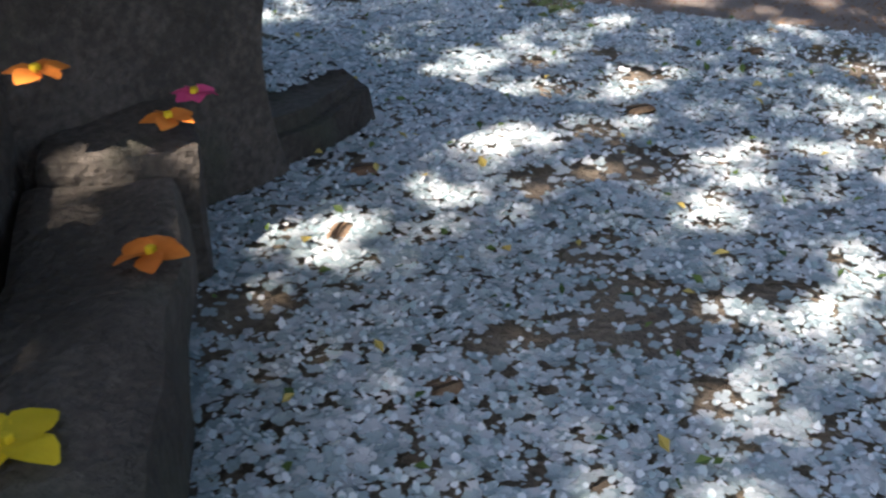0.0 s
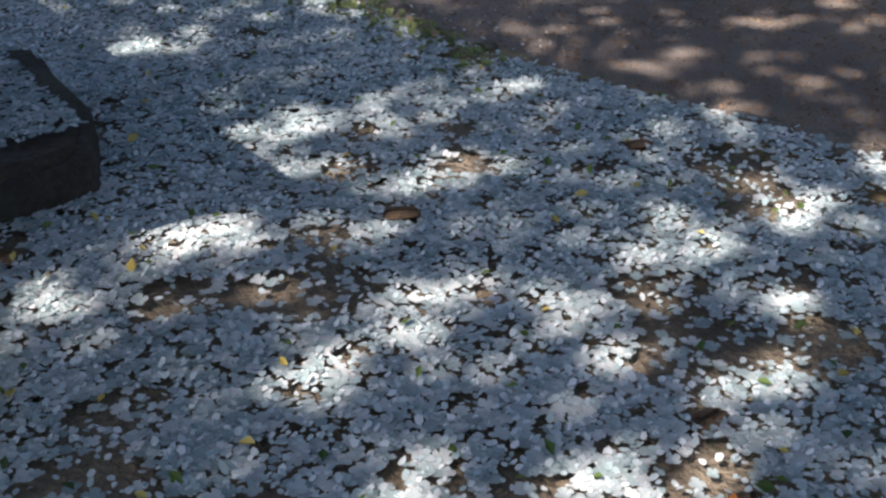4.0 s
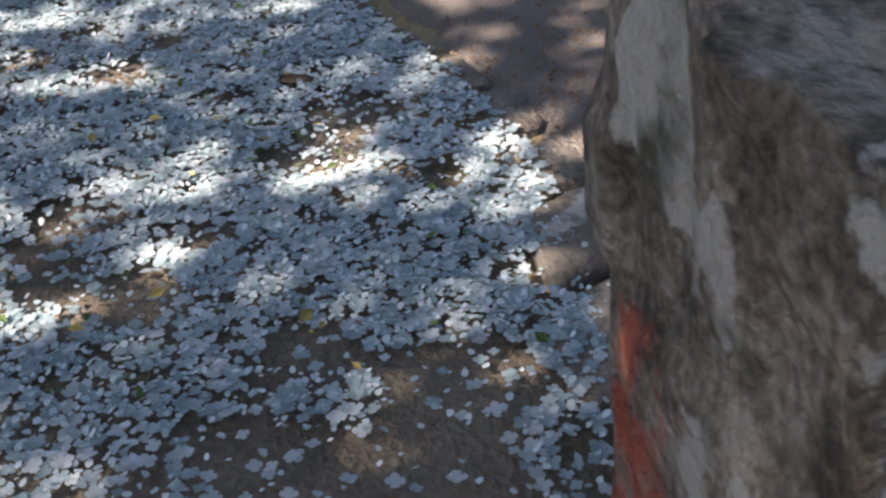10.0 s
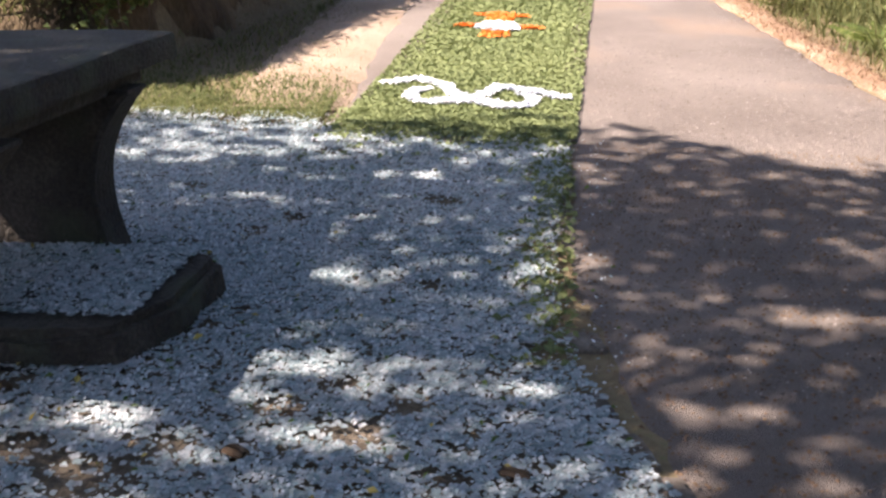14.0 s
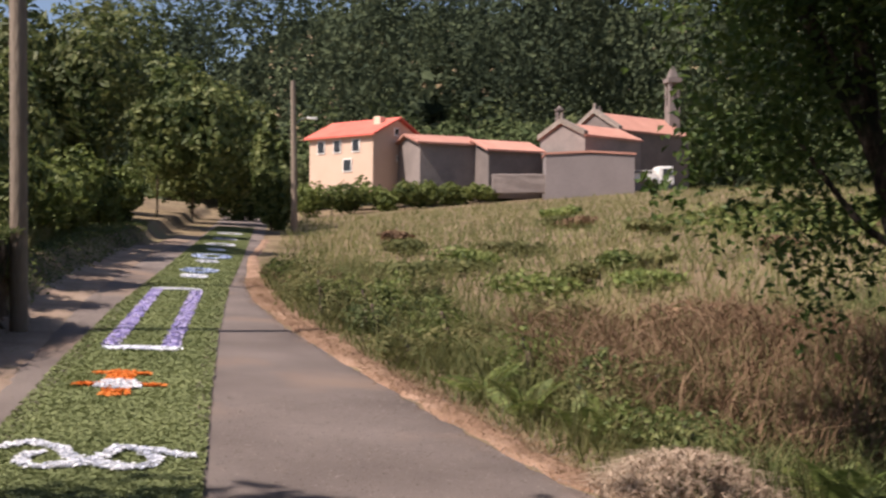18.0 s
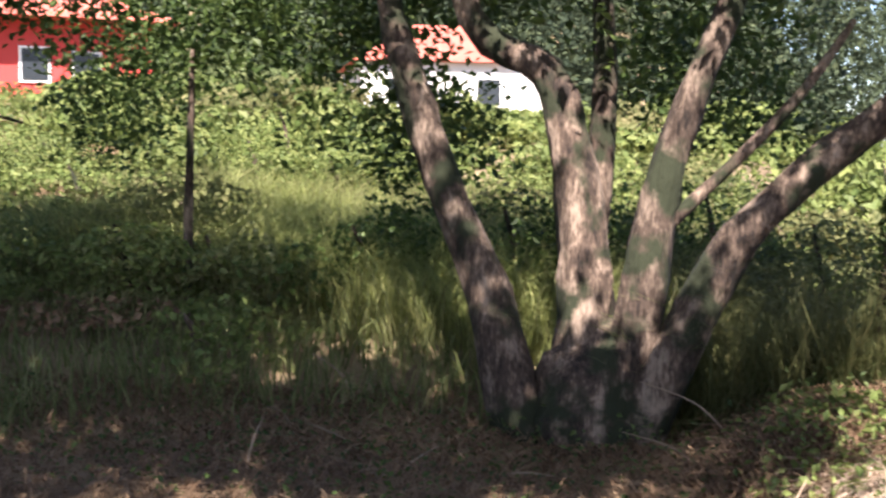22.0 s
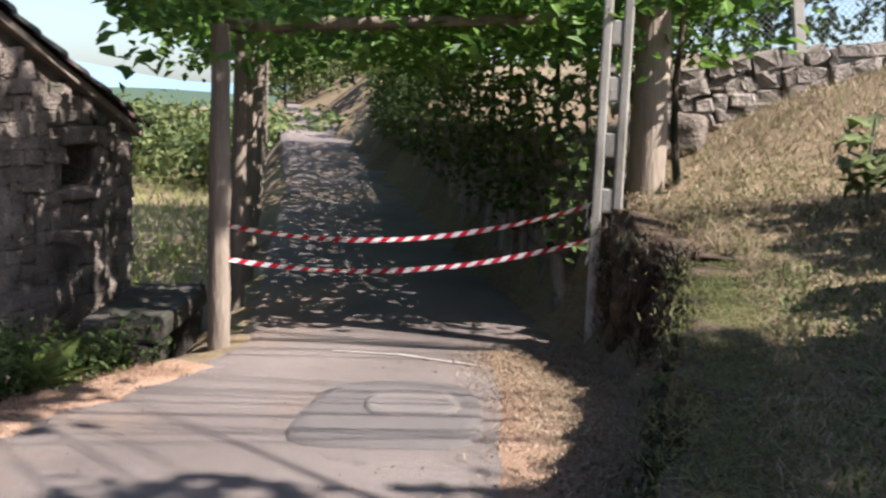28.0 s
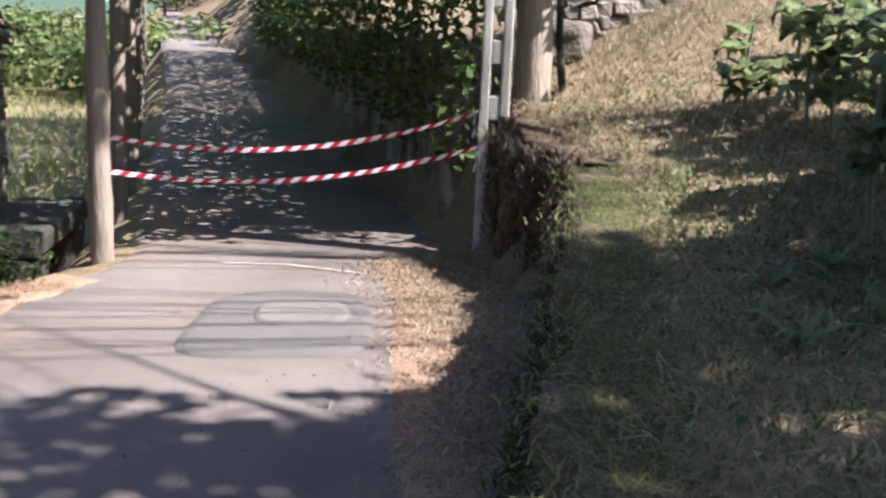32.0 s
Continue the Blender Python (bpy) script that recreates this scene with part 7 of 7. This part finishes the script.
# ---- petals on the yard ----
def petal_zone(x, y):
    """How thickly the petals lie, 0 to 1."""
    edge = np.interp(y, [1.2, 1.6, 2.1, 2.6, 3.2, 3.6, 4.5, 5.5, 6.4], [0.35, 0.45, 0.45, 0.36, 0.17, 0.08, 0.04, 0.1, 0.1])
    d = step(edge - x, -0.03, 0.06) * step(x, -3.9, -2.9) * step(y + 0.12 * np.sin(x * 9) + 0.08 * np.sin(x * 23), 6.65, 6.0)
    near = 0.56 - 0.42 * step(x, -0.5, -1.5) - 0.1 * np.sin(x * 6)
    d = d * (0.16 + 0.84 * step(y - near, 0.45, 1.25))
    hole = np.sin(x * 5.3 + 1.3) * np.sin(y * 6.1 + x) + 0.7 * np.sin(x * 13 + y * 4) * np.sin(y * 15 - x * 3)
    bare = np.interp(y, [1.5, 2.6, 3.6], [0.2, 0.45, 0.9])
    fine = np.sin(x * 31 + 3 * np.sin(y * 9)) * np.sin(y * 37 + 2 * np.sin(x * 13))
    return d * (1 - 0.85 * step(hole, bare, bare + 0.35)) * (1 - 0.6 * step(fine, 0.15, 0.6) * step(y, 4.2, 2.6))


def on_yard(x, y):
    z = land(x, y) + 0.03
    pl = (x > -2.09) & (x < -1.26) & (y > 3.17) & (y < 3.88)
    return np.where(pl, np.maximum(z, 0.225), z)


def florets(pts, size, petals=4, tilt=0.2):
    """Hydrangea florets of round petals, a little cupped and tilted; petals=1: single ones."""
    n = len(pts)
    s = size * RNG.uniform(0.7, 1.25, n)
    yaw, tx, ty = RNG.uniform(0, 2 * np.pi, n), RNG.normal(0, tilt, n), RNG.normal(0, tilt, n)
    shape = [(0.05, 0, 0)]
    for k in range(petals):
        a = k * np.pi / 2
        for da, rr, zz in ((-0.85, 0.28, 0.04), (-0.55, 0.50, 0.10), (0, 0.56, 0.09), (0.55, 0.50, 0.10), (0.85, 0.28, 0.04)):
            shape.append((np.cos(a + da) * rr, np.sin(a + da) * rr, zz))
    m = len(shape)
    v = np.array(shape)[None] * s[:, None, None] * RNG.uniform(0.88, 1.12, (n, m, 1))
    v[..., 2] *= RNG.uniform(-0.5, 1.6, (n, 1))
    c, sn = np.cos(yaw), np.sin(yaw)
    x = v[..., 0] * c[:, None] - v[..., 1] * sn[:, None]
    y = v[..., 0] * sn[:, None] + v[..., 1] * c[:, None]
    z = v[..., 2] + x * tx[:, None] + y * ty[:, None]
    v = np.stack([x, y, np.maximum(z, -0.005)], -1) + pts[:, None]
    i = np.arange(n)[:, None] * m
    f = np.concatenate([i + [[0, 1 + 5 * k, 2 + 5 * k, 3 + 5 * k]] for k in range(petals)] + [i + [[0, 3 + 5 * k, 4 + 5 * k, 5 + 5 * k]] for k in range(petals)])
    return v.reshape(-1, 3), f


n = 80000
x, y = RNG.uniform(-3.9, 0.6, n), RNG.uniform(0.9, 6.5, n)
k = RNG.uniform(0, 1, n) < petal_zone(x, y)
x, y = x[k], y[k]
v, f = florets(np.column_stack([x, y, on_yard(x, y) + RNG.uniform(0, 0.005, len(x))]), 0.0255, 4, 0.12)
stuff("hydrangea_petals", mesh_np("hydrangea_petals", v, f, M["petal"]), "thick drift of pale blue hydrangea petals", "petals")
n = 200000
x, y = RNG.uniform(-3.9, 0.62, n), RNG.uniform(0.8, 6.5, n)
k = RNG.uniform(0, 1, n) < petal_zone(x, y) * 0.9 + 0.014 * (x < 0.3)
x, y = x[k], y[k]
v, f = florets(np.column_stack([x, y, on_yard(x, y) + RNG.uniform(0.001, 0.006, len(x))]), 0.0235, 1, 0.3)
stuff("loose_petals", mesh_np("loose_petals", v, f, M["petal"]), "scattered single hydrangea petals", "petals")
n = 1000
y = 6.6 - 3.3 * RNG.uniform(0, 1, n) ** 1.6
x = np.where(RNG.uniform(0, 1, n) < step(y, 5.2, 6.2), RNG.uniform(-1.3, 0.14, n), 0.13 - np.abs(RNG.normal(0, 0.12, n)))
stuff("green_edge", leaves("green_edge", np.column_stack([x, y, on_yard(x, y) + 0.012]), 0.04, M["clip"], 0, 1.2), "cut greenery among the petals at the road side", "greenery")
n = 420
x, y = RNG.uniform(-3, 0.3, n), RNG.uniform(1.1, 5.5, n)
stuff("green_bits", leaves("green_bits", np.column_stack([x, y, on_yard(x, y) + 0.014]), 0.026, M["leaf"], 0, 1.2), "bits of green leaf among the petals", "leaves")
n = 40
x, y = RNG.uniform(-2.4, -0.9, n), RNG.uniform(1.15, 1.6, n)
stuff("orange_bits", leaves("orange_bits", np.column_stack([x, y, on_yard(x, y) + 0.014]), 0.022, M["orange_petal"], 0, 1.2), "torn orange petals at the drift's edge", "petals")
n = 110
x, y = RNG.uniform(-3, 0.1, n), RNG.uniform(1.2, 4.5, n)
stuff("fallen_leaves", leaves("fallen_leaves", np.column_stack([x, y, on_yard(x, y) + 0.016]), 0.03, M["yellow_leaf"], 0, 1.5), "small yellow fallen leaves on the petals", "leaves")


# ---- flowers on the steps ----
def flower(x, y, z, r, mat, label, turn, n=5):
    t = thing("flower", label, "flower", "flowers on the steps", at=(x, y, z), turn=turn)
    for k in range(n):
        bm = bmesh.new()
        g = []
        for u in range(5):
            f = u / 4
            w = r * 0.42 * math.sin(math.pi * min(1, 0.1 + 0.86 * f))
            g.append([bm.verts.new((r * f, w * s, 0.012 + r * (0.25 * f - 0.3 * f * f) + 0.12 * w * abs(s))) for s in (-1, -0.4, 0.4, 1)])
        for a, b in zip(g, g[1:]):
            for i in range(3):
                bm.faces.new((a[i], b[i], b[i + 1], a[i + 1]))
        ob = part("petal", bm, M[mat], t, "", True)
        ob.matrix_basis = pose(0, 0, 0, random.Random(k + turn).uniform(-18, 18), 0, 360 * k / n)
    part("heart", box_bm(0.014, 0.014, 0.02, (0, 0, 0.005), 0, 0.004), M["yellow_petal"], t)


flower(-2.40, 2.54, 0.355, 0.058, "orange_petal", "orange day lily bloom lying on the step", 20)
flower(-2.14, 2.80, 0.425, 0.05, "orange_petal", "wilted orange bloom on the end block", 70)
flower(-2.03, 2.86, 0.425, 0.045, "pink_petal", "crimson pink bloom on the stone", 120, 6)
flower(-2.34, 2.86, 0.555, 0.055, "orange_petal", "orange bloom on the upper ledge", 200)
flower(-2.58, 2.68, 0.555, 0.05, "orange_petal", "orange bloom at the ledge's edge", 260)
flower(-2.79, 2.31, 0.355, 0.075, "yellow_petal", "bright yellow bloom on the step", 10, 4)


# ---- stones along the petals' edge ----
def edging_slab(parent, pts, top, seed):
    """A flat worn stone of uneven outline, its top just above the road."""
    bm = bmesh.new()
    c = np.mean(pts, 0)
    ring = []
    for i in range(len(pts)):
        p, q = np.array(pts[i]), np.array(pts[(i + 1) % len(pts)])
        for f in (0.1, 0.37, 0.63, 0.9):
            w = p + (q - p) * f
            n = noise.noise(Vector((w[0] * 9, w[1] * 9, seed)))
            ring.append(w + (w - c) * 0.12 * n)
    low = [bm.verts.new((*(c + (w - c) * 1.04), -0.08)) for w in ring]
    mid = [bm.verts.new((*w, top - 0.012)) for w in ring]
    hi = [bm.verts.new((*(c + (w - c) * 0.93), top + 0.006 * noise.noise(Vector((w[0] * 12, w[1] * 12, 3))))) for w in ring]
    m = len(ring)
    for i in range(m):
        j = (i + 1) % m
        bm.faces.new((low[i], low[j], mid[j], mid[i]))
        bm.faces.new((mid[i], mid[j], hi[j], hi[i]))
    bm.faces.new(hi)
    bmesh.ops.triangulate(bm, faces=bm.faces[:])
    bmesh.ops.recalc_face_normals(bm, faces=bm.faces)
    return part("edging_stone", bm, M["edging"], parent, "", True)


M["edging"] = material("worn_edging_stone", [(0.075, 0.06, 0.05), (0.15, 0.122, 0.10), (0.24, 0.20, 0.17)], 6, 70, 0.92, 0.7, 50, 0.2, stains=((0.32, 0.29, 0.26), 7.0, 0.60, 0.64))
t = thing("stone_edging", "flat worn stones along the road's edge", "edging")
for k, (pts, top) in enumerate([([(0.30, 1.28), (0.62, 1.22), (0.66, 1.54), (0.50, 1.62), (0.28, 1.52)], 0.015), ([(0.34, 1.58), (0.52, 1.66), (0.66, 1.58), (0.71, 1.88), (0.55, 1.95), (0.36, 1.86)], 0.02),
                                ([(0.44, 1.95), (0.58, 1.99), (0.62, 2.10), (0.52, 2.2), (0.42, 2.12)], 0.005), ([(0.40, 2.2), (0.52, 2.24), (0.50, 2.44), (0.38, 2.46)], 0.005),
                                ([(0.34, 2.5), (0.45, 2.5), (0.40, 2.68), (0.31, 2.68)], 0.006), ([(0.24, 2.74), (0.36, 2.72), (0.30, 2.92), (0.2, 2.92)], 0.006), ([(0.16, 2.98), (0.26, 3.0), (0.2, 3.2), (0.1, 3.16)], 0.008), ([(0.1, 3.5), (0.24, 3.52), (0.2, 3.68), (0.08, 3.66)], 0.01)]):
    edging_slab(t, pts, top, k)
rnd = random.Random(5)
for k in range(9):
    x, y = rnd.uniform(-2.2, 0.1), rnd.uniform(1.5, 3.0)
    ob = tagged(part("field_stone", box_bm(0.08, 0.055, 0.03, (x, y, float(land(x, y)) + 0.008), rnd.uniform(0, 180), 0.02, 0.03, 2, k + 30), M["brown_stone"], None, "", True), "brown stone half buried among the petals", "stone", "stones in the petals")
